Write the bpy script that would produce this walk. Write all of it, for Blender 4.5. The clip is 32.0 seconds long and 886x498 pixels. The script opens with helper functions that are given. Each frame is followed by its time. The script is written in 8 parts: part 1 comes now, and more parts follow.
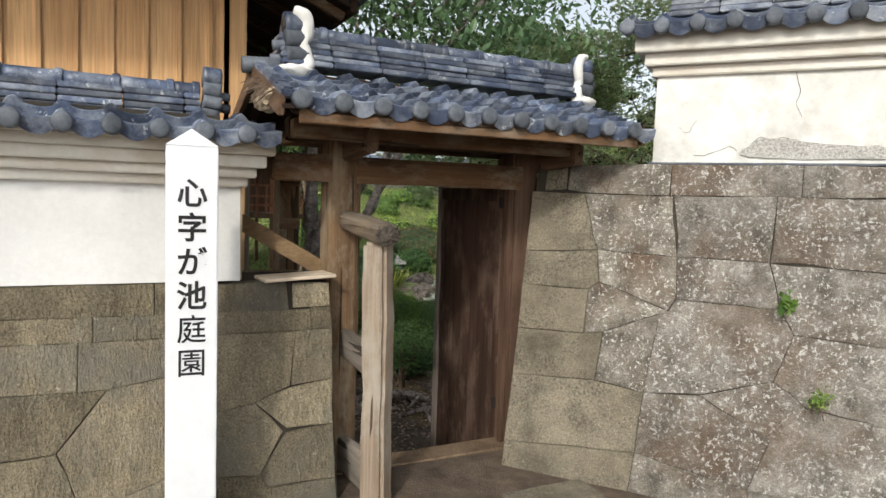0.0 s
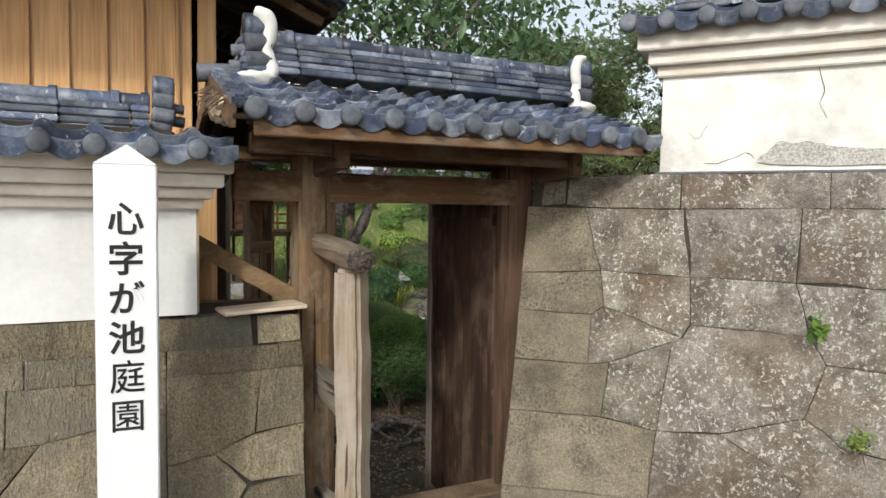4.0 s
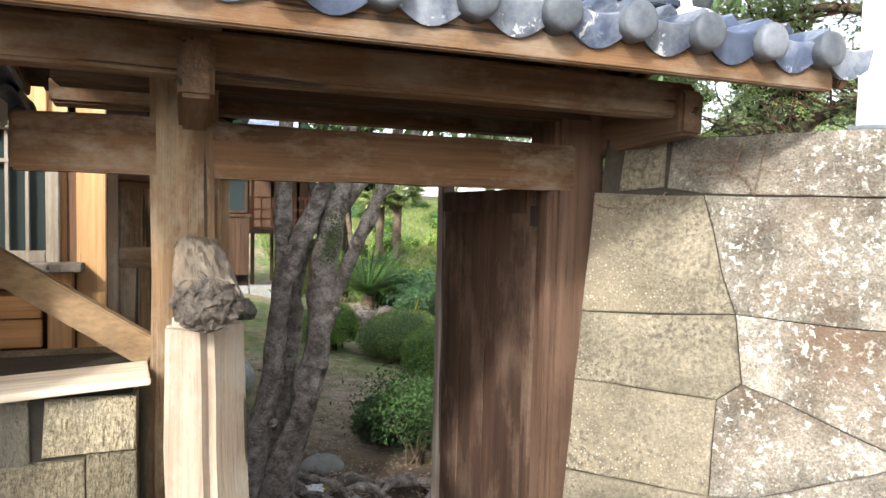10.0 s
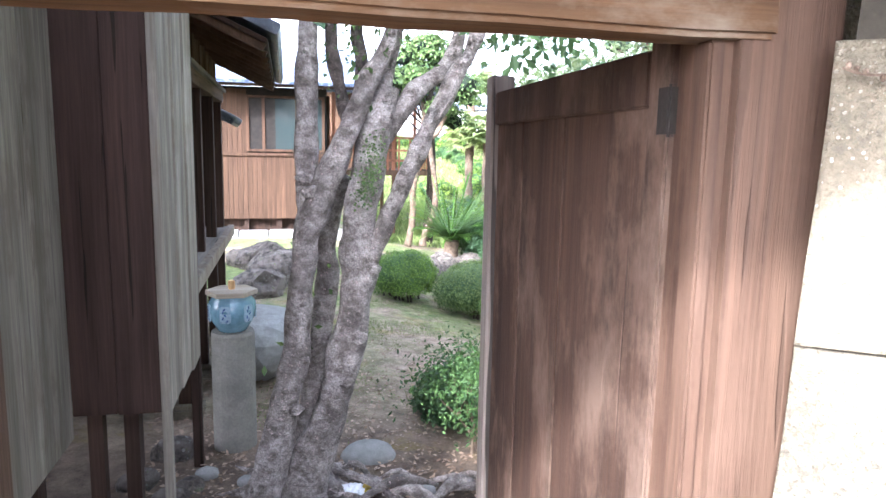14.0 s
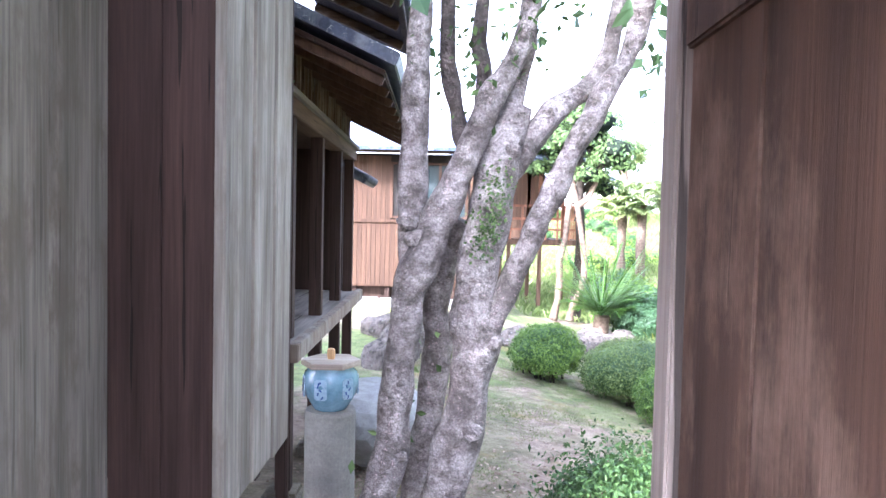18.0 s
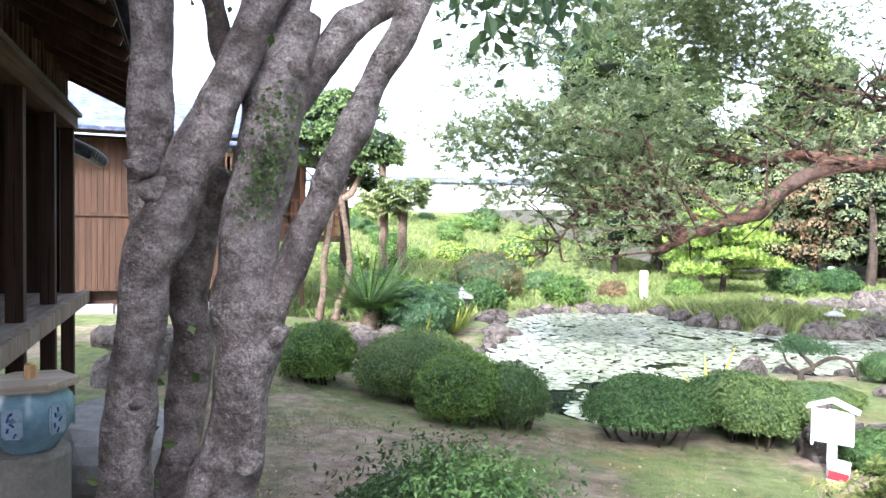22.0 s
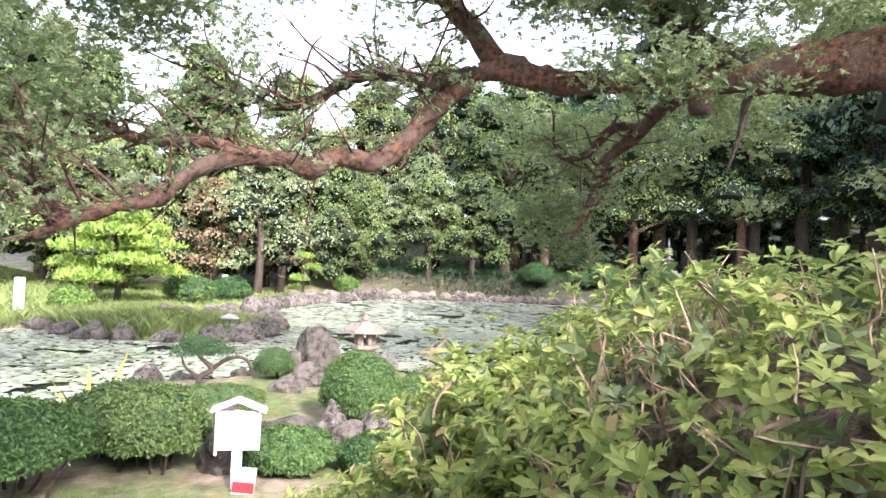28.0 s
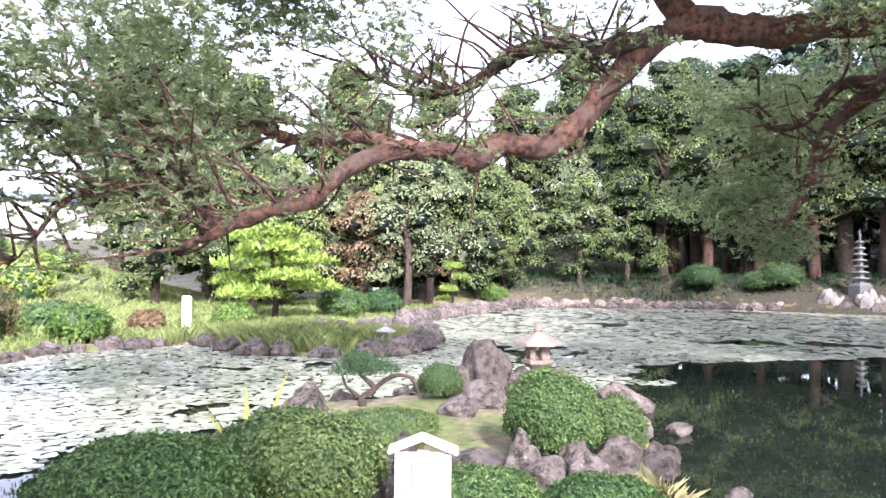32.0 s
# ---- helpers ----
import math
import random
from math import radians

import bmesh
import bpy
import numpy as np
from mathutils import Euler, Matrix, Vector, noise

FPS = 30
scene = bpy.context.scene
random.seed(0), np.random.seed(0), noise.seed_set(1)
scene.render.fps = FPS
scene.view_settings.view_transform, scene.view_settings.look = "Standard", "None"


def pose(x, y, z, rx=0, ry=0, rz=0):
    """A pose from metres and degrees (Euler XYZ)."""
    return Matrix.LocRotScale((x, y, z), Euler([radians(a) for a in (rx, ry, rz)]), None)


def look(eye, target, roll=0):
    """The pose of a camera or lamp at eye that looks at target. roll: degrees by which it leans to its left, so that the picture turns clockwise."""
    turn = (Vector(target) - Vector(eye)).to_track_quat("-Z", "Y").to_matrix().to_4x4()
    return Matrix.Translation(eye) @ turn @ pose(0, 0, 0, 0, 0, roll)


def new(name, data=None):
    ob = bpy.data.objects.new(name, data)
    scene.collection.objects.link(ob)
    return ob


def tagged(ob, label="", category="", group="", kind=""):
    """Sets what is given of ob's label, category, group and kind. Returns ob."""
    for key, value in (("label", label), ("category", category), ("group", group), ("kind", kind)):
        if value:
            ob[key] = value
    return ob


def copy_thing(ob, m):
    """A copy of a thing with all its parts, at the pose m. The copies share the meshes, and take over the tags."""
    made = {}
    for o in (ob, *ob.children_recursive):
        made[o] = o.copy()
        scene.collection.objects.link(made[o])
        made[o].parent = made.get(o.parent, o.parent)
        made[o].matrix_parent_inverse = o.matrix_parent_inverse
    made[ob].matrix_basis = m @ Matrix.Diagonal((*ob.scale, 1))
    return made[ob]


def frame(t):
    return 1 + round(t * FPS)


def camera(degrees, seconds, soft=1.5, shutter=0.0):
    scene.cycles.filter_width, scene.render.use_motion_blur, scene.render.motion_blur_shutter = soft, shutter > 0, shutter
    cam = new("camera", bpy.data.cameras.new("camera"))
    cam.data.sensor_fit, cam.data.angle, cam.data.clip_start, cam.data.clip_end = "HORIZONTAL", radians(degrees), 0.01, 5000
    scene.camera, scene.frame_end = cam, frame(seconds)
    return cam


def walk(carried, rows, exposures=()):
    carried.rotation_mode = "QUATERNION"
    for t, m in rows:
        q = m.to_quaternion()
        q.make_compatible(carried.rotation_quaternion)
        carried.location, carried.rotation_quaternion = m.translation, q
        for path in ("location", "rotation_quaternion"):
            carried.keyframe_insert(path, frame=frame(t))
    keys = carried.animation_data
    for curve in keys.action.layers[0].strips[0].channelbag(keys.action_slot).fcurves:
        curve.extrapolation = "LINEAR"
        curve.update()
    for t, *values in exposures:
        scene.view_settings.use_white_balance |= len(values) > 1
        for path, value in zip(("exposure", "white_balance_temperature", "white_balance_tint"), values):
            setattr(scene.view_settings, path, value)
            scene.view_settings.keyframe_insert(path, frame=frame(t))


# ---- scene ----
cam = camera(66.6, 32.0)

PATH = [
    (0.0, 0.000, 0.000, 1.550, -26.41, -4.25, -1.89),
    (0.5, 0.036, 0.004, 1.564, -25.79, -4.05, -1.65),
    (1.0, 0.081, 0.016, 1.572, -25.15, -3.81, -0.97),
    (1.5, 0.121, 0.025, 1.553, -25.21, -3.03, -0.64),
    (2.0, 0.157, 0.032, 1.565, -24.86, -3.87, -0.73),
    (2.5, 0.166, 0.045, 1.554, -24.34, -3.77, -0.36),
    (4.5, 0.409, 0.427, 1.583, -26.13, -2.54, -0.74),
    (5.0, 0.590, 0.561, 1.582, -22.20, -0.76, -0.52),
    (5.5, 0.727, 0.735, 1.553, -20.43, -0.27, -0.62),
    (6.0, 0.773, 0.970, 1.562, -22.24, -1.82, -1.07),
    (6.5, 0.845, 1.143, 1.557, -20.71, -2.17, 0.55),
    (7.0, 0.969, 1.342, 1.556, -17.47, -3.84, 0.02),
    (7.5, 1.065, 1.420, 1.556, -16.42, -3.30, -0.29),
    (8.0, 1.083, 1.424, 1.552, -18.06, -3.39, -0.36),
    (8.5, 1.092, 1.430, 1.555, -18.76, -3.67, -0.28),
    (9.0, 1.113, 1.445, 1.546, -18.03, -2.58, 0.51),
    (9.5, 1.128, 1.547, 1.536, -19.14, -3.28, -0.97),
    (10.0, 1.160, 1.701, 1.550, -21.01, -3.30, -1.37),
    (10.5, 1.198, 1.819, 1.541, -21.61, -1.62, -1.60),
    (11.0, 1.288, 1.970, 1.536, -19.11, -2.72, -1.35),
    (11.5, 1.388, 2.088, 1.516, -15.90, -3.96, -0.63),
    (12.0, 1.453, 2.226, 1.511, -15.91, -3.99, -0.75),
    (12.5, 1.518, 2.395, 1.496, -17.50, -6.25, -1.40),
    (13.0, 1.607, 2.550, 1.487, -14.74, -8.21, -0.83),
    (13.5, 1.689, 2.674, 1.483, -10.96, -6.80, -0.81),
    (14.0, 1.714, 2.800, 1.475, -12.97, -8.32, -1.06),
    (14.5, 1.732, 2.907, 1.470, -14.36, -7.84, -0.31),
    (16.5, 1.857, 3.200, 1.407, -11.46, -6.39, -1.32),
    (17.0, 1.880, 3.360, 1.367, -5.34, -5.74, -0.71),
    (17.5, 1.940, 3.500, 1.349, 0.46, -4.88, -1.04),
    (18.0, 1.940, 3.662, 1.310, -0.35, -2.26, -1.23),
    (18.5, 1.904, 3.832, 1.277, -5.21, -0.58, -2.31),
    (19.0, 1.916, 3.879, 1.259, -11.06, -4.91, 1.79),
    (19.5, 1.942, 3.993, 1.248, -5.34, -7.15, 0.71),
    (20.0, 1.914, 4.118, 1.239, -5.74, -5.66, -3.15),
    (20.5, 1.918, 4.226, 1.233, -12.85, -3.56, -2.64),
    (21.0, 1.925, 4.306, 1.195, -11.87, 0.47, 0.05),
    (21.5, 1.935, 4.385, 1.159, -10.97, -3.62, 0.83),
    (22.0, 1.929, 4.398, 1.137, -20.73, -1.70, -0.80),
    (22.5, 1.922, 4.469, 1.136, -31.46, 1.40, -2.22),
    (23.0, 1.955, 4.568, 1.087, -35.40, -0.25, -1.13),
    (23.5, 1.962, 4.649, 1.039, -41.90, -1.35, -2.14),
    (24.0, 1.962, 4.694, 1.000, -50.86, 0.15, -0.20),
    (24.5, 1.990, 4.764, 0.967, -54.13, 0.93, 0.61),
    (25.0, 2.029, 4.910, 0.947, -65.08, 1.52, -1.25),
    (25.5, 2.133, 4.987, 0.933, -65.81, 0.08, 1.37),
    (26.0, 2.211, 4.986, 0.922, -64.17, -3.88, -0.50),
    (26.5, 2.346, 4.997, 0.935, -69.78, 1.09, -2.93),
    (28.5, 3.224, 5.668, 0.717, -68.66, 1.27, -2.68),
    (29.0, 3.362, 5.791, 0.707, -75.03, 0.21, -3.08),
    (29.5, 3.508, 5.858, 0.699, -73.87, -0.34, -2.38),
    (30.0, 3.632, 5.936, 0.688, -71.71, -0.04, -2.53),
    (30.5, 3.735, 6.107, 0.695, -69.39, -0.01, -2.39),
    (31.0, 3.862, 6.274, 0.696, -67.72, -0.26, -0.29),
    (31.5, 3.978, 6.390, 0.661, -57.12, 0.15, -0.08),
    (32.0, 4.052, 6.527, 0.639, -57.04, 1.77, -0.52),
]
EXPOSURE = [(0.0, 0.4, 6400, 8), (2.5, 0.4, 6400, 8), (6.0, 0.62, 6400, 8), (8.0, 1.5, 6400, 8), (9.0, 1.63, 6400, 8), (11.0, 2.0, 6200, 9), (13.0, 2.7, 5850, 12), (14.5, 3.55, 5400, 17), (16.5, 3.8, 5350, 20), (18.0, 3.82, 5300, 22), (19.0, 3.5, 5300, 22), (20.0, 3.4, 5400, 22), (21.0, 2.9, 5500, 19), (23.0, 2.05, 5850, 15), (24.0, 1.56, 6100, 12), (24.5, 1.6, 6200, 11), (25.2, 1.85, 6250, 11), (26.0, 2.45, 6200, 13), (29.0, 2.5, 5950, 22), (32.0, 2.4, 5800, 29)]
walk(cam, [(t, pose(x, y, z, 90 + p, r, a)) for t, x, y, z, a, p, r in PATH], EXPOSURE)

# ---------- world, sun, exposure ----------
world = bpy.data.worlds.new("sky")
scene.world = world
world.use_nodes = True
wn = world.node_tree
sky = wn.nodes.new("ShaderNodeTexSky")
sky.sky_type, sky.sun_disc = "NISHITA", False
sky.sun_elevation, sky.sun_rotation = radians(33.8), radians(220.5)
sky.dust_density, sky.air_density = 3.0, 1.0
veil = wn.nodes.new("ShaderNodeHueSaturation")
veil.inputs["Saturation"].default_value = 0.35
wn.links.new(sky.outputs[0], veil.inputs["Color"])
wn.links.new(veil.outputs[0], wn.nodes["Background"].inputs[0])
wn.nodes["Background"].inputs[1].default_value = 0.15
sun_data = bpy.data.lights.new("sun", "SUN")
sun_data.energy, sun_data.angle, sun_data.color = 1.65, radians(4), (1.0, 0.95, 0.86)
sun = new("sun", sun_data)
sun.matrix_world = look((-6, -9, 12), (-6 + 0.64, -9 + 0.75, 12 - 0.66))

# ---------- materials ----------


def node_mat(name):
    ma = bpy.data.materials.new(name)
    ma.use_nodes = True
    nt = ma.node_tree
    nt.nodes.clear()
    out = nt.nodes.new("ShaderNodeOutputMaterial")
    return ma, nt, out


def node(nt, kind, **inputs):
    nd = nt.nodes.new(kind)
    for key, value in inputs.items():
        nd.inputs[key.replace("_", " ")].default_value = value
    return nd


def coords(nt, stretch):
    """Object coordinates, shifted piece by piece, stretched."""
    tc = nt.nodes.new("ShaderNodeTexCoord")
    info = nt.nodes.new("ShaderNodeObjectInfo")
    add = nt.nodes.new("ShaderNodeVectorMath")
    add.operation = "MULTIPLY_ADD"
    comb = nt.nodes.new("ShaderNodeCombineXYZ")
    for n in range(3):
        nt.links.new(info.outputs["Random"], comb.inputs[n])
    nt.links.new(comb.outputs[0], add.inputs[0])
    add.inputs[1].default_value = (37.0, 23.0, 51.0)
    nt.links.new(tc.outputs["Object"], add.inputs[2])
    mp = nt.nodes.new("ShaderNodeMapping")
    mp.inputs["Scale"].default_value = stretch
    nt.links.new(add.outputs[0], mp.inputs["Vector"])
    return mp.outputs[0], info.outputs["Random"]


def ramp(nt, source, stops):
    rp = nt.nodes.new("ShaderNodeValToRGB")
    els = rp.color_ramp.elements
    while len(els) < len(stops):
        els.new(0.5)
    for el, (at, col) in zip(els, stops):
        el.position = at
        el.color = (*col, 1) if len(col) == 3 else col
    nt.links.new(source, rp.inputs[0])
    return rp.outputs[0]


def mix(nt, fac, a, b, mode="MIX"):
    mx = nt.nodes.new("ShaderNodeMix")
    mx.data_type, mx.blend_type = "RGBA", mode
    for source, slot in ((fac, 0), (a, 6), (b, 7)):
        if isinstance(source, (int, float)):
            mx.inputs[slot].default_value = source
        elif isinstance(source, tuple):
            mx.inputs[slot].default_value = (*source, 1)
        else:
            nt.links.new(source, mx.inputs[slot])
    return mx.outputs[2]


def surf(name, dark, light, scale=6.0, stretch=(1, 1, 1), rough=0.8, bump=0.25, grain=60.0, stain=None, spots=None, metal=0.0,
         vary=0.25, spec=0.3, bump_size=0.01, spot_scale=14.0, spot_at=0.62, blotch=1.3, mottle=0.75, discs=0.0, disc_colour=(0.62, 0.6, 0.55), hard=0.22, gritty=0.0):
    """A weathered surface: large tone, grain, stains and spots, with relief."""
    ma, nt, out = node_mat(name)
    vec, rnd = coords(nt, stretch)
    flat, _ = coords(nt, (1, 1, 1))
    big = node(nt, "ShaderNodeTexNoise", Scale=scale, Detail=6.0, Roughness=0.65)
    fine = node(nt, "ShaderNodeTexNoise", Scale=grain, Detail=4.0, Roughness=0.7)
    for n in (big, fine):
        nt.links.new(vec, n.inputs["Vector"])
    col = ramp(nt, big.outputs["Fac"], ((0.5 - hard, dark), (0.5 + hard, light)))
    shade = ramp(nt, fine.outputs["Fac"], ((0.25, (0.62, 0.62, 0.62)), (0.7, (1.1, 1.1, 1.1))))
    col = mix(nt, mottle, col, shade, "MULTIPLY")
    if gritty:
        dust = node(nt, "ShaderNodeTexNoise", Scale=gritty, Detail=5.0, Roughness=0.8)
        nt.links.new(flat, dust.inputs["Vector"])
        col = mix(nt, 0.85, col, ramp(nt, dust.outputs["Fac"], ((0.36, (0.45, 0.44, 0.42)), (0.5, (1.0, 1.0, 1.0)), (0.64, (1.5, 1.5, 1.48)))), "MULTIPLY")
    if stain:
        st = node(nt, "ShaderNodeTexNoise", Scale=blotch, Detail=5.0, Roughness=0.7)
        nt.links.new(flat, st.inputs["Vector"])
        col = mix(nt, ramp(nt, st.outputs["Fac"], ((0.46, (0, 0, 0)), (0.66, (0.8, 0.8, 0.8)))), col, stain)
    if spots:
        sp = node(nt, "ShaderNodeTexNoise", Scale=spot_scale, Detail=7.0, Roughness=0.75)
        nt.links.new(flat, sp.inputs["Vector"])
        where = node(nt, "ShaderNodeTexNoise", Scale=2.3, Detail=5.0, Roughness=0.6)
        nt.links.new(flat, where.inputs["Vector"])
        mul = nt.nodes.new("ShaderNodeMath")
        mul.operation = "MULTIPLY"
        nt.links.new(ramp(nt, sp.outputs["Fac"], ((spot_at, (0, 0, 0)), (spot_at + 0.022, (1, 1, 1)))), mul.inputs[0])
        nt.links.new(ramp(nt, where.outputs["Fac"], ((0.4, (0.05, 0.05, 0.05)), (0.56, (1, 1, 1)))), mul.inputs[1])
        col = mix(nt, mul.outputs[0], col, spots)
    if discs:
        vo = node(nt, "ShaderNodeTexVoronoi", Scale=discs)
        nt.links.new(flat, vo.inputs["Vector"])
        sx = nt.nodes.new("ShaderNodeSeparateColor")
        nt.links.new(vo.outputs["Color"], sx.inputs[0])
        size = node(nt, "ShaderNodeMapRange")
        for key, value in (("From Min", 0.45), ("From Max", 1.0), ("To Min", 0.0), ("To Max", 0.42)):
            size.inputs[key].default_value = value
        nt.links.new(sx.outputs[0], size.inputs[0])
        less = nt.nodes.new("ShaderNodeMath")
        less.operation = "LESS_THAN"
        nt.links.new(vo.outputs["Distance"], less.inputs[0])
        nt.links.new(size.outputs[0], less.inputs[1])
        thin_out = node(nt, "ShaderNodeTexNoise", Scale=2.6, Detail=4.0)
        nt.links.new(flat, thin_out.inputs["Vector"])
        both = nt.nodes.new("ShaderNodeMath")
        both.operation = "MULTIPLY"
        nt.links.new(less.outputs[0], both.inputs[0])
        nt.links.new(ramp(nt, thin_out.outputs["Fac"], ((0.42, (0, 0, 0)), (0.6, (0.85, 0.85, 0.85)))), both.inputs[1])
        col = mix(nt, both.outputs[0], col, disc_colour)
    hsv = nt.nodes.new("ShaderNodeHueSaturation")
    mr = node(nt, "ShaderNodeMapRange")
    mr.inputs["To Min"].default_value, mr.inputs["To Max"].default_value = 1 - vary, 1 + vary
    nt.links.new(rnd, mr.inputs[0])
    nt.links.new(mr.outputs[0], hsv.inputs["Value"])
    nt.links.new(col, hsv.inputs["Color"])
    bs = node(nt, "ShaderNodeBsdfPrincipled", Metallic=metal)
    bs.inputs["Specular IOR Level"].default_value = spec
    nt.links.new(hsv.outputs[0], bs.inputs["Base Color"])
    mrr = node(nt, "ShaderNodeMapRange")
    mrr.inputs["To Min"].default_value, mrr.inputs["To Max"].default_value = max(0.05, rough - 0.12), min(1, rough + 0.12)
    nt.links.new(fine.outputs["Fac"], mrr.inputs[0])
    nt.links.new(mrr.outputs[0], bs.inputs["Roughness"])
    bp = node(nt, "ShaderNodeBump", Strength=bump, Distance=bump_size)
    addh = nt.nodes.new("ShaderNodeMath")
    addh.operation = "ADD"
    nt.links.new(big.outputs["Fac"], addh.inputs[0])
    nt.links.new(fine.outputs["Fac"], addh.inputs[1])
    nt.links.new(addh.outputs[0], bp.inputs["Height"])
    nt.links.new(bp.outputs[0], bs.inputs["Normal"])
    nt.links.new(bs.outputs[0], out.inputs[0])
    return ma


def wood(name, dark, light, axis, rough=0.78, bump=0.5, grain=1.0, stain=None, vary=0.15, cracks=0.8):
    """Planed or weathered wood: broad tone, fine grain and checks along one axis."""
    ma, nt, out = node_mat(name)
    k = "xyz".index(axis)

    def along_axis(across, lengthways):
        st = [across] * 3
        st[k] = lengthways
        return coords(nt, tuple(st))

    broad_v, rnd = along_axis(9.0, 0.7)
    fine_v, _ = along_axis(70.0 * grain, 1.6)
    check_v, _ = along_axis(26.0, 0.9)
    flat, _ = coords(nt, (1, 1, 1))
    broad = node(nt, "ShaderNodeTexNoise", Scale=1.0, Detail=4.0, Roughness=0.6)
    fine = node(nt, "ShaderNodeTexNoise", Scale=1.0, Detail=6.0, Roughness=0.7)
    check = node(nt, "ShaderNodeTexNoise", Scale=1.0, Detail=2.0, Roughness=0.5)
    for tex, v in ((broad, broad_v), (fine, fine_v), (check, check_v)):
        nt.links.new(v, tex.inputs["Vector"])
    col = ramp(nt, broad.outputs["Fac"], ((0.3, dark), (0.7, light)))
    col = mix(nt, 0.62, col, ramp(nt, fine.outputs["Fac"], ((0.3, (0.5, 0.5, 0.5)), (0.52, (0.95, 0.95, 0.95)), (0.72, (1.4, 1.38, 1.34)))), "MULTIPLY")
    if stain:
        st = node(nt, "ShaderNodeTexNoise", Scale=3.2, Detail=6.0, Roughness=0.72)
        nt.links.new(along_axis(1.6, 0.8)[0], st.inputs["Vector"])
        col = mix(nt, ramp(nt, st.outputs["Fac"], ((0.48, (0, 0, 0)), (0.64, (0.75, 0.75, 0.75)))), col, stain)
    line = ramp(nt, check.outputs["Fac"], ((0.335, (1, 1, 1)), (0.345, (0, 0, 0))))
    col = mix(nt, mul_of(nt, line, cracks), col, (0.012, 0.009, 0.007))
    hsv = nt.nodes.new("ShaderNodeHueSaturation")
    mr = node(nt, "ShaderNodeMapRange")
    mr.inputs["To Min"].default_value, mr.inputs["To Max"].default_value = 1 - vary, 1 + vary
    nt.links.new(rnd, mr.inputs[0])
    nt.links.new(mr.outputs[0], hsv.inputs["Value"])
    nt.links.new(col, hsv.inputs["Color"])
    bs = node(nt, "ShaderNodeBsdfPrincipled", Roughness=rough)
    bs.inputs["Specular IOR Level"].default_value = 0.22
    nt.links.new(hsv.outputs[0], bs.inputs["Base Color"])
    deep = nt.nodes.new("ShaderNodeMath")
    deep.operation = "MULTIPLY_ADD"
    nt.links.new(line, deep.inputs[0])
    deep.inputs[1].default_value = -1.2
    nt.links.new(fine.outputs["Fac"], deep.inputs[2])
    bp = node(nt, "ShaderNodeBump", Strength=bump, Distance=0.006)
    nt.links.new(deep.outputs[0], bp.inputs["Height"])
    nt.links.new(bp.outputs[0], bs.inputs["Normal"])
    nt.links.new(bs.outputs[0], out.inputs[0])
    return ma


def mul_of(nt, value, by):
    m = nt.nodes.new("ShaderNodeMath")
    m.operation = "MULTIPLY"
    nt.links.new(value, m.inputs[0])
    m.inputs[1].default_value = by
    return m.outputs[0]


def leafy(name, dark, light, rough=0.5, thin=0.25, dry=None, dry_at=0.9):
    dark, light = ((q[0] * 1.12, q[1] * 1.03, q[2] * 1.1 + 0.004) for q in (dark, light))
    ma, nt, out = node_mat(name)
    geo = nt.nodes.new("ShaderNodeNewGeometry")
    tc = nt.nodes.new("ShaderNodeTexCoord")
    big = node(nt, "ShaderNodeTexNoise", Scale=0.9, Detail=3.0)
    nt.links.new(tc.outputs["Object"], big.inputs["Vector"])
    add = nt.nodes.new("ShaderNodeMath")
    add.operation = "MULTIPLY_ADD"
    nt.links.new(geo.outputs["Random Per Island"], add.inputs[0])
    add.inputs[1].default_value = 0.6
    sub = nt.nodes.new("ShaderNodeMath")
    sub.operation = "MULTIPLY_ADD"
    nt.links.new(big.outputs["Fac"], sub.inputs[0])
    sub.inputs[1].default_value, sub.inputs[2].default_value = 0.9, -0.25
    nt.links.new(sub.outputs[0], add.inputs[2])
    stops = [(0.15, dark), (0.8, light)]
    col = ramp(nt, add.outputs[0], stops)
    if dry:
        col = mix(nt, ramp(nt, geo.outputs["Random Per Island"], ((dry_at, (0, 0, 0)), (min(1, dry_at + 0.03), (1, 1, 1)))), col, dry)
    own = nt.nodes.new("ShaderNodeObjectInfo")
    tone = nt.nodes.new("ShaderNodeHueSaturation")
    for key, low, high in (("Value", 0.78, 1.25), ("Hue", 0.515, 0.485)):
        span = node(nt, "ShaderNodeMapRange")
        span.inputs["To Min"].default_value, span.inputs["To Max"].default_value = low, high
        nt.links.new(own.outputs["Random"], span.inputs[0])
        nt.links.new(span.outputs[0], tone.inputs[key])
    nt.links.new(col, tone.inputs["Color"])
    col = tone.outputs[0]
    bs = node(nt, "ShaderNodeBsdfPrincipled", Roughness=rough)
    bs.inputs["Specular IOR Level"].default_value = 0.22
    tr = nt.nodes.new("ShaderNodeBsdfTranslucent")
    nt.links.new(col, bs.inputs["Base Color"])
    nt.links.new(mix(nt, 0.5, col, (0.3, 0.4, 0.12), "MIX"), tr.inputs["Color"])
    sh = nt.nodes.new("ShaderNodeMixShader")
    sh.inputs[0].default_value = thin
    nt.links.new(bs.outputs[0], sh.inputs[1])
    nt.links.new(tr.outputs[0], sh.inputs[2])
    nt.links.new(sh.outputs[0], out.inputs[0])
    return ma


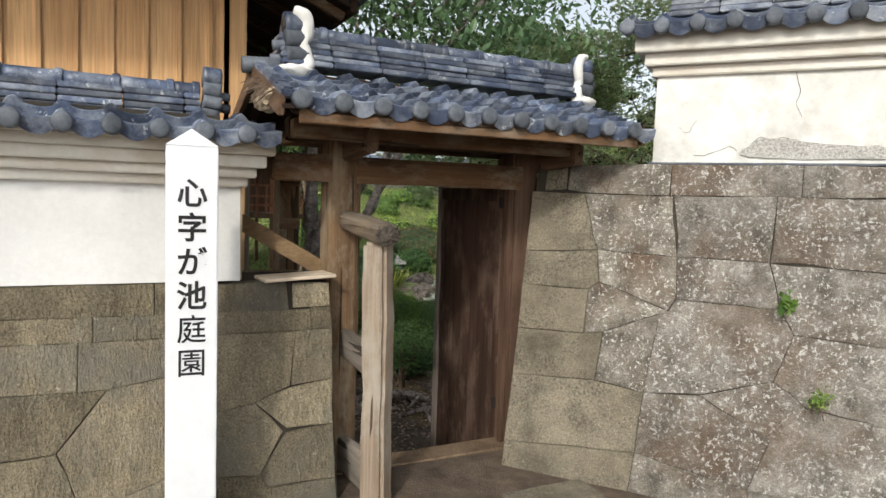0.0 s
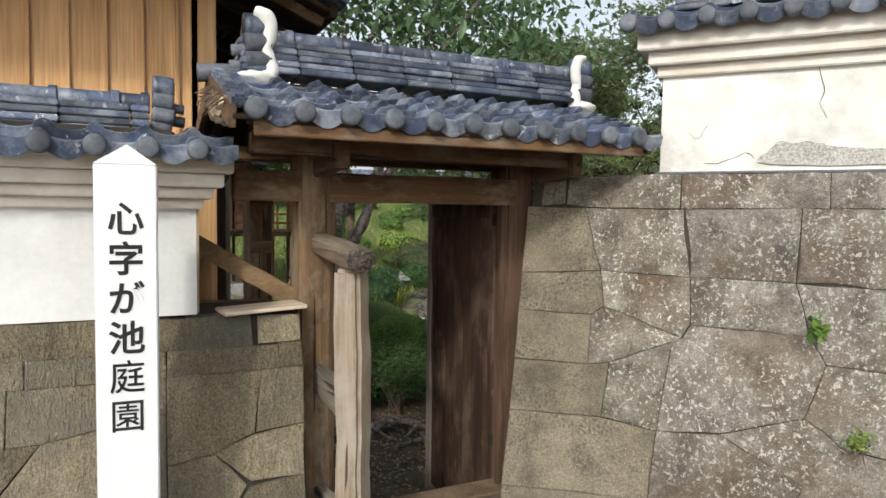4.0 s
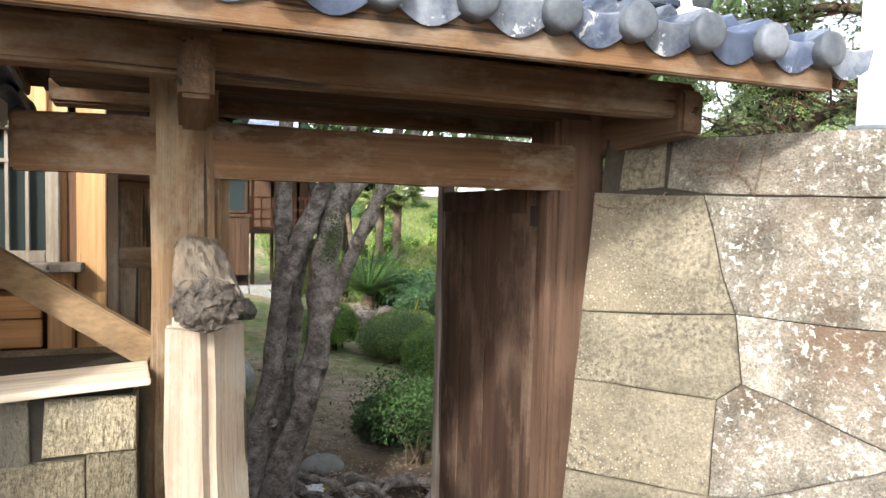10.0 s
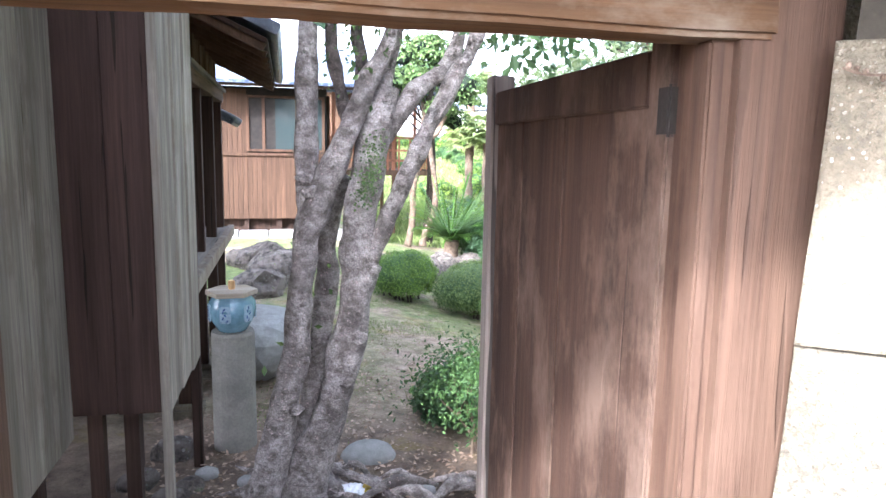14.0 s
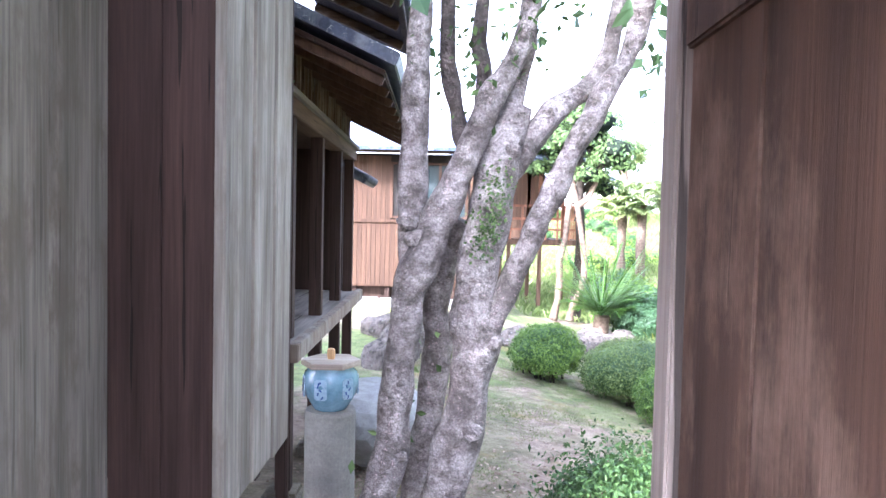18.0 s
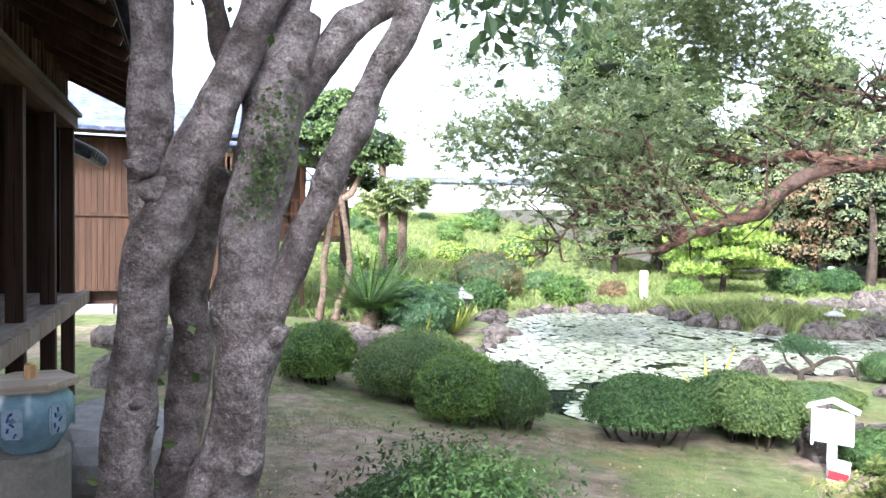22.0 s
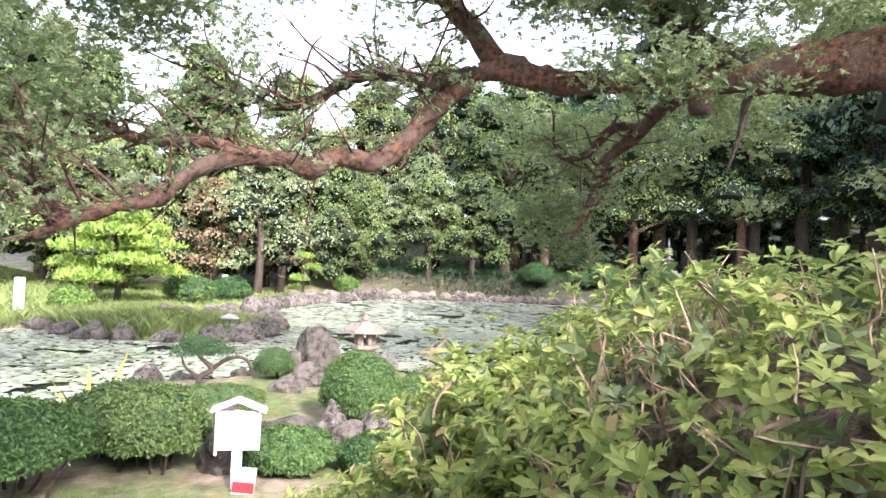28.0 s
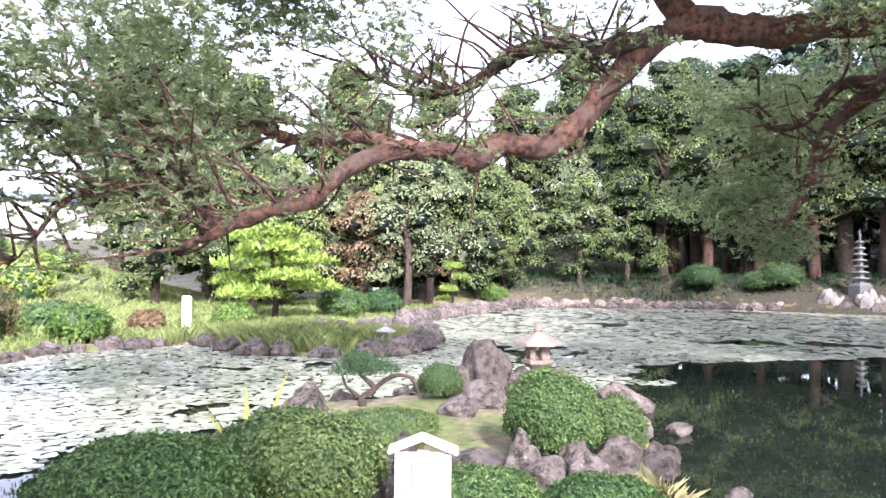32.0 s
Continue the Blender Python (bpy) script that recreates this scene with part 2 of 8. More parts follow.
OLD_X = wood("old_wood_along_x", (0.042, 0.022, 0.011), (0.19, 0.105, 0.052), "x", stain=(0.22, 0.175, 0.13))
OLD_Y = wood("old_wood_along_y", (0.07, 0.042, 0.026), (0.21, 0.132, 0.084), "y")
OLD_Z = wood("old_wood_along_z", (0.075, 0.044, 0.024), (0.29, 0.186, 0.104), "z", stain=(0.3, 0.25, 0.18), bump=0.9, grain=1.3)
DOOR = wood("door_wood", (0.022, 0.012, 0.008), (0.082, 0.047, 0.032), "z", stain=(0.14, 0.095, 0.07), cracks=0.3)
RED_POST = wood("reddish_post_wood", (0.055, 0.03, 0.02), (0.165, 0.101, 0.068), "z", stain=(0.13, 0.08, 0.055), cracks=0.25)
GREY_DOOR = wood("silvered_door_edge", (0.1, 0.08, 0.068), (0.22, 0.185, 0.16), "z")
# old wood darkened: shade under the gate roof is put into the colour
SHADE_BEAM = wood("shaded_beam", (0.03, 0.018, 0.012), (0.09, 0.052, 0.032), "x")
SHADE_X = wood("shaded_roof_timber", (0.018, 0.012, 0.009), (0.045, 0.028, 0.02), "y")
GREY_Z = wood("silvered_wood", (0.15, 0.126, 0.096), (0.4, 0.35, 0.285), "z", stain=(0.19, 0.152, 0.112), cracks=0.3)
GREY_Y = wood("silvered_rail", (0.12, 0.1, 0.08), (0.3, 0.26, 0.22), "y")
DARK_Z = wood("dark_board", (0.035, 0.02, 0.016), (0.085, 0.048, 0.036), "z")
POSTW = wood("bleached_post", (0.2, 0.145, 0.1), (0.36, 0.285, 0.215), "z", stain=(0.4, 0.36, 0.3), grain=1.4)
DRIFT = wood("weathered_driftwood", (0.075, 0.058, 0.044), (0.43, 0.365, 0.29), "y", bump=1.0, grain=1.5, stain=(0.2, 0.15, 0.1), cracks=1.0)
NEW_Z = wood("fresh_cedar_upright", (0.45, 0.25, 0.11), (0.66, 0.41, 0.2), "z", rough=0.6, bump=0.2, cracks=0.2)
NEW_X = wood("fresh_cedar_along", (0.36, 0.18, 0.07), (0.52, 0.29, 0.13), "x", rough=0.6, bump=0.2, cracks=0.2)
BROWN_Z = wood("stained_board", (0.09, 0.052, 0.032), (0.17, 0.1, 0.062), "z", cracks=0.2)
# darker copy of BROWN_Z: the wing's shade is put into its colour
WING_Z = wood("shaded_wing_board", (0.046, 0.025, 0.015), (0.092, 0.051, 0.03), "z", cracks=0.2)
REDWOOD = wood("red_brown_rail", (0.2, 0.085, 0.05), (0.38, 0.17, 0.1), "z", cracks=0.1)
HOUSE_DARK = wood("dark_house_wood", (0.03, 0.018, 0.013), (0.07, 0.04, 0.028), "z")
END = surf("cut_wood_end", (0.03, 0.024, 0.019), (0.25, 0.21, 0.17), scale=34, grain=90, bump=0.9, bump_size=0.02)
PLASTER = surf("white_plaster", (0.62, 0.615, 0.6), (0.76, 0.755, 0.74), scale=2.5, grain=40, bump=0.12, stain=(0.58, 0.56, 0.5), rough=0.9, vary=0.03, mottle=0.15)
PLASTER_OLD = surf("old_plaster", (0.55, 0.54, 0.5), (0.82, 0.81, 0.77), scale=3, grain=30, bump=0.35, stain=(0.4, 0.39, 0.35), rough=0.95, vary=0.03, blotch=1.8, mottle=0.15)
RENDER_COAT = surf("bare_render_coat", (0.44, 0.425, 0.39), (0.62, 0.6, 0.56), gritty=90.0, scale=9, grain=70, bump=0.6, rough=0.95)
CORNICE = surf("cornice_plaster", (0.6, 0.565, 0.5), (0.77, 0.745, 0.69), scale=3, grain=40, bump=0.15, stain=(0.5, 0.43, 0.34), rough=0.9, vary=0.03, mottle=0.15)
STONE_L = surf("tuff_stone", (0.15, 0.126, 0.086), (0.345, 0.292, 0.2), hard=0.22, scale=3, stretch=(2.2, 2.2, 0.8), grain=30, bump=1.0, bump_size=0.03, stain=(0.17, 0.16, 0.135), spots=(0.36, 0.33, 0.26), spot_at=0.62, spot_scale=30, rough=0.95, vary=0.3, spec=0.15, gritty=110.0, blotch=1.4)
STONE_R = surf("lichened_stone", (0.125, 0.112, 0.092), (0.36, 0.328, 0.275), scale=7, grain=90, bump=1.0, bump_size=0.018, stain=(0.14, 0.092, 0.06), spots=(0.64, 0.62, 0.57), spot_scale=48, spot_at=0.56, hard=0.15, blotch=1.7, rough=0.95, vary=0.14, spec=0.15, gritty=170.0)
STONE_W = surf("whitened_stone", (0.14, 0.126, 0.106), (0.39, 0.36, 0.315), scale=7, grain=90, bump=1.0, bump_size=0.018, stain=(0.15, 0.1, 0.065), spots=(0.56, 0.54, 0.5), spot_scale=46, spot_at=0.55, hard=0.15, blotch=1.5, rough=0.95, vary=0.12, spec=0.15, gritty=170.0)
STONE_Y = surf("pale_stone", (0.14, 0.122, 0.09), (0.315, 0.275, 0.205), hard=0.16, scale=5, grain=90, bump=0.9, bump_size=0.012, stain=(0.22, 0.185, 0.13), spots=(0.1, 0.09, 0.07), spot_scale=75, spot_at=0.53, discs=150.0, disc_colour=(0.43, 0.4, 0.33), rough=0.95, vary=0.1, spec=0.15, gritty=150.0)
EARTHY = surf("trodden_earth_stone", (0.1, 0.065, 0.04), (0.23, 0.165, 0.105), scale=6, grain=60, bump=0.6, rough=0.95, gritty=90.0)
MORTAR = surf("dark_joint", (0.03, 0.026, 0.02), (0.07, 0.06, 0.045), rough=1.0)
TILE = surf("smoked_roof_tile", (0.014, 0.021, 0.042), (0.1, 0.128, 0.2), scale=7, grain=40, bump=0.2, stain=(0.24, 0.26, 0.29), spots=(0.5, 0.52, 0.52), spot_at=0.6, spot_scale=24, rough=0.4, vary=0.5, spec=0.5, blotch=5)
TILE_END = surf("weathered_tile_end", (0.045, 0.054, 0.07), (0.17, 0.185, 0.21), scale=9, grain=50, bump=0.25, rough=0.6, vary=0.3)
PAINT = surf("white_paint", (0.68, 0.69, 0.71), (0.75, 0.76, 0.78), scale=2, grain=20, bump=0.03, rough=0.45, vary=0.01, mottle=0.15)
INK = surf("black_ink", (0.012, 0.012, 0.013), (0.02, 0.02, 0.02), rough=0.6, bump=0.05)
YELLOW_FILM = surf("yellow_film", (0.6, 0.42, 0.05), (0.75, 0.55, 0.1), rough=0.35, bump=0.05)
RED = surf("red_print", (0.55, 0.03, 0.04), (0.65, 0.05, 0.06), rough=0.5, bump=0.03)
RED_TANK = surf("red_enamel", (0.5, 0.02, 0.02), (0.6, 0.03, 0.03), rough=0.3, bump=0.02)
BARK = surf("pale_bark", (0.17, 0.14, 0.12), (0.6, 0.525, 0.485), hard=0.14, scale=13, stretch=(1, 1, 1.2), grain=46, bump=1.0, bump_size=0.03, stain=(0.1, 0.08, 0.068), spots=(0.62, 0.47, 0.44), spot_at=0.6, spot_scale=38, rough=0.9, blotch=3.4, gritty=110.0, vary=0.12)
BARK_OLD = surf("dark_old_bark", (0.045, 0.034, 0.028), (0.22, 0.175, 0.15), hard=0.14, scale=13, grain=46, bump=1.0, bump_size=0.03, stain=(0.04, 0.032, 0.026), rough=0.9, blotch=3.0, gritty=110.0)
BARK_RED = surf("reddish_bark", (0.028, 0.016, 0.011), (0.19, 0.098, 0.062), hard=0.13, scale=12, grain=40, bump=1.0, bump_size=0.03, stain=(0.12, 0.09, 0.075), rough=0.9, blotch=2.5)
BARK_DARK = surf("dark_bark", (0.03, 0.024, 0.019), (0.1, 0.075, 0.055), scale=8, grain=40, bump=1.0, bump_size=0.03, rough=0.95)
TWIG = surf("dry_twig", (0.09, 0.06, 0.04), (0.3, 0.22, 0.16), scale=14, grain=60, bump=0.5, rough=0.9)
HEDGE_CORE = surf("hedge_heart", (0.05, 0.039, 0.026), (0.26, 0.19, 0.13), hard=0.14, scale=26, grain=70, bump=1.0, bump_size=0.03, stain=(0.06, 0.08, 0.03), blotch=8, rough=0.95)
DRY_TWIG = surf("bleached_twig", (0.26, 0.175, 0.115), (0.56, 0.42, 0.3), scale=14, grain=60, bump=0.4, rough=0.9)
ROCK = surf("pond_rock", (0.032, 0.027, 0.022), (0.225, 0.19, 0.16), hard=0.13, discs=26.0, disc_colour=(0.32, 0.31, 0.28), scale=9, grain=45, bump=1.0, bump_size=0.05, blotch=3.5, stain=(0.25, 0.21, 0.19), spots=(0.12, 0.15, 0.06), spot_at=0.6, rough=0.95, vary=0.3)
BROWN_STONE = surf("brown_granite", (0.17, 0.125, 0.1), (0.36, 0.28, 0.23), scale=12, grain=110, bump=0.5, stain=(0.2, 0.19, 0.16), rough=0.95)
GRANITE = surf("grey_granite", (0.24, 0.235, 0.22), (0.42, 0.41, 0.39), scale=12, grain=120, bump=0.4, stain=(0.2, 0.2, 0.18), rough=0.9)
CEMENT = surf("cement_post", (0.22, 0.2, 0.168), (0.38, 0.35, 0.3), scale=4, grain=70, bump=0.3, stain=(0.16, 0.16, 0.14), rough=0.9)
GLAZE = surf("blue_glaze", (0.12, 0.24, 0.31), (0.3, 0.46, 0.53), scale=6, grain=25, bump=0.05, rough=0.18, vary=0.05, spec=0.6)
GLAZE_DARK = surf("dark_blue_brushwork", (0.03, 0.06, 0.2), (0.05, 0.1, 0.3), scale=10, rough=0.2, bump=0.02)
GLAZE_PALE = surf("pale_blue_panel", (0.3, 0.42, 0.52), (0.45, 0.57, 0.65), scale=10, rough=0.2, bump=0.02)
# room shade as a near-black colour; black hinges and the valve share it
SHADE_AND_BLACK = surf("room_shade_and_black", (0.012, 0.01, 0.009), (0.03, 0.024, 0.02), rough=0.9)
LEAF = leafy("garden_leaf", (0.018, 0.048, 0.012), (0.085, 0.165, 0.04), thin=0.1)
LEAF_BRIGHT = leafy("bright_clipped_leaf", (0.035, 0.085, 0.014), (0.165, 0.27, 0.045), thin=0.1)
LEAF_MID = leafy("clipped_leaf", (0.025, 0.058, 0.014), (0.115, 0.18, 0.048), thin=0.1)
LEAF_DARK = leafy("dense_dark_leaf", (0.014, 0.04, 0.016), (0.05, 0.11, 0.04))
# crown shade as a near-black colour, for the balls inside woodland trees
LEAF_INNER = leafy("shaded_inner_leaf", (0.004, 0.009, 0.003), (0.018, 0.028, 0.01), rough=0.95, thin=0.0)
LEAF_BIG = leafy("broad_gloss_leaf", (0.02, 0.055, 0.02), (0.09, 0.17, 0.07), rough=0.35)
LEAF_CAMPHOR = leafy("evergreen_canopy_leaf", (0.085, 0.13, 0.06), (0.35, 0.41, 0.24), rough=0.35, thin=0.6)
LEAF_HEDGE = leafy("azalea_leaf", (0.12, 0.2, 0.04), (0.58, 0.66, 0.2), thin=0.5, dry=(0.42, 0.29, 0.17), dry_at=0.96)
LEAF_OLD = leafy("old_azalea_leaf", (0.09, 0.15, 0.055), (0.42, 0.5, 0.24), rough=0.4, thin=0.4, dry=(0.36, 0.24, 0.14), dry_at=0.86)
LEAF_PINE = leafy("pine_needle", (0.09, 0.18, 0.02), (0.32, 0.46, 0.08))
LEAF_WOODS = leafy("woodland_leaf", (0.024, 0.052, 0.016), (0.19, 0.265, 0.08), rough=0.6, thin=0.3)
LEAF_LIME = leafy("fresh_woodland_leaf", (0.06, 0.11, 0.03), (0.3, 0.38, 0.13), rough=0.6, thin=0.4)
LEAF_TEAL = leafy("bluish_woodland_leaf", (0.014, 0.038, 0.024), (0.09, 0.16, 0.095), rough=0.5, thin=0.25)
LEAF_GREY = leafy("pale_woodland_leaf", (0.08, 0.125, 0.06), (0.28, 0.36, 0.17), rough=0.75, thin=0.35)
LEAF_BROWN = leafy("bronzed_leaf", (0.08, 0.07, 0.03), (0.22, 0.17, 0.08))
LEAF_YELLOW = leafy("variegated_leaf", (0.14, 0.2, 0.03), (0.5, 0.5, 0.08))
LEAF_PALM = leafy("palm_leaf", (0.12, 0.18, 0.06), (0.32, 0.4, 0.16), thin=0.3)
CYCAD = leafy("cycad_frond", (0.016, 0.055, 0.008), (0.11, 0.225, 0.025), rough=0.35)
GRASS = leafy("grass_blade", (0.07, 0.11, 0.03), (0.21, 0.28, 0.09))
HILL_GRASS = leafy("hill_grass_blade", (0.1, 0.16, 0.04), (0.3, 0.38, 0.13))
STRAW = leafy("dry_grass_blade", (0.17, 0.19, 0.07), (0.4, 0.4, 0.19), thin=0.4)
LITTER = leafy("fallen_leaf", (0.13, 0.085, 0.05), (0.46, 0.36, 0.25), thin=0.05)
PAD = leafy("lily_pad", (0.25, 0.32, 0.19), (0.52, 0.57, 0.42), rough=0.2, thin=0.0)


def ground_material():
    ma, nt, out = node_mat("moss_and_earth")
    tc = nt.nodes.new("ShaderNodeTexCoord")
    big = node(nt, "ShaderNodeTexNoise", Scale=0.55, Detail=7.0, Roughness=0.68)
    mid = node(nt, "ShaderNodeTexNoise", Scale=5.0, Detail=6.0, Roughness=0.7)
    fine = node(nt, "ShaderNodeTexNoise", Scale=60.0, Detail=4.0, Roughness=0.7)
    for n in (big, mid, fine):
        nt.links.new(tc.outputs["Object"], n.inputs["Vector"])
    earth = ramp(nt, mid.outputs["Fac"], ((0.3, (0.15, 0.098, 0.066)), (0.7, (0.5, 0.385, 0.29))))
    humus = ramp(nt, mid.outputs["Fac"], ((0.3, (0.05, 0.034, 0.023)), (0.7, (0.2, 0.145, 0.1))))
    moss = ramp(nt, mid.outputs["Fac"], ((0.3, (0.065, 0.1, 0.024)), (0.7, (0.235, 0.275, 0.095))))
    sep = nt.nodes.new("ShaderNodeSeparateXYZ")
    nt.links.new(tc.outputs["Object"], sep.inputs[0])
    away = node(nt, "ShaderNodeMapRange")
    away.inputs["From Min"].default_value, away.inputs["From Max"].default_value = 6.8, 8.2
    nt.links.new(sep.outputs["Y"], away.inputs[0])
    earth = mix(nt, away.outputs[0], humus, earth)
    part_moss = nt.nodes.new("ShaderNodeMath")
    part_moss.operation = "MULTIPLY"
    nt.links.new(ramp(nt, big.outputs["Fac"], ((0.42, (0, 0, 0)), (0.54, (1, 1, 1)))), part_moss.inputs[0])
    mossy = node(nt, "ShaderNodeMapRange")
    mossy.inputs["From Min"].default_value, mossy.inputs["From Max"].default_value = 7.5, 8.6
    nt.links.new(sep.outputs["Y"], mossy.inputs[0])
    nt.links.new(mossy.outputs[0], part_moss.inputs[1])
    lawn = node(nt, "ShaderNodeMapRange")
    lawn.inputs["From Min"].default_value, lawn.inputs["From Max"].default_value = 2.9, 4.6
    lawn.inputs["To Min"].default_value = 0.45
    nt.links.new(sep.outputs["X"], lawn.inputs[0])
    yard = node(nt, "ShaderNodeMapRange")
    yard.inputs["From Min"].default_value, yard.inputs["From Max"].default_value = 9.2, 12.0
    nt.links.new(sep.outputs["Y"], yard.inputs[0])
    either = nt.nodes.new("ShaderNodeMath")
    either.operation = "MAXIMUM"
    nt.links.new(lawn.outputs[0], either.inputs[0])
    nt.links.new(yard.outputs[0], either.inputs[1])
    green = nt.nodes.new("ShaderNodeMath")
    green.operation = "MULTIPLY"
    nt.links.new(part_moss.outputs[0], green.inputs[0])
    nt.links.new(either.outputs[0], green.inputs[1])
    col = mix(nt, green.outputs[0], earth, moss)
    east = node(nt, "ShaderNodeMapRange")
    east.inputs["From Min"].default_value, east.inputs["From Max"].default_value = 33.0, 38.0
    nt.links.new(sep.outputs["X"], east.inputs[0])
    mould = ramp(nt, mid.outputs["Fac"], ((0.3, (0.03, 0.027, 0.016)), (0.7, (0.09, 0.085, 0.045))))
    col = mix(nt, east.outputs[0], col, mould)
    tuft = node(nt, "ShaderNodeTexNoise", Scale=1.7, Detail=5.0, Roughness=0.65)
    nt.links.new(tc.outputs["Object"], tuft.inputs["Vector"])
    col = mix(nt, ramp(nt, tuft.outputs["Fac"], ((0.57, (0, 0, 0)), (0.66, (0.7, 0.7, 0.7)))), col, (0.26, 0.2, 0.07))
    col = mix(nt, 0.7, col, ramp(nt, fine.outputs["Fac"], ((0.25, (0.55, 0.55, 0.55)), (0.7, (1.15, 1.15, 1.15)))), "MULTIPLY")
    bs = node(nt, "ShaderNodeBsdfPrincipled", Roughness=0.95)
    nt.links.new(col, bs.inputs["Base Color"])
    bp = node(nt, "ShaderNodeBump", Strength=0.8, Distance=0.03)
    nt.links.new(fine.outputs["Fac"], bp.inputs["Height"])
    nt.links.new(bp.outputs[0], bs.inputs["Normal"])
    nt.links.new(bs.outputs[0], out.inputs[0])
    return ma


def water_material():
    ma, nt, out = node_mat("pond_water")
    tc = nt.nodes.new("ShaderNodeTexCoord")
    nz = node(nt, "ShaderNodeTexNoise", Scale=1.6, Detail=3.0)
    nt.links.new(tc.outputs["Object"], nz.inputs["Vector"])
    bs = node(nt, "ShaderNodeBsdfPrincipled", Roughness=0.015)
    bs.inputs["Base Color"].default_value = (0.012, 0.018, 0.012, 1)
    bs.inputs["IOR"].default_value = 1.33
    bp = node(nt, "ShaderNodeBump", Strength=0.05, Distance=0.02)
    nt.links.new(nz.outputs["Fac"], bp.inputs["Height"])
    nt.links.new(bp.outputs[0], bs.inputs["Normal"])
    nt.links.new(bs.outputs[0], out.inputs[0])
    return ma


def glass_material():
    ma, nt, out = node_mat("window_glass")
    bs = node(nt, "ShaderNodeBsdfPrincipled", Roughness=0.05)
    bs.inputs["Base Color"].default_value = (0.03, 0.04, 0.04, 1)
    bs.inputs["Specular IOR Level"].default_value = 0.25
    nt.links.new(bs.outputs[0], out.inputs[0])
    return ma


PLANK_X = wood("dull_yellow_plank", (0.17, 0.108, 0.056), (0.3, 0.2, 0.11), "x", bump=0.2, cracks=0.15)
TAN = surf("tan_clay_render", (0.34, 0.26, 0.165), (0.5, 0.405, 0.285), scale=3, grain=40, bump=0.25, stain=(0.27, 0.2, 0.125), rough=0.95)
ROTTEN = wood("rotten_dark_wood", (0.02, 0.014, 0.01), (0.075, 0.05, 0.035), "z")
PALE_X = wood("pale_dry_board", (0.42, 0.34, 0.25), (0.6, 0.52, 0.41), "x", bump=0.2, cracks=0.1)
GROUND, WATER, GLASS = ground_material(), water_material(), glass_material()

# ---------- small mesh tools ----------
ROOT = {}
rng = np.random.default_rng(7)


def thing(name, at, label, category, group="", kind=""):
    ob = new(name)
    ob.empty_display_size = 0.1
    ob.location = at
    ROOT[ob.name] = Vector(at)
    return tagged(ob, label, category, group, kind)


def finish(name, me, material, parent, label, at):
    me.materials.append(material)
    ob = new(name, me)
    if parent is not None:
        ob.parent = parent
        ROOT[ob.name] = at
        if label:
            tagged(ob, label)
    return ob


def part(name, bm, material, parent, label="", smooth=False):
    """One mesh object under a thing or a part; the bmesh is in world metres."""
    at = ROOT[parent.name]
    bm.transform(Matrix.Translation(-at))
    bmesh.ops.recalc_face_normals(bm, faces=bm.faces)
    me = bpy.data.meshes.new(name)
    bm.to_mesh(me)
    bm.free()
    if smooth:
        me.polygons.foreach_set("use_smooth", [True] * len(me.polygons))
    return finish(name, me, material, parent, label, at)


def whole(name, bm, material, at, label, category, group="", kind="", smooth=False):
    """A thing that is one mesh."""
    bm.transform(Matrix.Translation(-Vector(at)))
    bmesh.ops.recalc_face_normals(bm, faces=bm.faces)
    me = bpy.data.meshes.new(name)
    bm.to_mesh(me)
    bm.free()
    if smooth:
        me.polygons.foreach_set("use_smooth", [True] * len(me.polygons))
    me.materials.append(material)
    ob = new(name, me)
    ob.location = at
    ROOT[ob.name] = Vector(at)
    return tagged(ob, label, category, group, kind)


def arrays(name, verts, faces, material, parent=None, at=(0, 0, 0), label="", smooth=False):
    """A mesh object from numpy arrays in world metres."""
    base = ROOT[parent.name] if parent is not None else Vector(at)
    me = bpy.data.meshes.new(name)
    v = np.asarray(verts, float) - np.array(base)
    me.from_pydata(v.tolist() if len(v) < 4000 else v, [], np.asarray(faces).tolist())
    if smooth:
        me.polygons.foreach_set("use_smooth", [True] * len(me.polygons))
    if parent is not None:
        return finish(name, me, material, parent, label, base)
    me.materials.append(material)
    ob = new(name, me)
    ob.location = base
    ROOT[ob.name] = base
    return ob


def box(bm, x0, x1, y0, y1, z0, z1, bevel=0.0, m=None):
    made = bmesh.ops.create_cube(bm, size=1)["verts"]
    bmesh.ops.transform(bm, verts=made, matrix=Matrix.LocRotScale(((x0 + x1) / 2, (y0 + y1) / 2, (z0 + z1) / 2), None, (x1 - x0, y1 - y0, z1 - z0)))
    if bevel:
        edges = list({e for v in made for e in v.link_edges})
        made = [v for v in bmesh.ops.bevel(bm, geom=edges, offset=bevel, segments=2, affect="EDGES")["verts"]]
    if m is not None:
        bmesh.ops.transform(bm, verts=list({v for v in made}), matrix=m)
    return bm


def boxed(*args, **kw):
    return box(bmesh.new(), *args, **kw)


def rough_up(bm, amount, size):
    for v in bm.verts:
        v.co += noise.noise_vector(v.co * size) * amount
    return bm


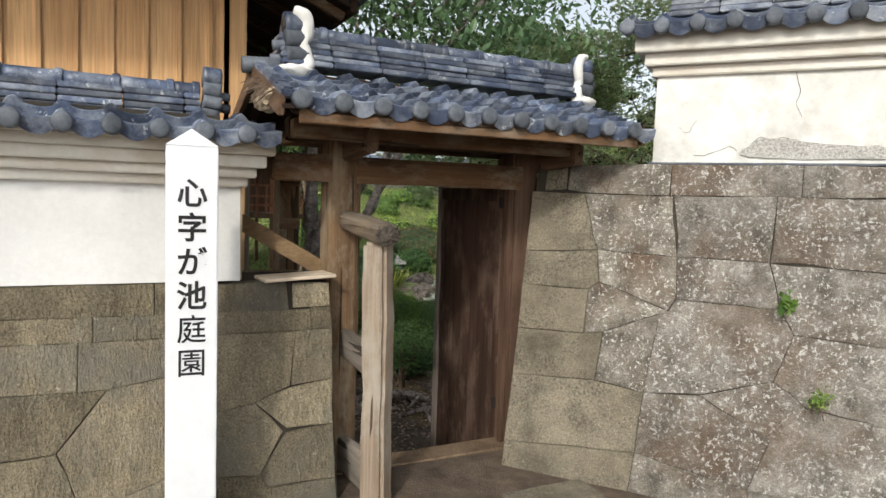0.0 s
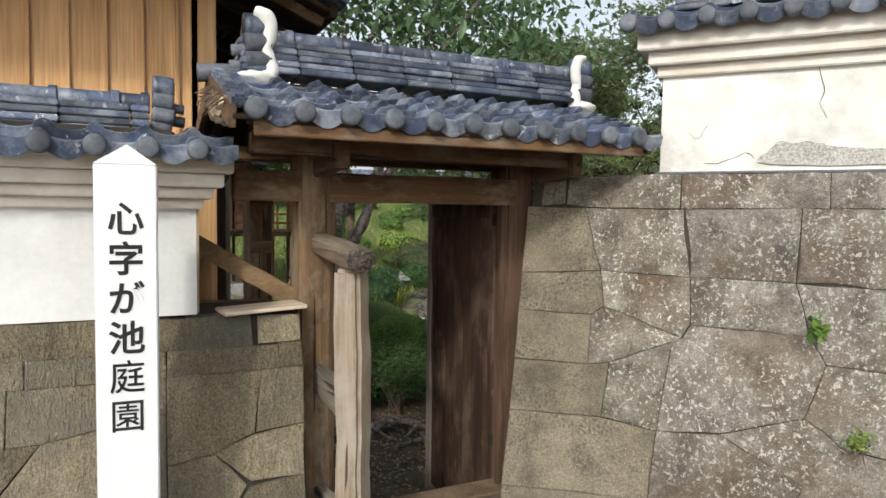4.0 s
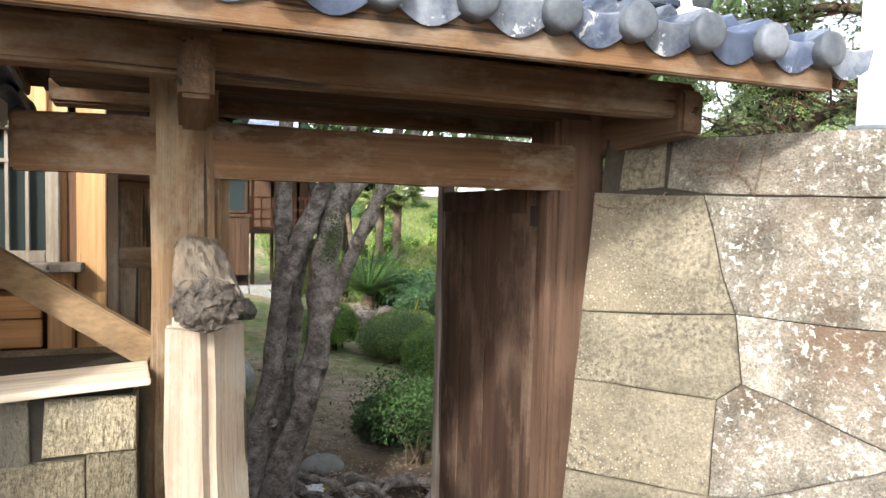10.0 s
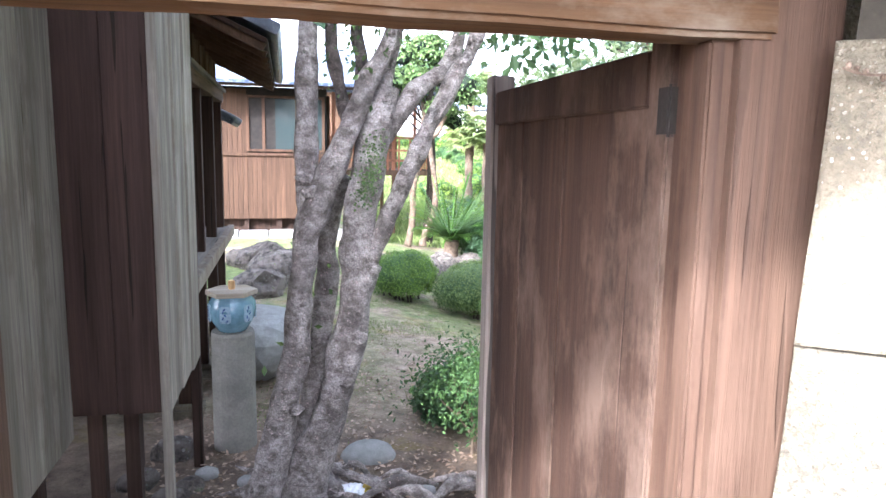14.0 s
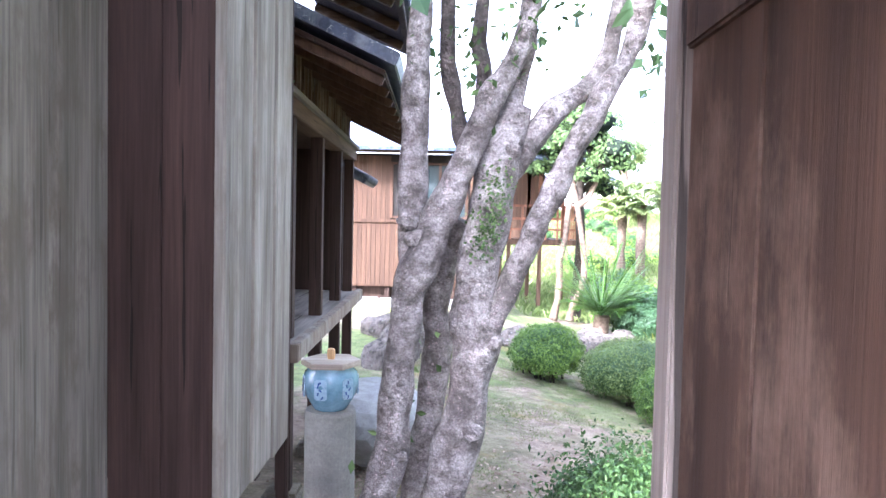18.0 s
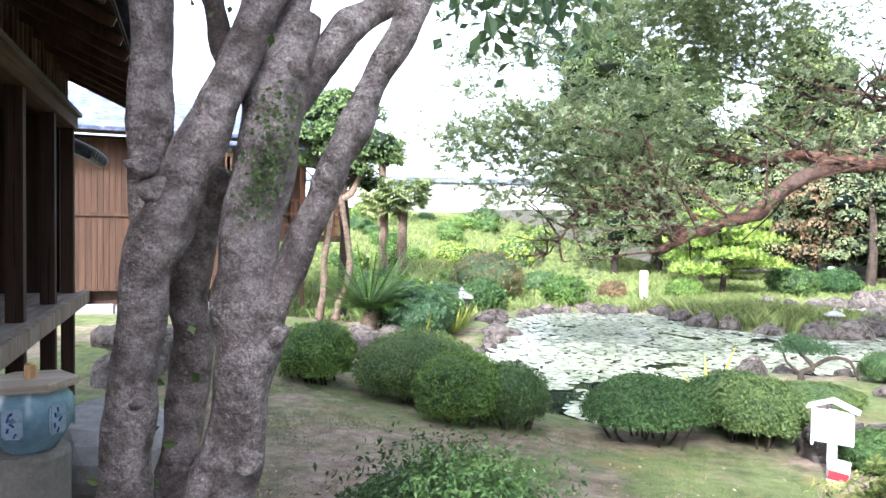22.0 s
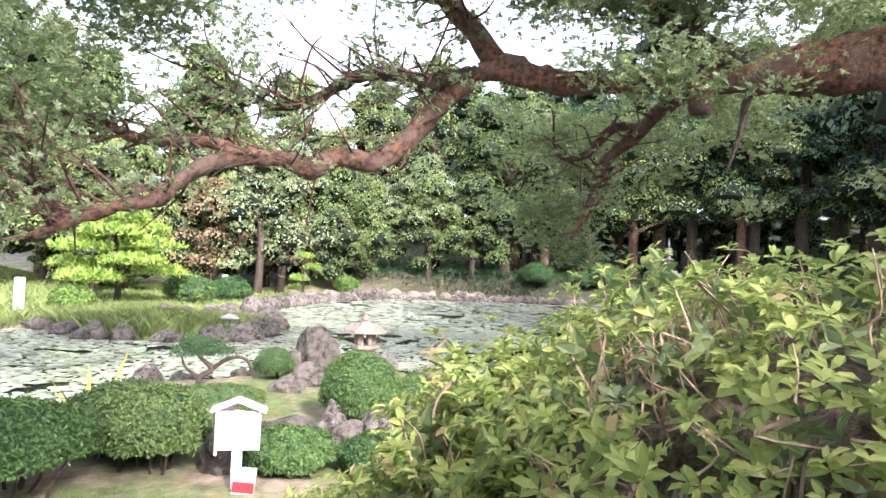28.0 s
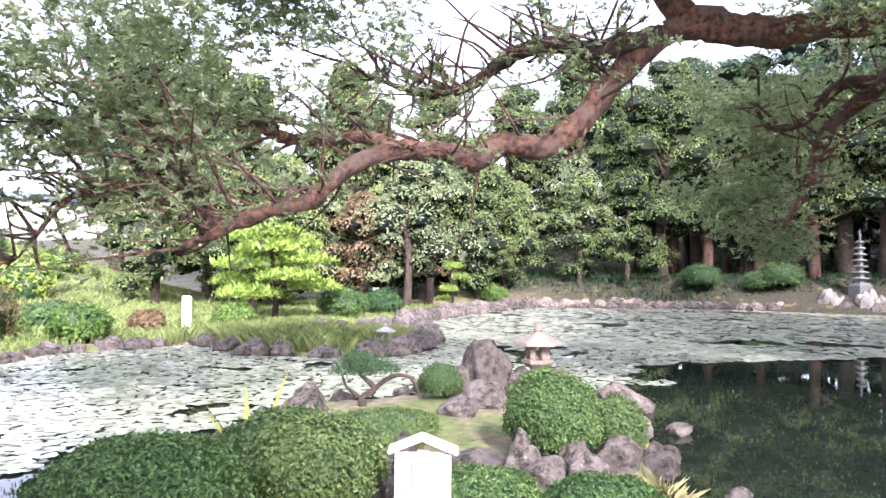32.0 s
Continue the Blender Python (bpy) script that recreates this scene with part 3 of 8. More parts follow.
def beam(a, b, w, h, bevel=0.008, cuts=0, wobble=0.0):
    """A squared timber from a to b, w across, h high, a little uneven."""
    a, b = Vector(a), Vector(b)
    bm = boxed(-w / 2, w / 2, 0, (b - a).length, -h / 2, h / 2, bevel=bevel)
    if cuts:
        long = [e for e in bm.edges if abs((e.verts[0].co - e.verts[1].co).y) > (b - a).length * 0.6]
        bmesh.ops.subdivide_edges(bm, edges=long, cuts=cuts, use_grid_fill=True)
        rough_up(bm, wobble, 4.0)
    d = (b - a).normalized()
    turn = d.to_track_quat("Y", "Z").to_matrix().to_4x4()
    bm.transform(Matrix.Translation(a) @ turn)
    return bm


def tube(points, radii, sides=10, wobble=0.0, cap=True, bm=None):
    """A tapered round limb through the points, smoothed."""
    bm = bm or bmesh.new()
    pts = [Vector(p) for p in points]
    fine, rad = [], []
    for n in range(len(pts) - 1):
        p0, p1, p2, p3 = pts[max(n - 1, 0)], pts[n], pts[n + 1], pts[min(n + 2, len(pts) - 1)]
        for k in range(4):
            t = k / 4
            fine.append(0.5 * ((2 * p1) + (p2 - p0) * t + (2 * p0 - 5 * p1 + 4 * p2 - p3) * t * t + (3 * p1 - p0 - 3 * p2 + p3) * t ** 3))
            rad.append(radii[n] * (1 - t) + radii[n + 1] * t)
    fine.append(pts[-1])
    rad.append(radii[-1])
    rings = []
    side = None
    for n, (p, r) in enumerate(zip(fine, rad)):
        d = (fine[min(n + 1, len(fine) - 1)] - fine[max(n - 1, 0)]).normalized()
        if side is None:
            side = d.orthogonal().normalized()
        side = (side - d * side.dot(d)).normalized()
        up = d.cross(side)
        ring = []
        for k in range(sides):
            a = 2 * math.pi * k / sides
            q = p + (side * math.cos(a) + up * math.sin(a)) * r
            if wobble:
                q += (q - p) * noise.noise(q * 6) * wobble
            ring.append(bm.verts.new(q))
        rings.append(ring)
    for one, two in zip(rings, rings[1:]):
        for k in range(sides):
            bm.faces.new((one[k], one[(k + 1) % sides], two[(k + 1) % sides], two[k]))
    if cap:
        bm.faces.new(rings[0])
        bm.faces.new(rings[-1])
    return bm


def lathe(profile, at, sides=24):
    """A turned body: rows of radius and height over at."""
    bm = bmesh.new()
    rings = []
    for r, z in profile:
        rings.append([bm.verts.new((at[0] + r * math.cos(2 * math.pi * k / sides), at[1] + r * math.sin(2 * math.pi * k / sides), at[2] + z)) for k in range(sides)])
    for one, two in zip(rings, rings[1:]):
        for k in range(sides):
            bm.faces.new((one[k], one[(k + 1) % sides], two[(k + 1) % sides], two[k]))
    bm.faces.new(rings[0])
    bm.faces.new(rings[-1])
    return bm


def lump(at, size, seed, detail=3, rough=0.35, flat=0.0, scale=1.2):
    """An uneven stone."""
    bm = bmesh.new()
    bmesh.ops.create_icosphere(bm, subdivisions=detail, radius=1)
    off = Vector((seed * 7.3, seed * 3.1, seed * 5.7))
    for v in bm.verts:
        n = noise.noise(v.co * scale + off) + 0.5 * noise.noise(v.co * scale * 2.3 + off)
        cell = noise.cell(v.co * 1.6 + off) * 0.3
        v.co *= 1 + rough * n + rough * 0.35 * cell + rough * 0.3 * abs(noise.noise(v.co * scale * 5.1 + off))
        if flat and v.co.z > 1 - flat:
            v.co.z = 1 - flat + (v.co.z - 1 + flat) * 0.2
        v.co = Vector((v.co.x * size[0], v.co.y * size[1], v.co.z * size[2])) + Vector(at)
    return bm


def leaf_arrays(p, nrm, length, width, droop=0.2, spread=0.8):
    """Folded leaves at p, facing roughly along nrm: arrays of corners and faces."""
    n = len(p)
    nrm = nrm + rng.normal(0, spread, (n, 3))
    nrm /= np.linalg.norm(nrm, axis=1, keepdims=True) + 1e-9
    t = rng.normal(0, 1, (n, 3))
    t -= (t * nrm).sum(1, keepdims=True) * nrm
    t /= np.linalg.norm(t, axis=1, keepdims=True) + 1e-9
    t[:, 2] -= droop
    b = np.cross(nrm, t)
    s = length * rng.uniform(0.7, 1.25, (n, 1))
    w = width * rng.uniform(0.8, 1.2, (n, 1))
    v = np.stack([p, p + t * s * 0.5 + b * w * 0.5 + nrm * w * 0.15, p + t * s, p + t * s * 0.5 - b * w * 0.5 + nrm * w * 0.15], 1).reshape(-1, 3)
    f = np.arange(n * 4).reshape(n, 4)
    return v, f


def shell(n, centre, radii, inner=0.85, bumps=0.12, seed=0, low=-0.6, freq=2.2):
    """Points near the skin of a clipped, uneven ball, with outward directions."""
    d = rng.normal(0, 1, (n * 2, 3))
    d /= np.linalg.norm(d, axis=1, keepdims=True)
    d = d[d[:, 2] > low][:n]
    off = np.array([seed * 3.7, seed * 1.9, seed * 2.3])
    r = np.array([1 + bumps * noise.noise(Vector(q * freq + off)) + 0.4 * bumps * noise.noise(Vector(q * freq * 3 + off)) for q in d])
    r *= rng.uniform(inner, 1.0, len(d))
    return d * r[:, None] * np.array(radii) + np.array(centre), d


def along(points, n, spread):
    """Random points round a line."""
    pts = np.array(points, float)
    k = rng.uniform(0, len(pts) - 1.001, n)
    i = k.astype(int)
    f = (k - i)[:, None]
    return pts[i] * (1 - f) + pts[i + 1] * f + rng.normal(0, 1, (n, 3)) * np.array(spread)


def rosettes(p, axis_dir, leaves, length, width, ovate=False):
    """Whorls of leaves opening round an axis at each point."""
    n = len(p)
    ax = axis_dir + rng.normal(0, 0.35, (n, 3))
    ax /= np.linalg.norm(ax, axis=1, keepdims=True)
    t = np.cross(ax, rng.normal(0, 1, (n, 3)))
    t /= np.linalg.norm(t, axis=1, keepdims=True)
    b = np.cross(ax, t)
    out = []
    s = length * rng.uniform(0.7, 1.3, (n, 1))
    for k in range(leaves):
        a = 2 * math.pi * k / leaves + rng.normal(0, 0.25, (n, 1))
        lift = rng.uniform(0.15, 0.7, (n, 1))
        d = t * np.cos(a) + b * np.sin(a) + ax * lift
        d /= np.linalg.norm(d, axis=1, keepdims=True)
        side = np.cross(d, ax)
        side /= np.linalg.norm(side, axis=1, keepdims=True) + 1e-9
        ss = s * rng.uniform(0.75, 1.15, (n, 1))
        w = width * ss / length
        up = np.cross(side, d)
        if ovate:
            q = p + rng.normal(0, 0.1, (n, 1)) * ss * ax
            out.append(np.stack([q, q + d * ss * 0.35 + side * w * 0.42 + up * w * 0.2, q + d * ss * 0.72 + side * w * 0.45 + up * w * 0.2, q + d * ss - up * w * 0.25, q + d * ss * 0.72 - side * w * 0.45 + up * w * 0.2, q + d * ss * 0.35 - side * w * 0.42 + up * w * 0.2], 1))
            continue
        out.append(np.stack([p, p + d * ss * 0.55 + side * w * 0.5 + up * w * 0.25, p + d * ss - up * w * 0.2, p + d * ss * 0.55 - side * w * 0.5 + up * w * 0.25], 1))
    v = np.concatenate(out).reshape(-1, 3)
    return v, np.arange(len(v)).reshape(-1, 6 if ovate else 4)

# ---------- ground and pond ----------
WALL_E, WALL_M = Vector((0.616, -0.788, 0)), Vector((-0.788, -0.616, 0))
WATER_Z = -1.27
POND = [(6.2, 12.3), (6.0, 14.0), (7.0, 16.0), (8.9, 18.6), (9.4, 20.6), (12.0, 21.6), (14.8, 20.6), (14.3, 17.6), (15.6, 15.7), (17.7, 15.6), (18.3, 16.6),
        (17.6, 19.6), (22.5, 20.3), (30, 21.8), (36, 21.5), (40.5, 14.5), (41.3, 8), (42, 2.5), (42, -3.5), (30, 0.6), (22, 3.1), (16, 4.4), (13.5, 4.9), (11, 4.2), (9.0, 4.8), (8.4, 6.2), (8.7, 7.3), (9.6, 7.8), (11.0, 8.4),
        (12.9, 8.9), (14.3, 10.4), (14.6, 12.0), (12.6, 12.3), (11.0, 13.2), (9.4, 12.6), (8.4, 12.2), (7.4, 11.4), (6.7, 11.3)]


def pond_distance(x, y):
    """Metres to the pond's edge, negative on the water."""
    pts = np.array(POND)
    nxt = np.roll(pts, -1, 0)
    best, inside = np.full(x.shape, 1e9), np.zeros(x.shape, bool)
    for (ax, ay), (bx, by) in zip(pts, nxt):
        ex, ey = bx - ax, by - ay
        k = np.clip(((x - ax) * ex + (y - ay) * ey) / (ex * ex + ey * ey), 0, 1)
        best = np.minimum(best, np.hypot(x - ax - k * ex, y - ay - k * ey))
        cross = (ay > y) != (by > y)
        with np.errstate(divide="ignore", invalid="ignore"):
            inside ^= cross & (x < (bx - ax) * (y - ay) / (by - ay + 1e-12) + ax)
    return np.where(inside, -best, best)


def ease(k):
    k = np.clip(k, 0, 1)
    return k * k * (3 - 2 * k)


def ground_height(x, y):
    x, y = np.asarray(x, float), np.asarray(y, float)
    behind = np.where(x > 2.45, 0.788 * x + 0.616 * y - 4.15, y - 3.5)
    z = -0.6 * ease(behind / 1.3) * (behind > 0)
    z = z - np.clip((x - 2.3) * 0.11, 0, 0.55) * ease((y - 4.2) / 2) * (behind > 0) - np.clip((y - 8) * 0.03, 0, 0.12)
    hill = ease((y - 22.5 - 0.18 * (x - 12)) / 24) * 3.35 * ease((30 - x) / 10)
    z = z + hill * ease((y - 20) / 4)
    z = z + 0.26 * ease((y - 11.5) / 5.5) * ease((4.2 - x) / 1.6) * ease((22 - y) / 2)
    far = ease((x - 26) / 16) * 1.6 + ease((x - 46) / 30) * 6.0
    d = pond_distance(x, y)
    z = z + far * ease(d / 3.2) * (d > 0)
    z = np.maximum(z, WATER_Z + 0.08 + 0.03 * np.clip(d, 0, 3))
    z = np.where(d < 0.25, WATER_Z - 0.5 + (z - WATER_Z + 0.5) * ease((d + 0.25) / 0.5), z)
    return z


def on_earth(x, y, dz=0.0):
    return (x, y, height(x, y) + dz)


def height(x, y):
    return float(ground_height(np.array([x]), np.array([y]))[0])


def axis(near0, near1, step, lo, hi):
    inner = np.arange(near0, near1, step)
    grow = np.cumsum(step * 1.25 ** np.arange(1, 60))
    left = near0 - grow[grow < near0 - lo][::-1]
    right = near1 + grow[grow < hi - near1]
    return np.concatenate([[lo], left, inner, right, [hi]])


gx, gy = axis(-1, 20, 0.14, -700, 800), axis(2.0, 23, 0.14, -700, 900)
GX, GY = np.meshgrid(gx, gy)
gz = ground_height(GX.ravel(), GY.ravel())
gz = gz + np.array([0.025 * noise.noise(Vector((a * 1.4, b * 1.4, 0))) for a, b in zip(GX.ravel(), GY.ravel())]) * (GY.ravel() > 3.6)
cols, rows_n = len(gx), len(gy)
idx = np.arange(cols * rows_n).reshape(rows_n, cols)
quads = np.stack([idx[:-1, :-1], idx[:-1, 1:], idx[1:, 1:], idx[1:, :-1]], -1).reshape(-1, 4)
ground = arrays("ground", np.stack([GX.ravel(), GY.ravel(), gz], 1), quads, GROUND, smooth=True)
tagged(ground, "mossy brown earth sloping down to the pond", "ground", kind="structure")
wbm = bmesh.new()
wv = [wbm.verts.new((x, y, WATER_Z)) for x, y in ((4.5, -5), (43.5, -5), (43.5, 23.5), (4.5, 23.5))]
wbm.faces.new(wv)
water = whole("water", wbm, WATER, (4.5, -5, WATER_Z), "dark still pond water reflecting sky and trees", "water", kind="structure")

# ---------- stone walls ----------


def wall_r(q, z, out=0.0):
    w = 3.675 + 0.23 * z - out
    return WALL_E * q - WALL_M * w + Vector((0, 0, z))


def wall_l(x, z, out=0.0):
    return Vector((x, 3.2 + 0.25 * z - out, z))


def stone(parent, place, poly, material, joint=0.0035, proud=0.014):
    """One fitted stone of a wall face: a block with eased, uneven edges."""
    c = np.mean(poly, 0)
    bm = bmesh.new()
    rings = []
    fine = []
    for (ax, az), (bx, bz) in zip(poly, poly[1:] + poly[:1]):
        steps = max(1, int(math.hypot(bx - ax, bz - az) / 0.09))
        for k in range(steps):
            f = k / steps
            px, pz = ax + (bx - ax) * f, az + (bz - az) * f
            wob = noise.noise(Vector((px * 9, pz * 9, 1.0))) * 0.006
            fine.append((px + wob, pz + wob))
    for inset, out in ((0.0, -0.08), (0.0, proud - 0.006), (0.0015, proud - 0.002), (0.007, proud)):
        ring = []
        for px, pz in fine:
            d = math.hypot(px - c[0], pz - c[1]) + 1e-6
            gape = max(0.0, noise.noise(Vector((px * 3.1, pz * 3.1, 8.0)))) ** 2
            k = max(0.0, 1 - (inset + joint * (0.45 + 9.0 * gape)) / d)
            ring.append(bm.verts.new(place(c[0] + (px - c[0]) * k, c[1] + (pz - c[1]) * k, out)))
        rings.append(ring)
    for one, two in zip(rings, rings[1:]):
        for k in range(len(fine)):
            bm.faces.new((one[k], one[(k + 1) % len(fine)], two[(k + 1) % len(fine)], two[k]))
    mid = bm.verts.new(place(c[0], c[1], proud + random.uniform(0.002, 0.012)))
    for k in range(len(fine)):
        bm.faces.new((rings[-1][k], rings[-1][(k + 1) % len(fine)], mid))
    return part("stone", bm, material, parent)


def core(place, a0, a1, z0, z1, deep, name, label):
    """The dark body behind the fitted stones."""
    bm = bmesh.new()
    face = [bm.verts.new(place(a, z, 0.004)) for a, z in ((a0, z0), (a1, z0), (a1, z1), (a0, z1))]
    inner = -1 * deep
    back = [bm.verts.new(place(a, z1, inner) * 1.0 + Vector((0, 0, z - z1))) for a, z in ((a0, z0), (a1, z0), (a1, z1), (a0, z1))]
    bm.faces.new(face)
    bm.faces.new(back)
    for k in range(4):
        bm.faces.new((face[k], face[(k + 1) % 4], back[(k + 1) % 4], back[k]))
    return whole(name, bm, MORTAR, place(a0, z0), label, "wall", kind="structure")


wall_right = core(wall_r, -1.295, 6.0, -0.3, 1.785, 0.55, "wall_east", "lichened pale stone wall of large fitted blocks")
part("end_block", boxed(2.4, 2.62, 3.62, 3.95, -0.3, 1.7, bevel=0.02), STONE_Y, wall_right, "rough stone behind the gate post")
RIGHT_STONES = [
    [(-1.24, 1.62), (-1.1, 1.63), (-1.1, 1.79), (-1.24, 1.77)], [(-1.1, 1.63), (-0.99, 1.615), (-0.5, 1.61), (-0.5, 1.79), (-1.1, 1.79)],
    [(-0.5, 1.61), (0.17, 1.62), (0.17, 1.79), (-0.5, 1.79)], [(0.17, 1.62), (0.9, 1.62), (0.9, 1.79), (0.17, 1.79)],
    [(-1.315, 1.25), (-0.88, 1.28), (-0.99, 1.61), (-1.315, 1.62)], [(-0.88, 1.28), (-0.43, 1.27), (-0.48, 1.61), (-0.99, 1.61)],
]
RIGHT_STONES += [
    [(-0.43, 1.27), (0.04, 1.27), (0.05, 1.62), (-0.48, 1.61)], [(0.04, 1.27), (0.62, 1.25), (0.62, 1.62), (0.05, 1.62)],
    [(-1.315, 1.05), (-0.91, 1.05), (-0.85, 1.1), (-0.88, 1.28), (-1.315, 1.25)], [(-0.85, 1.1), (-0.46, 0.97), (-0.42, 1.04), (-0.43, 1.27), (-0.88, 1.28)],
    [(-0.42, 1.04), (0.1, 1.03), (0.04, 1.27), (-0.43, 1.27)], [(0.1, 1.03), (0.17, 0.91), (0.62, 0.89), (0.62, 1.25), (0.04, 1.27)],
]
RIGHT_STONES += [
    [(-1.315, 0.79), (-0.91, 0.8), (-0.91, 1.05), (-1.315, 1.05)], [(-0.91, 0.8), (-0.8, 0.82), (-0.46, 0.97), (-0.85, 1.1), (-0.91, 1.05)],
    [(-0.8, 0.82), (-0.82, 0.55), (-0.55, 0.52), (-0.5, 0.96), (-0.46, 0.97)], [(-0.55, 0.52), (-0.26, 0.55), (0.09, 0.67), (0.17, 0.91), (0.1, 1.03), (-0.42, 1.04), (-0.46, 0.97), (-0.5, 0.96)],
    [(0.09, 0.67), (0.24, 0.56), (0.62, 0.52), (0.62, 0.89), (0.17, 0.91)],
]
RIGHT_STONES += [
    [(-1.315, 0.52), (-0.82, 0.55), (-0.8, 0.82), (-0.91, 0.8), (-1.315, 0.79)], [(-1.315, 0.14), (-0.57, 0.2), (-0.55, 0.52), (-0.82, 0.55), (-1.315, 0.52)],
    [(-0.57, 0.2), (0.0, 0.12), (0.09, 0.38), (-0.26, 0.55), (-0.55, 0.52)], [(0.0, 0.12), (0.62, 0.1), (0.62, 0.52), (0.24, 0.56), (0.09, 0.67), (-0.26, 0.55), (0.09, 0.38)],
    [(-1.315, -0.2), (-0.6, -0.2), (-0.57, 0.2), (-1.315, 0.14)], [(-0.6, -0.2), (0.05, -0.2), (0.0, 0.12), (-0.57, 0.2)], [(0.05, -0.2), (0.62, -0.2), (0.62, 0.1), (0.0, 0.12)],
]
for n, poly in enumerate(RIGHT_STONES):
    stone(wall_right, wall_r, poly, STONE_Y if min(p[0] for p in poly) < -1.2 else STONE_W if min(p[0] for p in poly) > -0.6 else STONE_R)
for k in range(7):
    z = -0.2
    while z < 1.78:
        h = min(rng.uniform(0.3, 0.42), 1.79 - z) if 1.79 - z > 0.5 else 1.79 - z
        off = 0.08 * math.sin(k * 3 + z * 9)
        a0 = (0.62 if k == 0 else 0.62 + k * 0.62 + off)
        if not (z > 1.6 and k == 0):
            stone(wall_right, wall_r, [(a0, z), (0.62 + (k + 1) * 0.62 + off, z), (0.62 + (k + 1) * 0.62 + off, z + h), (a0, z + h)], STONE_W)
        z += h

wall_left = core(wall_l, -4.5, 1.045, -0.3, 1.09, 0.5, "wall_west", "weathered brown fitted stone base of the garden wall")
LEFT_STONES = [
    [(-0.9, 0.96), (0.2, 0.96), (0.2, 1.1), (-0.9, 1.1)], [(0.2, 0.96), (0.84, 0.95), (0.83, 1.1), (0.2, 1.1)], [(0.86, 0.965), (1.06, 0.965), (1.06, 1.09), (0.86, 1.09)],
    [(-0.9, 0.86), (-0.06, 0.85), (-0.06, 0.96), (-0.9, 0.96)], [(-0.06, 0.85), (0.47, 0.85), (0.47, 0.96), (-0.06, 0.96)], [(0.47, 0.85), (0.95, 0.85), (0.95, 0.955), (0.47, 0.96)], [(0.95, 0.85), (1.06, 0.85), (1.06, 0.965), (0.95, 0.965)],
]
LEFT_STONES += [
    [(-0.9, 0.66), (-0.12, 0.64), (-0.12, 0.85), (-0.9, 0.86)], [(-0.12, 0.64), (0.0, 0.64), (0.46, 0.7), (0.47, 0.85), (-0.12, 0.85)],
    [(0.46, 0.49), (0.65, 0.52), (0.83, 0.58), (0.85, 0.74), (0.87, 0.85), (0.47, 0.85), (0.46, 0.7)], [(0.83, 0.58), (1.05, 0.6), (1.06, 0.85), (0.87, 0.85), (0.85, 0.74)],
    [(-0.9, 0.35), (-0.2, 0.39), (0.0, 0.64), (-0.12, 0.64), (-0.9, 0.66)], [(-0.2, 0.39), (-0.1, 0.12), (0.46, 0.3), (0.46, 0.7), (0.0, 0.64)],
]
LEFT_STONES += [
    [(0.46, 0.3), (0.46, 0.2), (0.66, 0.18), (0.79, 0.37), (0.65, 0.52), (0.46, 0.49)], [(0.65, 0.52), (0.79, 0.37), (1.04, 0.38), (1.05, 0.6), (0.83, 0.58)],
    [(0.66, 0.18), (0.7, 0.12), (1.04, 0.12), (1.04, 0.38), (0.79, 0.37)], [(-0.9, -0.2), (-0.1, -0.2), (-0.1, 0.12), (-0.2, 0.39), (-0.9, 0.35)],
    [(-0.1, -0.2), (0.46, -0.2), (0.46, 0.3), (-0.1, 0.12)], [(0.46, -0.2), (1.04, -0.2), (1.04, 0.12), (0.7, 0.12), (0.66, 0.18), (0.46, 0.2)],
]
for poly in LEFT_STONES:
    stone(wall_left, wall_l, poly, STONE_L, joint=0.003, proud=0.018)
for k in range(4):
    for z0, z1 in ((-0.2, 0.3), (0.3, 0.66), (0.66, 0.86), (0.86, 0.96), (0.96, 1.1)):
        off = 0.2 * math.sin(k * 5 + z0 * 8) if k else 0
        off2 = 0.2 * math.sin((k + 1) * 5 + z0 * 8)
        stone(wall_left, wall_l, [(-1.75 - 0.85 * k + off2, z0), (-0.9 - 0.85 * k + off, z0), (-0.9 - 0.85 * k + off, z1), (-1.75 - 0.85 * k + off2, z1)], STONE_L, joint=0.003, proud=0.018)

# ---------- plaster walls on the stone ----------


def plaster_wall(name, place, a0, a1, z0, z1, thick, lean, material, label):
    """A white wall body, leaning back a little; place(a, z, out) gives its face."""
    bm = bmesh.new()
    n = 24
    for zz in (z0, (z0 + z1) / 2, z1):
        for k in range(n + 1):
            a = a0 + (a1 - a0) * k / n
            wob = noise.noise(Vector((a * 2.1, zz * 3, 4.0))) * 0.006
            bm.verts.new(place(a, zz, wob))
    bm.verts.ensure_lookup_table()
    for r in range(2):
        for k in range(n):
            q = r * (n + 1) + k
            bm.faces.new([bm.verts[i] for i in (q, q + 1, q + n + 2, q + n + 1)])
    made = bmesh.ops.extrude_face_region(bm, geom=list(bm.faces))["geom"]
    away = place(a0, z0, -thick) - place(a0, z0, 0)
    for v in made:
        if isinstance(v, bmesh.types.BMVert):
            v.co += away
    return whole(name, bm, material, place(a0, z0), label, "wall", kind="structure")


def left_face(x, z, out=0.0):
    return Vector((x, 3.48 + 0.05 * (z - 1.1) - out, z))


def right_face(q, z, out=0.0):
    return WALL_E * q - WALL_M * (4.13 + 0.04 * (z - 1.8) - out) + Vector((0, 0, z))


plaster_left = plaster_wall("wall_south", left_face, -4.5, 0.6, 1.105, 1.58, 0.32, 0.05, PLASTER, "clean white plaster garden wall on a stone base")
plaster_right = plaster_wall("wall_southeast", right_face, -0.62, 6.0, 1.79, 2.36, 0.34, 0.05, PLASTER_OLD, "cracked white plaster wall with flaking patches")


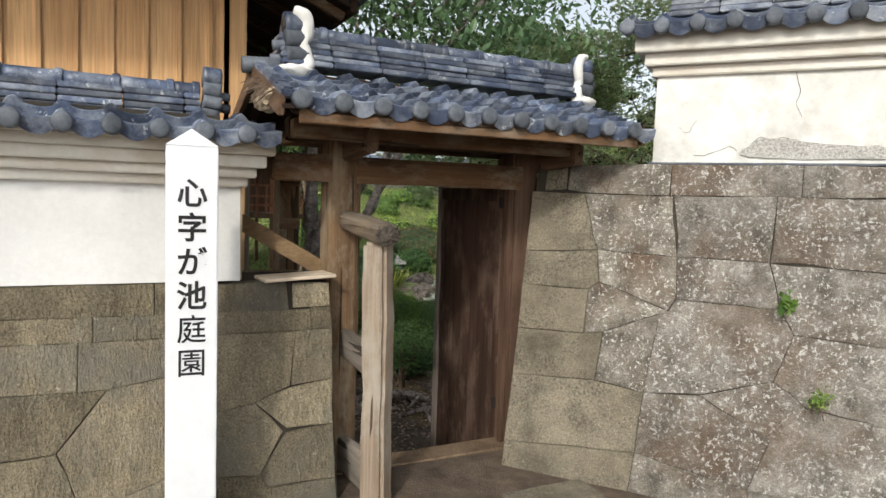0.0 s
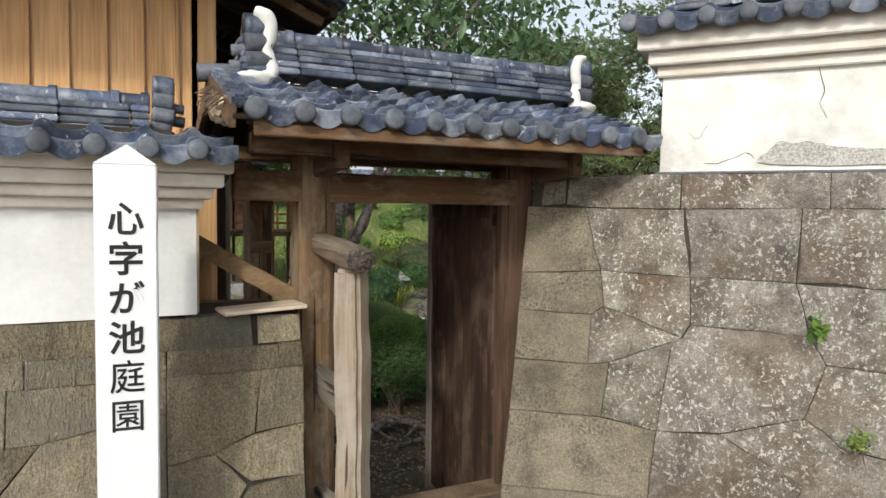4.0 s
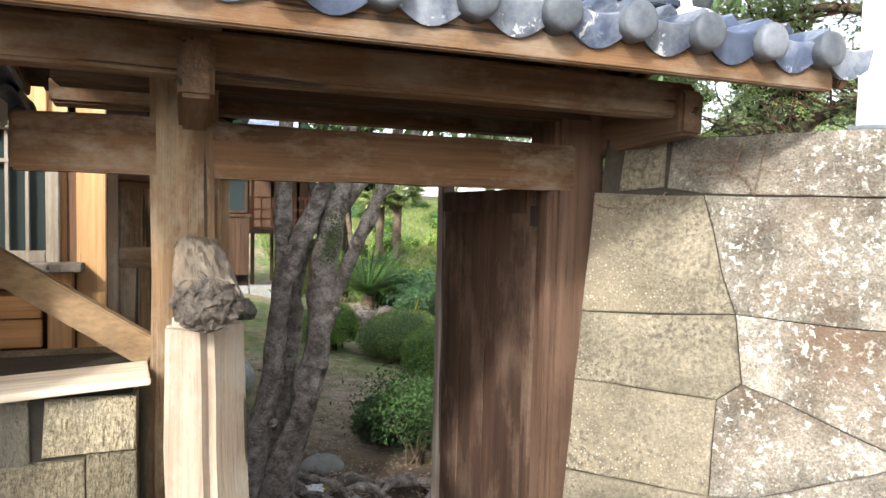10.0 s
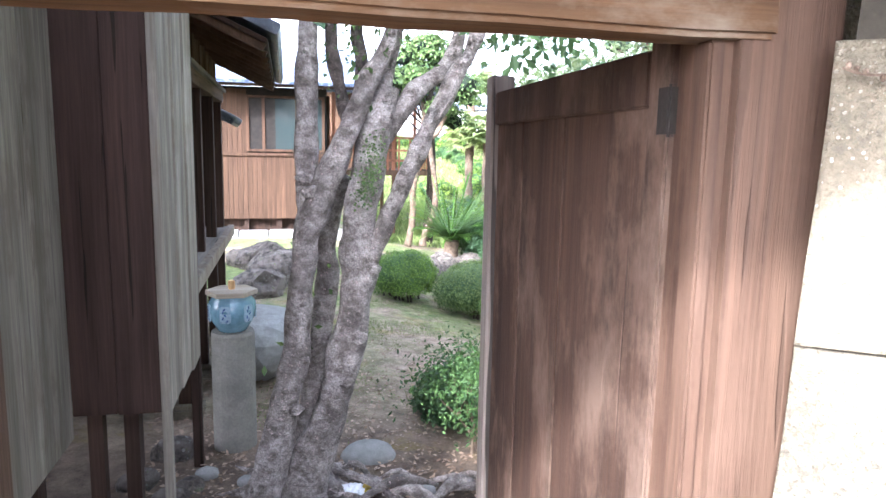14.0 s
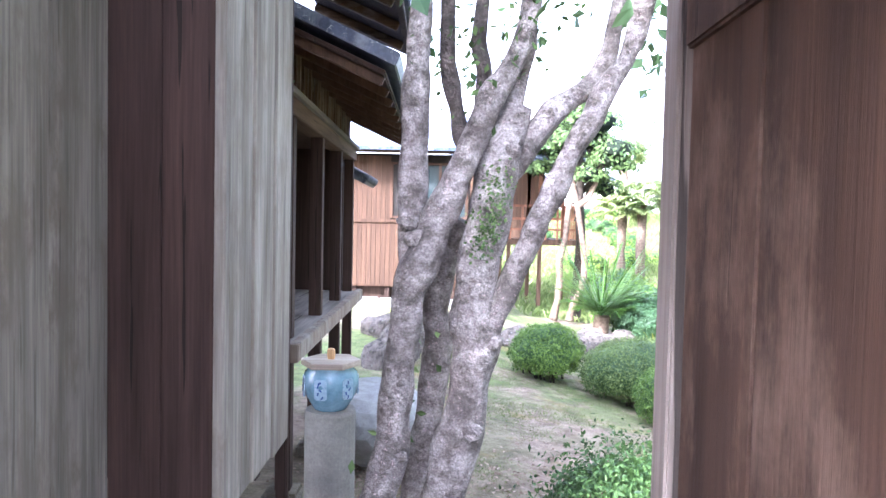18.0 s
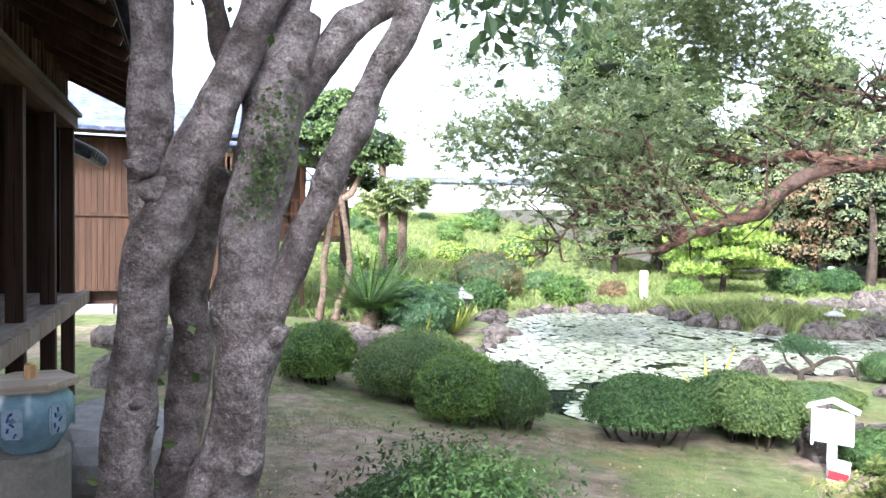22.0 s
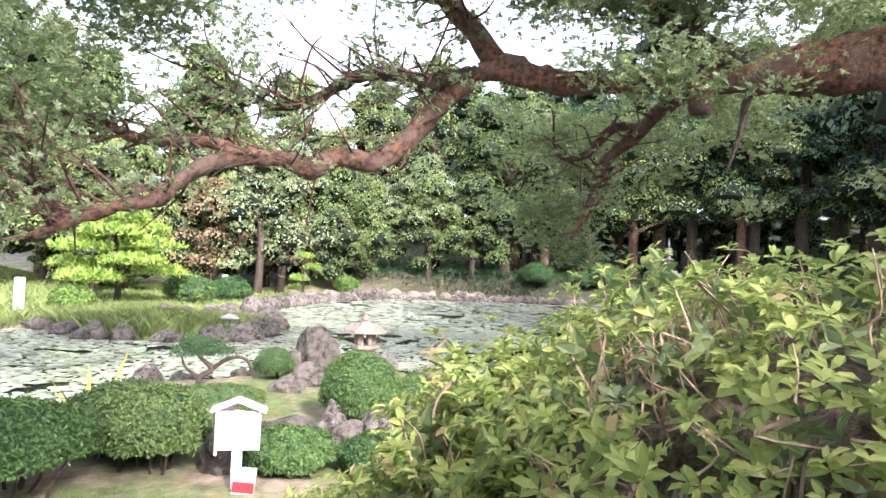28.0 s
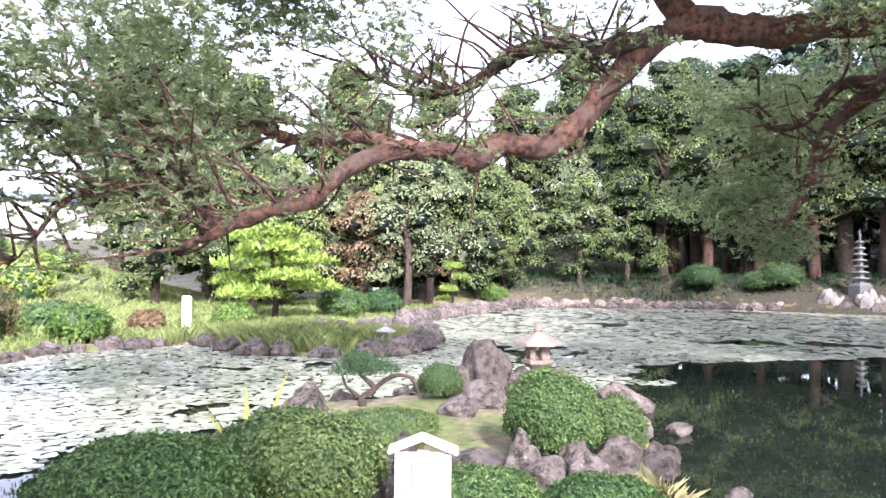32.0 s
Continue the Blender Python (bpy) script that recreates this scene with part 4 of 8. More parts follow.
def cornice(parent, place, a0, a1, steps):
    for z0, z1, out in steps:
        bm = bmesh.new()
        fr = [bm.verts.new(place(a, z, out if a < 99 else 0)) for a, z in ((a0 - out * 0.9, z0), (a1, z0), (a1, z1), (a0 - out * 0.9, z1))]
        bk = [bm.verts.new(place(a, z, -0.2)) for a, z in ((a0 - out * 0.9, z0), (a1, z0), (a1, z1), (a0 - out * 0.9, z1))]
        bm.faces.new(fr), bm.faces.new(bk)
        for k in range(4):
            bm.faces.new((fr[k], fr[(k + 1) % 4], bk[(k + 1) % 4], bk[k]))
        bmesh.ops.bevel(bm, geom=list(bm.edges), offset=0.006, segments=2, affect="EDGES")
        part("cornice", bm, CORNICE, parent, "stepped plaster moulding under the eaves")


def mirrored(x, z, out=0.0):
    return left_face(-x, z, out)


cornice(plaster_left, mirrored, -0.6, 4.5, ((1.575, 1.625, 0.035), (1.622, 1.675, 0.075), (1.672, 1.735, 0.12), (1.732, 1.8, 0.16)))
cornice(plaster_right, right_face, -0.62, 6.0, ((2.3, 2.36, 0.03), (2.357, 2.43, 0.075), (2.427, 2.53, 0.13)))
part("end_face", boxed(0.6, 0.612, 3.5, 3.79, 1.108, 1.6, bevel=0.002), TAN, plaster_left, "bare tan clay end of the white wall")
for k, (x0, x1, y0, y1, z0, z1) in enumerate(((0.6, 0.74, 3.46, 3.62, 1.7, 1.83),)):
    part("corbel", rough_up(boxed(x0, x1, y0, y1, z0, z1, bevel=0.01), 0.008, 9), ROTTEN, plaster_left, "dark rotten timber end under the eave")
# flaked render on the right plaster wall
for poly in ([(-0.153, 1.853), (-0.136, 1.877), (-0.106, 1.89), (-0.077, 1.928), (-0.048, 1.943), (0.005, 1.936), (0.065, 1.937), (0.18, 1.918), (0.33, 1.9), (0.5, 1.9), (0.62, 1.86), (0.6, 1.829), (0.2, 1.825), (-0.014, 1.831), (-0.118, 1.84)],):
    bm = bmesh.new()
    edge = []
    for k, (q, z) in enumerate(poly):
        q2, z2 = poly[(k + 1) % len(poly)]
        for s in (0.0, 0.25, 0.5, 0.75):
            edge.append((q + (q2 - q) * s + random.uniform(-0.004, 0.004), z + (z2 - z) * s + random.uniform(-0.004, 0.004)))
    bm.faces.new([bm.verts.new(right_face(q, z, 0.01)) for q, z in edge])
    made = bmesh.ops.extrude_face_region(bm, geom=list(bm.faces))["geom"]
    for v in made:
        if isinstance(v, bmesh.types.BMVert):
            v.co += WALL_M * -0.03
    bmesh.ops.triangulate(bm, faces=[f for f in bm.faces if len(f.verts) > 4])
    part("flaked_patch", bm, RENDER_COAT, plaster_right, "bare grey render where the plaster fell")
for line in ([(-0.482, 2.01), (-0.45, 1.974), (-0.42, 1.986), (-0.406, 2.026), (-0.379, 2.044)], [(-0.403, 1.847), (-0.338, 1.847), (-0.26, 1.872), (-0.21, 1.9), (-0.183, 1.889), (-0.153, 1.858)],
             [(-0.153, 1.858), (-0.136, 1.88), (-0.106, 1.893), (-0.077, 1.931), (-0.048, 1.946), (0.005, 1.939), (0.065, 1.94), (0.18, 1.921)], [(0.1, 2.3), (0.13, 2.2), (0.11, 2.12), (0.16, 2.02)], [(0.7, 2.28), (0.66, 2.16), (0.72, 2.05), (0.69, 1.95)]):
    pts = []
    for (q, z), (q2, z2) in zip(line, line[1:]):
        for s in (0.0, 0.33, 0.66):
            pts.append(right_face(q + (q2 - q) * s + random.uniform(-0.003, 0.003), z + (z2 - z) * s + random.uniform(-0.003, 0.003), 0.004))
    part("crack", tube(pts, [random.uniform(0.0006, 0.0017) for p in pts], sides=5), MORTAR, plaster_right, "dark crack in the plaster")
# a dried creeper on the cap stones
creeper = thing("dried_creeper", wall_r(-1.1, 1.6, 0.03), "thin dried creeper clinging to the cap stones", "plant")
for line in ([(-1.3, 1.58), (-1.27, 1.57), (-1.21, 1.57), (-1.16, 1.58), (-1.12, 1.59), (-1.09, 1.62)], [(-0.85, 1.61), (-0.87, 1.65), (-0.9, 1.68), (-0.92, 1.71), (-1.03, 1.71)], [(-0.92, 1.65), (-0.91, 1.69), (-0.9, 1.73), (-0.89, 1.76)], [(-0.85, 1.63), (-0.84, 1.7), (-0.83, 1.75)], [(-0.89, 1.67), (-0.96, 1.68), (-1.02, 1.67)]):
    pts = [wall_r(q, z, 0.034) for q, z in line]
    part("stem", tube(pts, [0.0022] * len(pts), sides=4), TWIG, creeper)
    for p, p2 in zip(pts, pts[1:]):
        for s in (0.2, 0.5, 0.8):
            part("rootlet", lump(p.lerp(p2, s) + Vector((0, 0, random.uniform(-0.006, 0.006))), (0.004, 0.004, 0.005), int(s * 10), detail=1), TWIG, creeper)
# thin sheet flashing under the right plaster
bm = beam(right_face(-0.64, 1.797, 0.02), right_face(6.0, 1.797, 0.02), 0.05, 0.012, bevel=0.002)
part("flashing", bm, TILE_END, plaster_right, "grey strip at the plaster's foot")

# ---------- tiled roofs ----------
PITCH = 0.187


def tile_profile(k, n=10):
    """Height of a wave tile across its width, k from 0 to 1."""
    if k < 0.32:
        return 0.03 * math.sin(math.pi * k / 0.32) + 0.004
    u = (k - 0.32) / 0.68
    return -0.012 * math.sin(math.pi * u) + 0.004


def tile_mesh(length, name, disc=False):
    bm = bmesh.new()
    n, thick = 12, 0.02
    grid = []
    for j, (yy, dz) in enumerate(((0, 0.026), (0.006, 0.03), (length, 0.0))):
        grid.append([bm.verts.new((PITCH * 1.06 * k / n - PITCH * 0.03, yy, tile_profile(k / n) + dz)) for k in range(n + 1)])
    under = [bm.verts.new((PITCH * 1.06 * k / n - PITCH * 0.03, 0.004, tile_profile(k / n) - thick + 0.004)) for k in range(n + 1)]
    front = [[bm.verts.new(v.co) for v in row] for row in (under, grid[0])]
    for one, two in ((front[0], front[1]), (grid[0], grid[1]), (grid[1], grid[2])):
        for k in range(n):
            bm.faces.new((one[k], one[k + 1], two[k + 1], two[k]))
    back = [bm.verts.new((PITCH * 1.06 * k / n - PITCH * 0.03, length, tile_profile(k / n) - thick)) for k in range(n + 1)]
    for k in range(n):
        bm.faces.new((under[k], back[k], back[k + 1], under[k + 1]))
    for side in (0, n):
        bm.faces.new((under[side], grid[0][side], grid[1][side], grid[2][side], back[side]))
    if disc:
        lip = [bm.verts.new((PITCH * 1.06 * k / n - PITCH * 0.03, -0.006, tile_profile(k / n) - thick - 0.004 - 0.02 * math.sin(math.pi * max(0, (k / n - 0.32) / 0.68)))) for k in range(n + 1)]
        top = [bm.verts.new((v.co.x, -0.006, v.co.z)) for v in grid[0]]
        edge = [bm.verts.new(v.co) for v in top]
        foot = [bm.verts.new(v.co) for v in lip]
        inner = [bm.verts.new((v.co.x, 0.012, v.co.z)) for v in lip]
        for k in range(n):
            bm.faces.new((lip[k], lip[k + 1], top[k + 1], top[k]))
            bm.faces.new((edge[k], edge[k + 1], grid[0][k + 1], grid[0][k]))
            bm.faces.new((foot[k], inner[k], inner[k + 1], foot[k + 1]))
    bmesh.ops.recalc_face_normals(bm, faces=bm.faces)
    me = bpy.data.meshes.new(name)
    bm.to_mesh(me)
    bm.free()
    me.polygons.foreach_set("use_smooth", [True] * len(me.polygons))
    me.materials.append(TILE)
    return me


TILE_LEN = 0.172
TILE_ME, EAVE_ME = tile_mesh(TILE_LEN, "roof_tile"), tile_mesh(TILE_LEN, "eave_tile", True)
dbm = lathe([(0.043, -0.03), (0.043, 0.016), (0.041, 0.021), (0.034, 0.026), (0.02, 0.029), (0.006, 0.03)], (0, 0, 0), 20)
bmesh.ops.recalc_face_normals(dbm, faces=dbm.faces)
bmesh.ops.rotate(dbm, verts=dbm.verts, matrix=Matrix.Rotation(radians(90), 3, "X"))
DISC_ME = bpy.data.meshes.new("eave_disc")
dbm.to_mesh(DISC_ME)
dbm.free()
DISC_ME.materials.append(TILE_END)
DISC_ME.polygons.foreach_set("use_smooth", [True] * len(DISC_ME.polygons))


def put(me, name, parent, m):
    ob = new(name, me)
    ob.parent = parent
    ob.matrix_parent_inverse = Matrix.Identity(4)
    ob.matrix_basis = Matrix.Translation(-ROOT[parent.name]) @ m
    ROOT[ob.name] = ROOT[parent.name]
    return ob


def tiled_slope(parent, m, columns, rows, slope, step, eave=True):
    """Rows of wave tiles; m: the left end of the eave, its x along the eave and y up the slope's foot line."""
    for c in range(columns):
        for r in range(rows):
            jig = random.uniform(-0.003, 0.003)
            mm = m @ Matrix.Rotation(slope, 4, "X") @ Matrix.Translation((c * PITCH + jig, r * step, 0.0)) @ Matrix.Rotation(-radians(5), 4, "X") @ Matrix.Rotation(radians(random.uniform(-0.7, 0.7)), 4, "Y")
            put(EAVE_ME if r == 0 and eave else TILE_ME, "eave_tile" if r == 0 and eave else "roof_tile", parent, mm)
        if eave:
            put(DISC_ME, "eave_disc", parent, m @ Matrix.Translation((c * PITCH + PITCH * 0.16, -0.012, 0.008 + random.uniform(-0.002, 0.002))))


def ridge_stack(parent, a, b, z0, layers, width, side):
    """Flat ridge tiles in layers, then round caps with collars."""
    a, b = Vector(a), Vector(b)
    d = (b - a).normalized()
    length = (b - a).length
    turn = Matrix.Translation(a) @ d.to_track_quat("X", "Z").to_matrix().to_4x4()
    for n in range(layers):
        w = width * (1 - 0.13 * n)
        x = -0.02
        while x < length:
            ln = min(0.27, length - x)
            bm = boxed(x, x + ln - 0.004, -w / 2, w / 2, z0 + n * 0.034, z0 + n * 0.034 + 0.028, bevel=0.005)
            bm.transform(turn @ Matrix.Rotation(radians(random.uniform(-0.4, 0.4)), 4, "X"))
            part("ridge_tile", bm, TILE, parent)
            x += ln
    top = z0 + layers * 0.034
    x = 0.0
    while x < length - 0.01:
        ln = min(0.24, length - x)
        bm = bmesh.new()
        tube([(x, 0, top + 0.012), (x + ln, 0, top + 0.012)], [0.042, 0.04], sides=14, bm=bm)
        tube([(x + ln - 0.035, 0, top + 0.012), (x + ln - 0.002, 0, top + 0.012)], [0.05, 0.05], sides=14, bm=bm)
        bm.transform(turn)
        part("ridge_cap", bm, TILE, parent, smooth=True)
        x += ln


def ridge_end(parent, at, along_x, tall, plaster=True):
    """A ridge's end: a round tile, its hollow a dark disc, over stacked solid rolls, packed with lime plaster behind.
    """
    at = Vector(at)
    s = tall / 0.3
    ring = tube([at + Vector((along_x * 0.06 * s, -0.01, 0.23 * s)), at + Vector((-along_x * 0.05 * s, -0.01, 0.235 * s))], [0.064 * s, 0.066 * s], sides=20)
    part("end_tile", ring, TILE, parent, "dark round ridge-end tile", smooth=True)
    # the tile is solid: a dark disc paints the shade of its hollow
    mouth = tube([at + Vector((along_x * 0.058 * s, -0.01, 0.23 * s)), at + Vector((along_x * 0.064 * s, -0.01, 0.23 * s))], [0.042 * s, 0.042 * s], sides=18)
    part("tile_mouth", mouth, MORTAR, parent, "dark disc for the shaded hollow of the end tile", smooth=True)
    for dx, dy, dz, r in ((0.03, -0.045, 0.15, 0.047), (0.085, -0.01, 0.12, 0.026), (0.03, -0.055, 0.07, 0.042), (0.09, 0.02, 0.05, 0.03), (0.04, 0.05, 0.1, 0.045), (0.02, 0.0, 0.02, 0.06)):
        bm = tube([at + Vector((along_x * (dx + 0.03) * s, dy * s, dz * s)), at + Vector((along_x * (dx - 0.08) * s, dy * s * 0.8, (dz + 0.012) * s))], [r * s, r * s * 1.02], sides=16)
        part("end_roll", bm, TILE_END, parent, "weathered grey round end tile", smooth=True)
    if plaster:
        line = [at + Vector((-along_x * dx * s, -0.055 * s, dz * s)) for dx, dz in ((-0.02, 0.3), (0.025, 0.285), (0.05, 0.24), (0.045, 0.18), (0.035, 0.13), (0.045, 0.08), (0.05, 0.02), (0.0, -0.01))]
        rope = tube(line, [0.02 * s, 0.035 * s, 0.036 * s, 0.034 * s, 0.03 * s, 0.036 * s, 0.042 * s, 0.03 * s], sides=16, wobble=0.4)
        part("plaster_fillet", rough_up(rope, 0.008, 18), PLASTER, parent, "white lime plaster packing", smooth=True)
        part("plaster_foot", rough_up(lump(at + Vector((along_x * 0.01 * s, -0.06 * s, -0.005 * s)), (0.085 * s, 0.06 * s, 0.035 * s), 9, detail=3, rough=0.3), 0.006, 20), PLASTER, parent, "spread lime plaster at the ridge's foot", smooth=True)


# ---------- the gate ----------
gate = thing("roofed_gate", (1.75, 3.6, 0), "small weathered wooden gate with a grey tiled roof", "gate")
SLOPE = math.atan2(0.21, 0.6)
part("post", beam((1.163, 3.645, -0.35), (1.165, 3.645, 2.02), 0.175, 0.17, bevel=0.016, cuts=10, wobble=0.008), OLD_Z, gate, "split weathered gate post")
part("post", beam((2.353, 3.665, -0.35), (2.353, 3.665, 2.02), 0.183, 0.18, bevel=0.016, cuts=10, wobble=0.007), RED_POST, gate, "reddish weathered gate post")
part("tie_beam", beam((0.777, 3.605, 1.693), (2.325, 3.605, 1.693), 0.085, 0.145, bevel=0.008, cuts=12, wobble=0.006), OLD_X, gate, "heavy weathered lintel through both posts")
part("jamb", beam((2.25, 3.6, -0.1), (2.25, 3.6, 1.62), 0.024, 0.04, bevel=0.004, cuts=8, wobble=0.003), RED_POST, gate)
part("jamb", beam((1.262, 3.63, -0.1), (1.262, 3.63, 1.62), 0.028, 0.05, bevel=0.005, cuts=8, wobble=0.004), OLD_Z, gate)
part("eave_beam", beam((0.8, 3.265, 1.868), (2.49, 3.265, 1.868), 0.085, 0.098, bevel=0.008, cuts=8, wobble=0.004), OLD_X, gate, "front eave beam")
part("back_beam", beam((0.8, 3.97, 1.87), (2.55, 3.97, 1.87), 0.1, 0.075, bevel=0.008), OLD_X, gate)
for x, w in ((1.185, 0.075), (2.46, 0.078)):
    arm = beam((x, 4.05, 1.83), (x, 3.195, 1.83), w, 0.125, bevel=0.01, cuts=6, wobble=0.004)
    for v in arm.verts:
        if v.co.z < 1.8 and v.co.y > 3.3:
            v.co.z -= 0.03 * min(1.0, (v.co.y - 3.3) / 0.3)
    part("bracket", arm, OLD_Y, gate, "bracket arm carrying the eave beam")
for x in (1.175, 2.353):
    part("strut", boxed(x - 0.05, x + 0.05, 3.58, 3.68, 2.0, 2.14, bevel=0.006), OLD_Z, gate)
part("wall_plate", beam((0.86, 3.63, 1.9), (2.72, 3.63, 1.9), 0.11, 0.12, bevel=0.008, cuts=8, wobble=0.004), SHADE_BEAM, gate, "dark upper beam over the posts")
part("ridge_beam", beam((0.75, 3.62, 2.14), (2.72, 3.62, 2.14), 0.09, 0.09), OLD_X, gate)
for k in range(12):
    x = 0.76 + k * 0.175
    for s in (-1, 1):
        part("rafter", beam((x, 3.62 + s * 0.02, 2.13), (x, 3.62 + s * 0.62, 1.925), 0.04, 0.045, bevel=0.003), SHADE_X, gate)
for s in (-1, 1):
    for k in range(4):
        x0, x1 = 0.68 + k * 0.515, 0.68 + (k + 1) * 0.515 - 0.005
        a = Vector(((x0 + x1) / 2, 3.62, 2.15))
        b = Vector(((x0 + x1) / 2, 3.62 + s * 0.655, 1.93))
        part("roof_board", beam(a, b, x1 - x0, 0.018, bevel=0.002), SHADE_X, gate)
    part("fascia", beam((0.76, 3.62 + s * 0.645, 1.9), (2.69, 3.62 + s * 0.645, 1.91), 0.03, 0.075, bevel=0.004), OLD_X, gate, "long fascia board under the tiles")
    for x in (0.68, 2.75):
        part("bargeboard", beam((x, 3.62, 2.16), (x, 3.62 + s * 0.65, 1.93), 0.03, 0.09, bevel=0.004), OLD_Y, gate)
tiled_slope(gate, Matrix.Translation((0.73, 2.945, 1.955)), 11, 5, SLOPE, 0.125)
tiled_slope(gate, Matrix.Translation((2.785, 4.295, 1.955)) @ Matrix.Rotation(math.pi, 4, "Z"), 11, 5, SLOPE, 0.125)
ridge_stack(gate, (0.82, 3.62, 0), (2.68, 3.62, 0), 2.215, 5, 0.26, 1)
ridge_end(gate, (0.88, 3.57, 2.19), -1, 0.3)
ridge_end(gate, (2.72, 3.57, 2.2), 1, 0.28)
part("verge_roll", tube([(0.62, 3.6, 2.2), (0.86, 3.6, 2.22)], [0.042, 0.042], sides=14), TILE_END, gate, smooth=True)
for k in range(5):
    a = Vector((0.705, 2.95 + k * 0.132, 1.985 + k * 0.0462))
    b = a + Vector((0, 0.15, 0.048))
    part("verge_tile", beam(a, b, 0.06, 0.05, bevel=0.012), TILE, gate, "grey edge tile along the verge")
# frayed roof clay and straw under the left verge
bm = bmesh.new()
for k in range(26):
    a = Vector((0.69, random.uniform(3.05, 3.5), 0))
    a.z = 1.955 + (a.y - 2.95) * 0.33 + random.uniform(-0.03, 0.02)
    tube([a, a + Vector((-0.05, random.uniform(-0.05, 0.05), -0.02)), a + Vector((-0.09, random.uniform(-0.09, 0.09), -0.05 + random.uniform(-0.03, 0.03)))], [0.005, 0.004, 0.002], sides=4, bm=bm)
tagged(part("straw", bm, TWIG, gate, "frayed straw and clay sticking out of the roof edge"), kind="stuff")
part("sill_stone", rough_up(boxed(1.1, 2.42, 3.46, 3.72, -0.3, 0.012, bevel=0.04), 0.012, 4), EARTHY, gate, "worn threshold stone")

part("clay", rough_up(lump((0.7, 3.3, 2.0), (0.05, 0.22, 0.06), 8, detail=3, rough=0.4, scale=2.5), 0.02, 14), TAN, gate, "crumbling clay bedding under the tiles")

# the support post in front
prop = thing("support_post", (1.2, 3.1, 0), "bleached squared support post braced to the gate", "post")
part("upright", beam((1.22, 3.1, -0.3), (1.2, 3.12, 1.33), 0.122, 0.13, bevel=0.018, cuts=12, wobble=0.012), POSTW, prop)
head = tube([(1.195 + 0.0006 * k, 3.62 - 0.0525 * k, 1.42 - 0.0042 * k) for k in range(13)], [0.058, 0.058, 0.057, 0.058, 0.059, 0.059, 0.058, 0.058, 0.059, 0.06, 0.06, 0.058, 0.054], sides=40)
for v in head.verts:
    c = Vector((1.2, v.co.y, 1.37 + (v.co.y - 2.99) * 0.08))
    d = v.co - c
    k = 1 / max(0.72, (abs(d.x) ** 3 + abs(d.z) ** 3) ** (1 / 3) / (d.length + 1e-6))
    v.co = c + Vector((d.x * k, 0, d.z * k * 0.9)) + Vector((0.006 * noise.noise(Vector((v.co.x * 60, v.co.y * 4, v.co.z * 60))), 0, 0.009 * noise.noise(Vector((v.co.x * 70 + 9, v.co.y * 5, v.co.z * 70)))))
cap = part("head_beam", head, DRIFT, prop, "worn beam end nailed over the post")
part("cracked_end", rough_up(lump((1.2, 2.992, 1.37), (0.058, 0.02, 0.05), 5, detail=4, rough=0.2, scale=4.0), 0.009, 75), END, cap, "dark rotten split end grain")
part("brace", beam((1.185, 3.6, 0.74), (1.205, 3.15, 0.7), 0.06, 0.15, bevel=0.01, cuts=4, wobble=0.005), GREY_Y, prop)
part("brace", beam((1.185, 3.6, 0.1), (1.21, 3.15, 0.12), 0.06, 0.2, bevel=0.01, cuts=4, wobble=0.005), GREY_Y, prop)

# the open door leaf
leaf = thing("gate_door", (2.3, 4.3, 0), "open reddish plank door leaf folded back inside the gate", "door")
LEAF_M = Matrix.Translation((2.272, 3.69, 0)) @ Matrix.Rotation(radians(-0.8), 4, "Z")


def leaf_box(name, x0, x1, y0, y1, z0, z1, mat, label="", bevel=0.004):
    bm = boxed(x0, x1, y0, y1, z0, z1, bevel=bevel)
    bm.transform(LEAF_M)
    return part(name, bm, mat, leaf, label)


for y0, y1 in ((0.06, 0.4), (0.403, 0.66), (0.663, 0.87)):
    leaf_box("plank", -0.014, 0.012, y0, y1, -0.35, 1.57, DOOR)
leaf_box("stile", -0.032, 0.03, 0.87, 0.93, -0.4, 1.675, GREY_DOOR, "silvered free edge stile")
leaf_box("stile", -0.022, 0.026, 0.0, 0.06, -0.3, 1.68, DOOR)
leaf_box("rail", -0.024, 0.03, 0.06, 0.87, 1.545, 1.63, DOOR, "top rail")
for z in (0.75, -0.3):
    leaf_box("rail", 0.012, 0.034, 0.06, 0.87, z, z + 0.085, DOOR)
for z in (0.2, 1.5):
    leaf_box("hinge", -0.024, 0.03, -0.004, 0.03, z, z + 0.075, SHADE_AND_BLACK, "black iron hinge", bevel=0.004)

# ---------- left wall roof ----------
wall_roof = thing("wall_roof", (-1.8, 3.6, 1.8), "grey tiled coping roof on the white wall", "roof", kind="structure")
tiled_slope(wall_roof, Matrix.Translation((-4.5 + 0.003, 3.24, 1.81)), 28, 2, math.atan2(0.13, 0.34), 0.15)
tiled_slope(wall_roof, Matrix.Translation((0.73, 4.06, 1.81)) @ Matrix.Rotation(math.pi, 4, "Z"), 28, 2, math.atan2(0.13, 0.34), 0.15)
ridge_stack(wall_roof, (-4.5, 3.65, 0), (0.42, 3.65, 0), 1.9, 4, 0.26, 1)
ridge_end(wall_roof, (0.47, 3.62, 1.93), 1, 0.24, plaster=False)
part("roof_bed", boxed(-4.5, 0.66, 3.3, 4.0, 1.78, 1.83), CORNICE, wall_roof)
part("roof_bed", boxed(-4.5, 0.5, 3.5, 3.8, 1.82, 1.92), MORTAR, wall_roof)
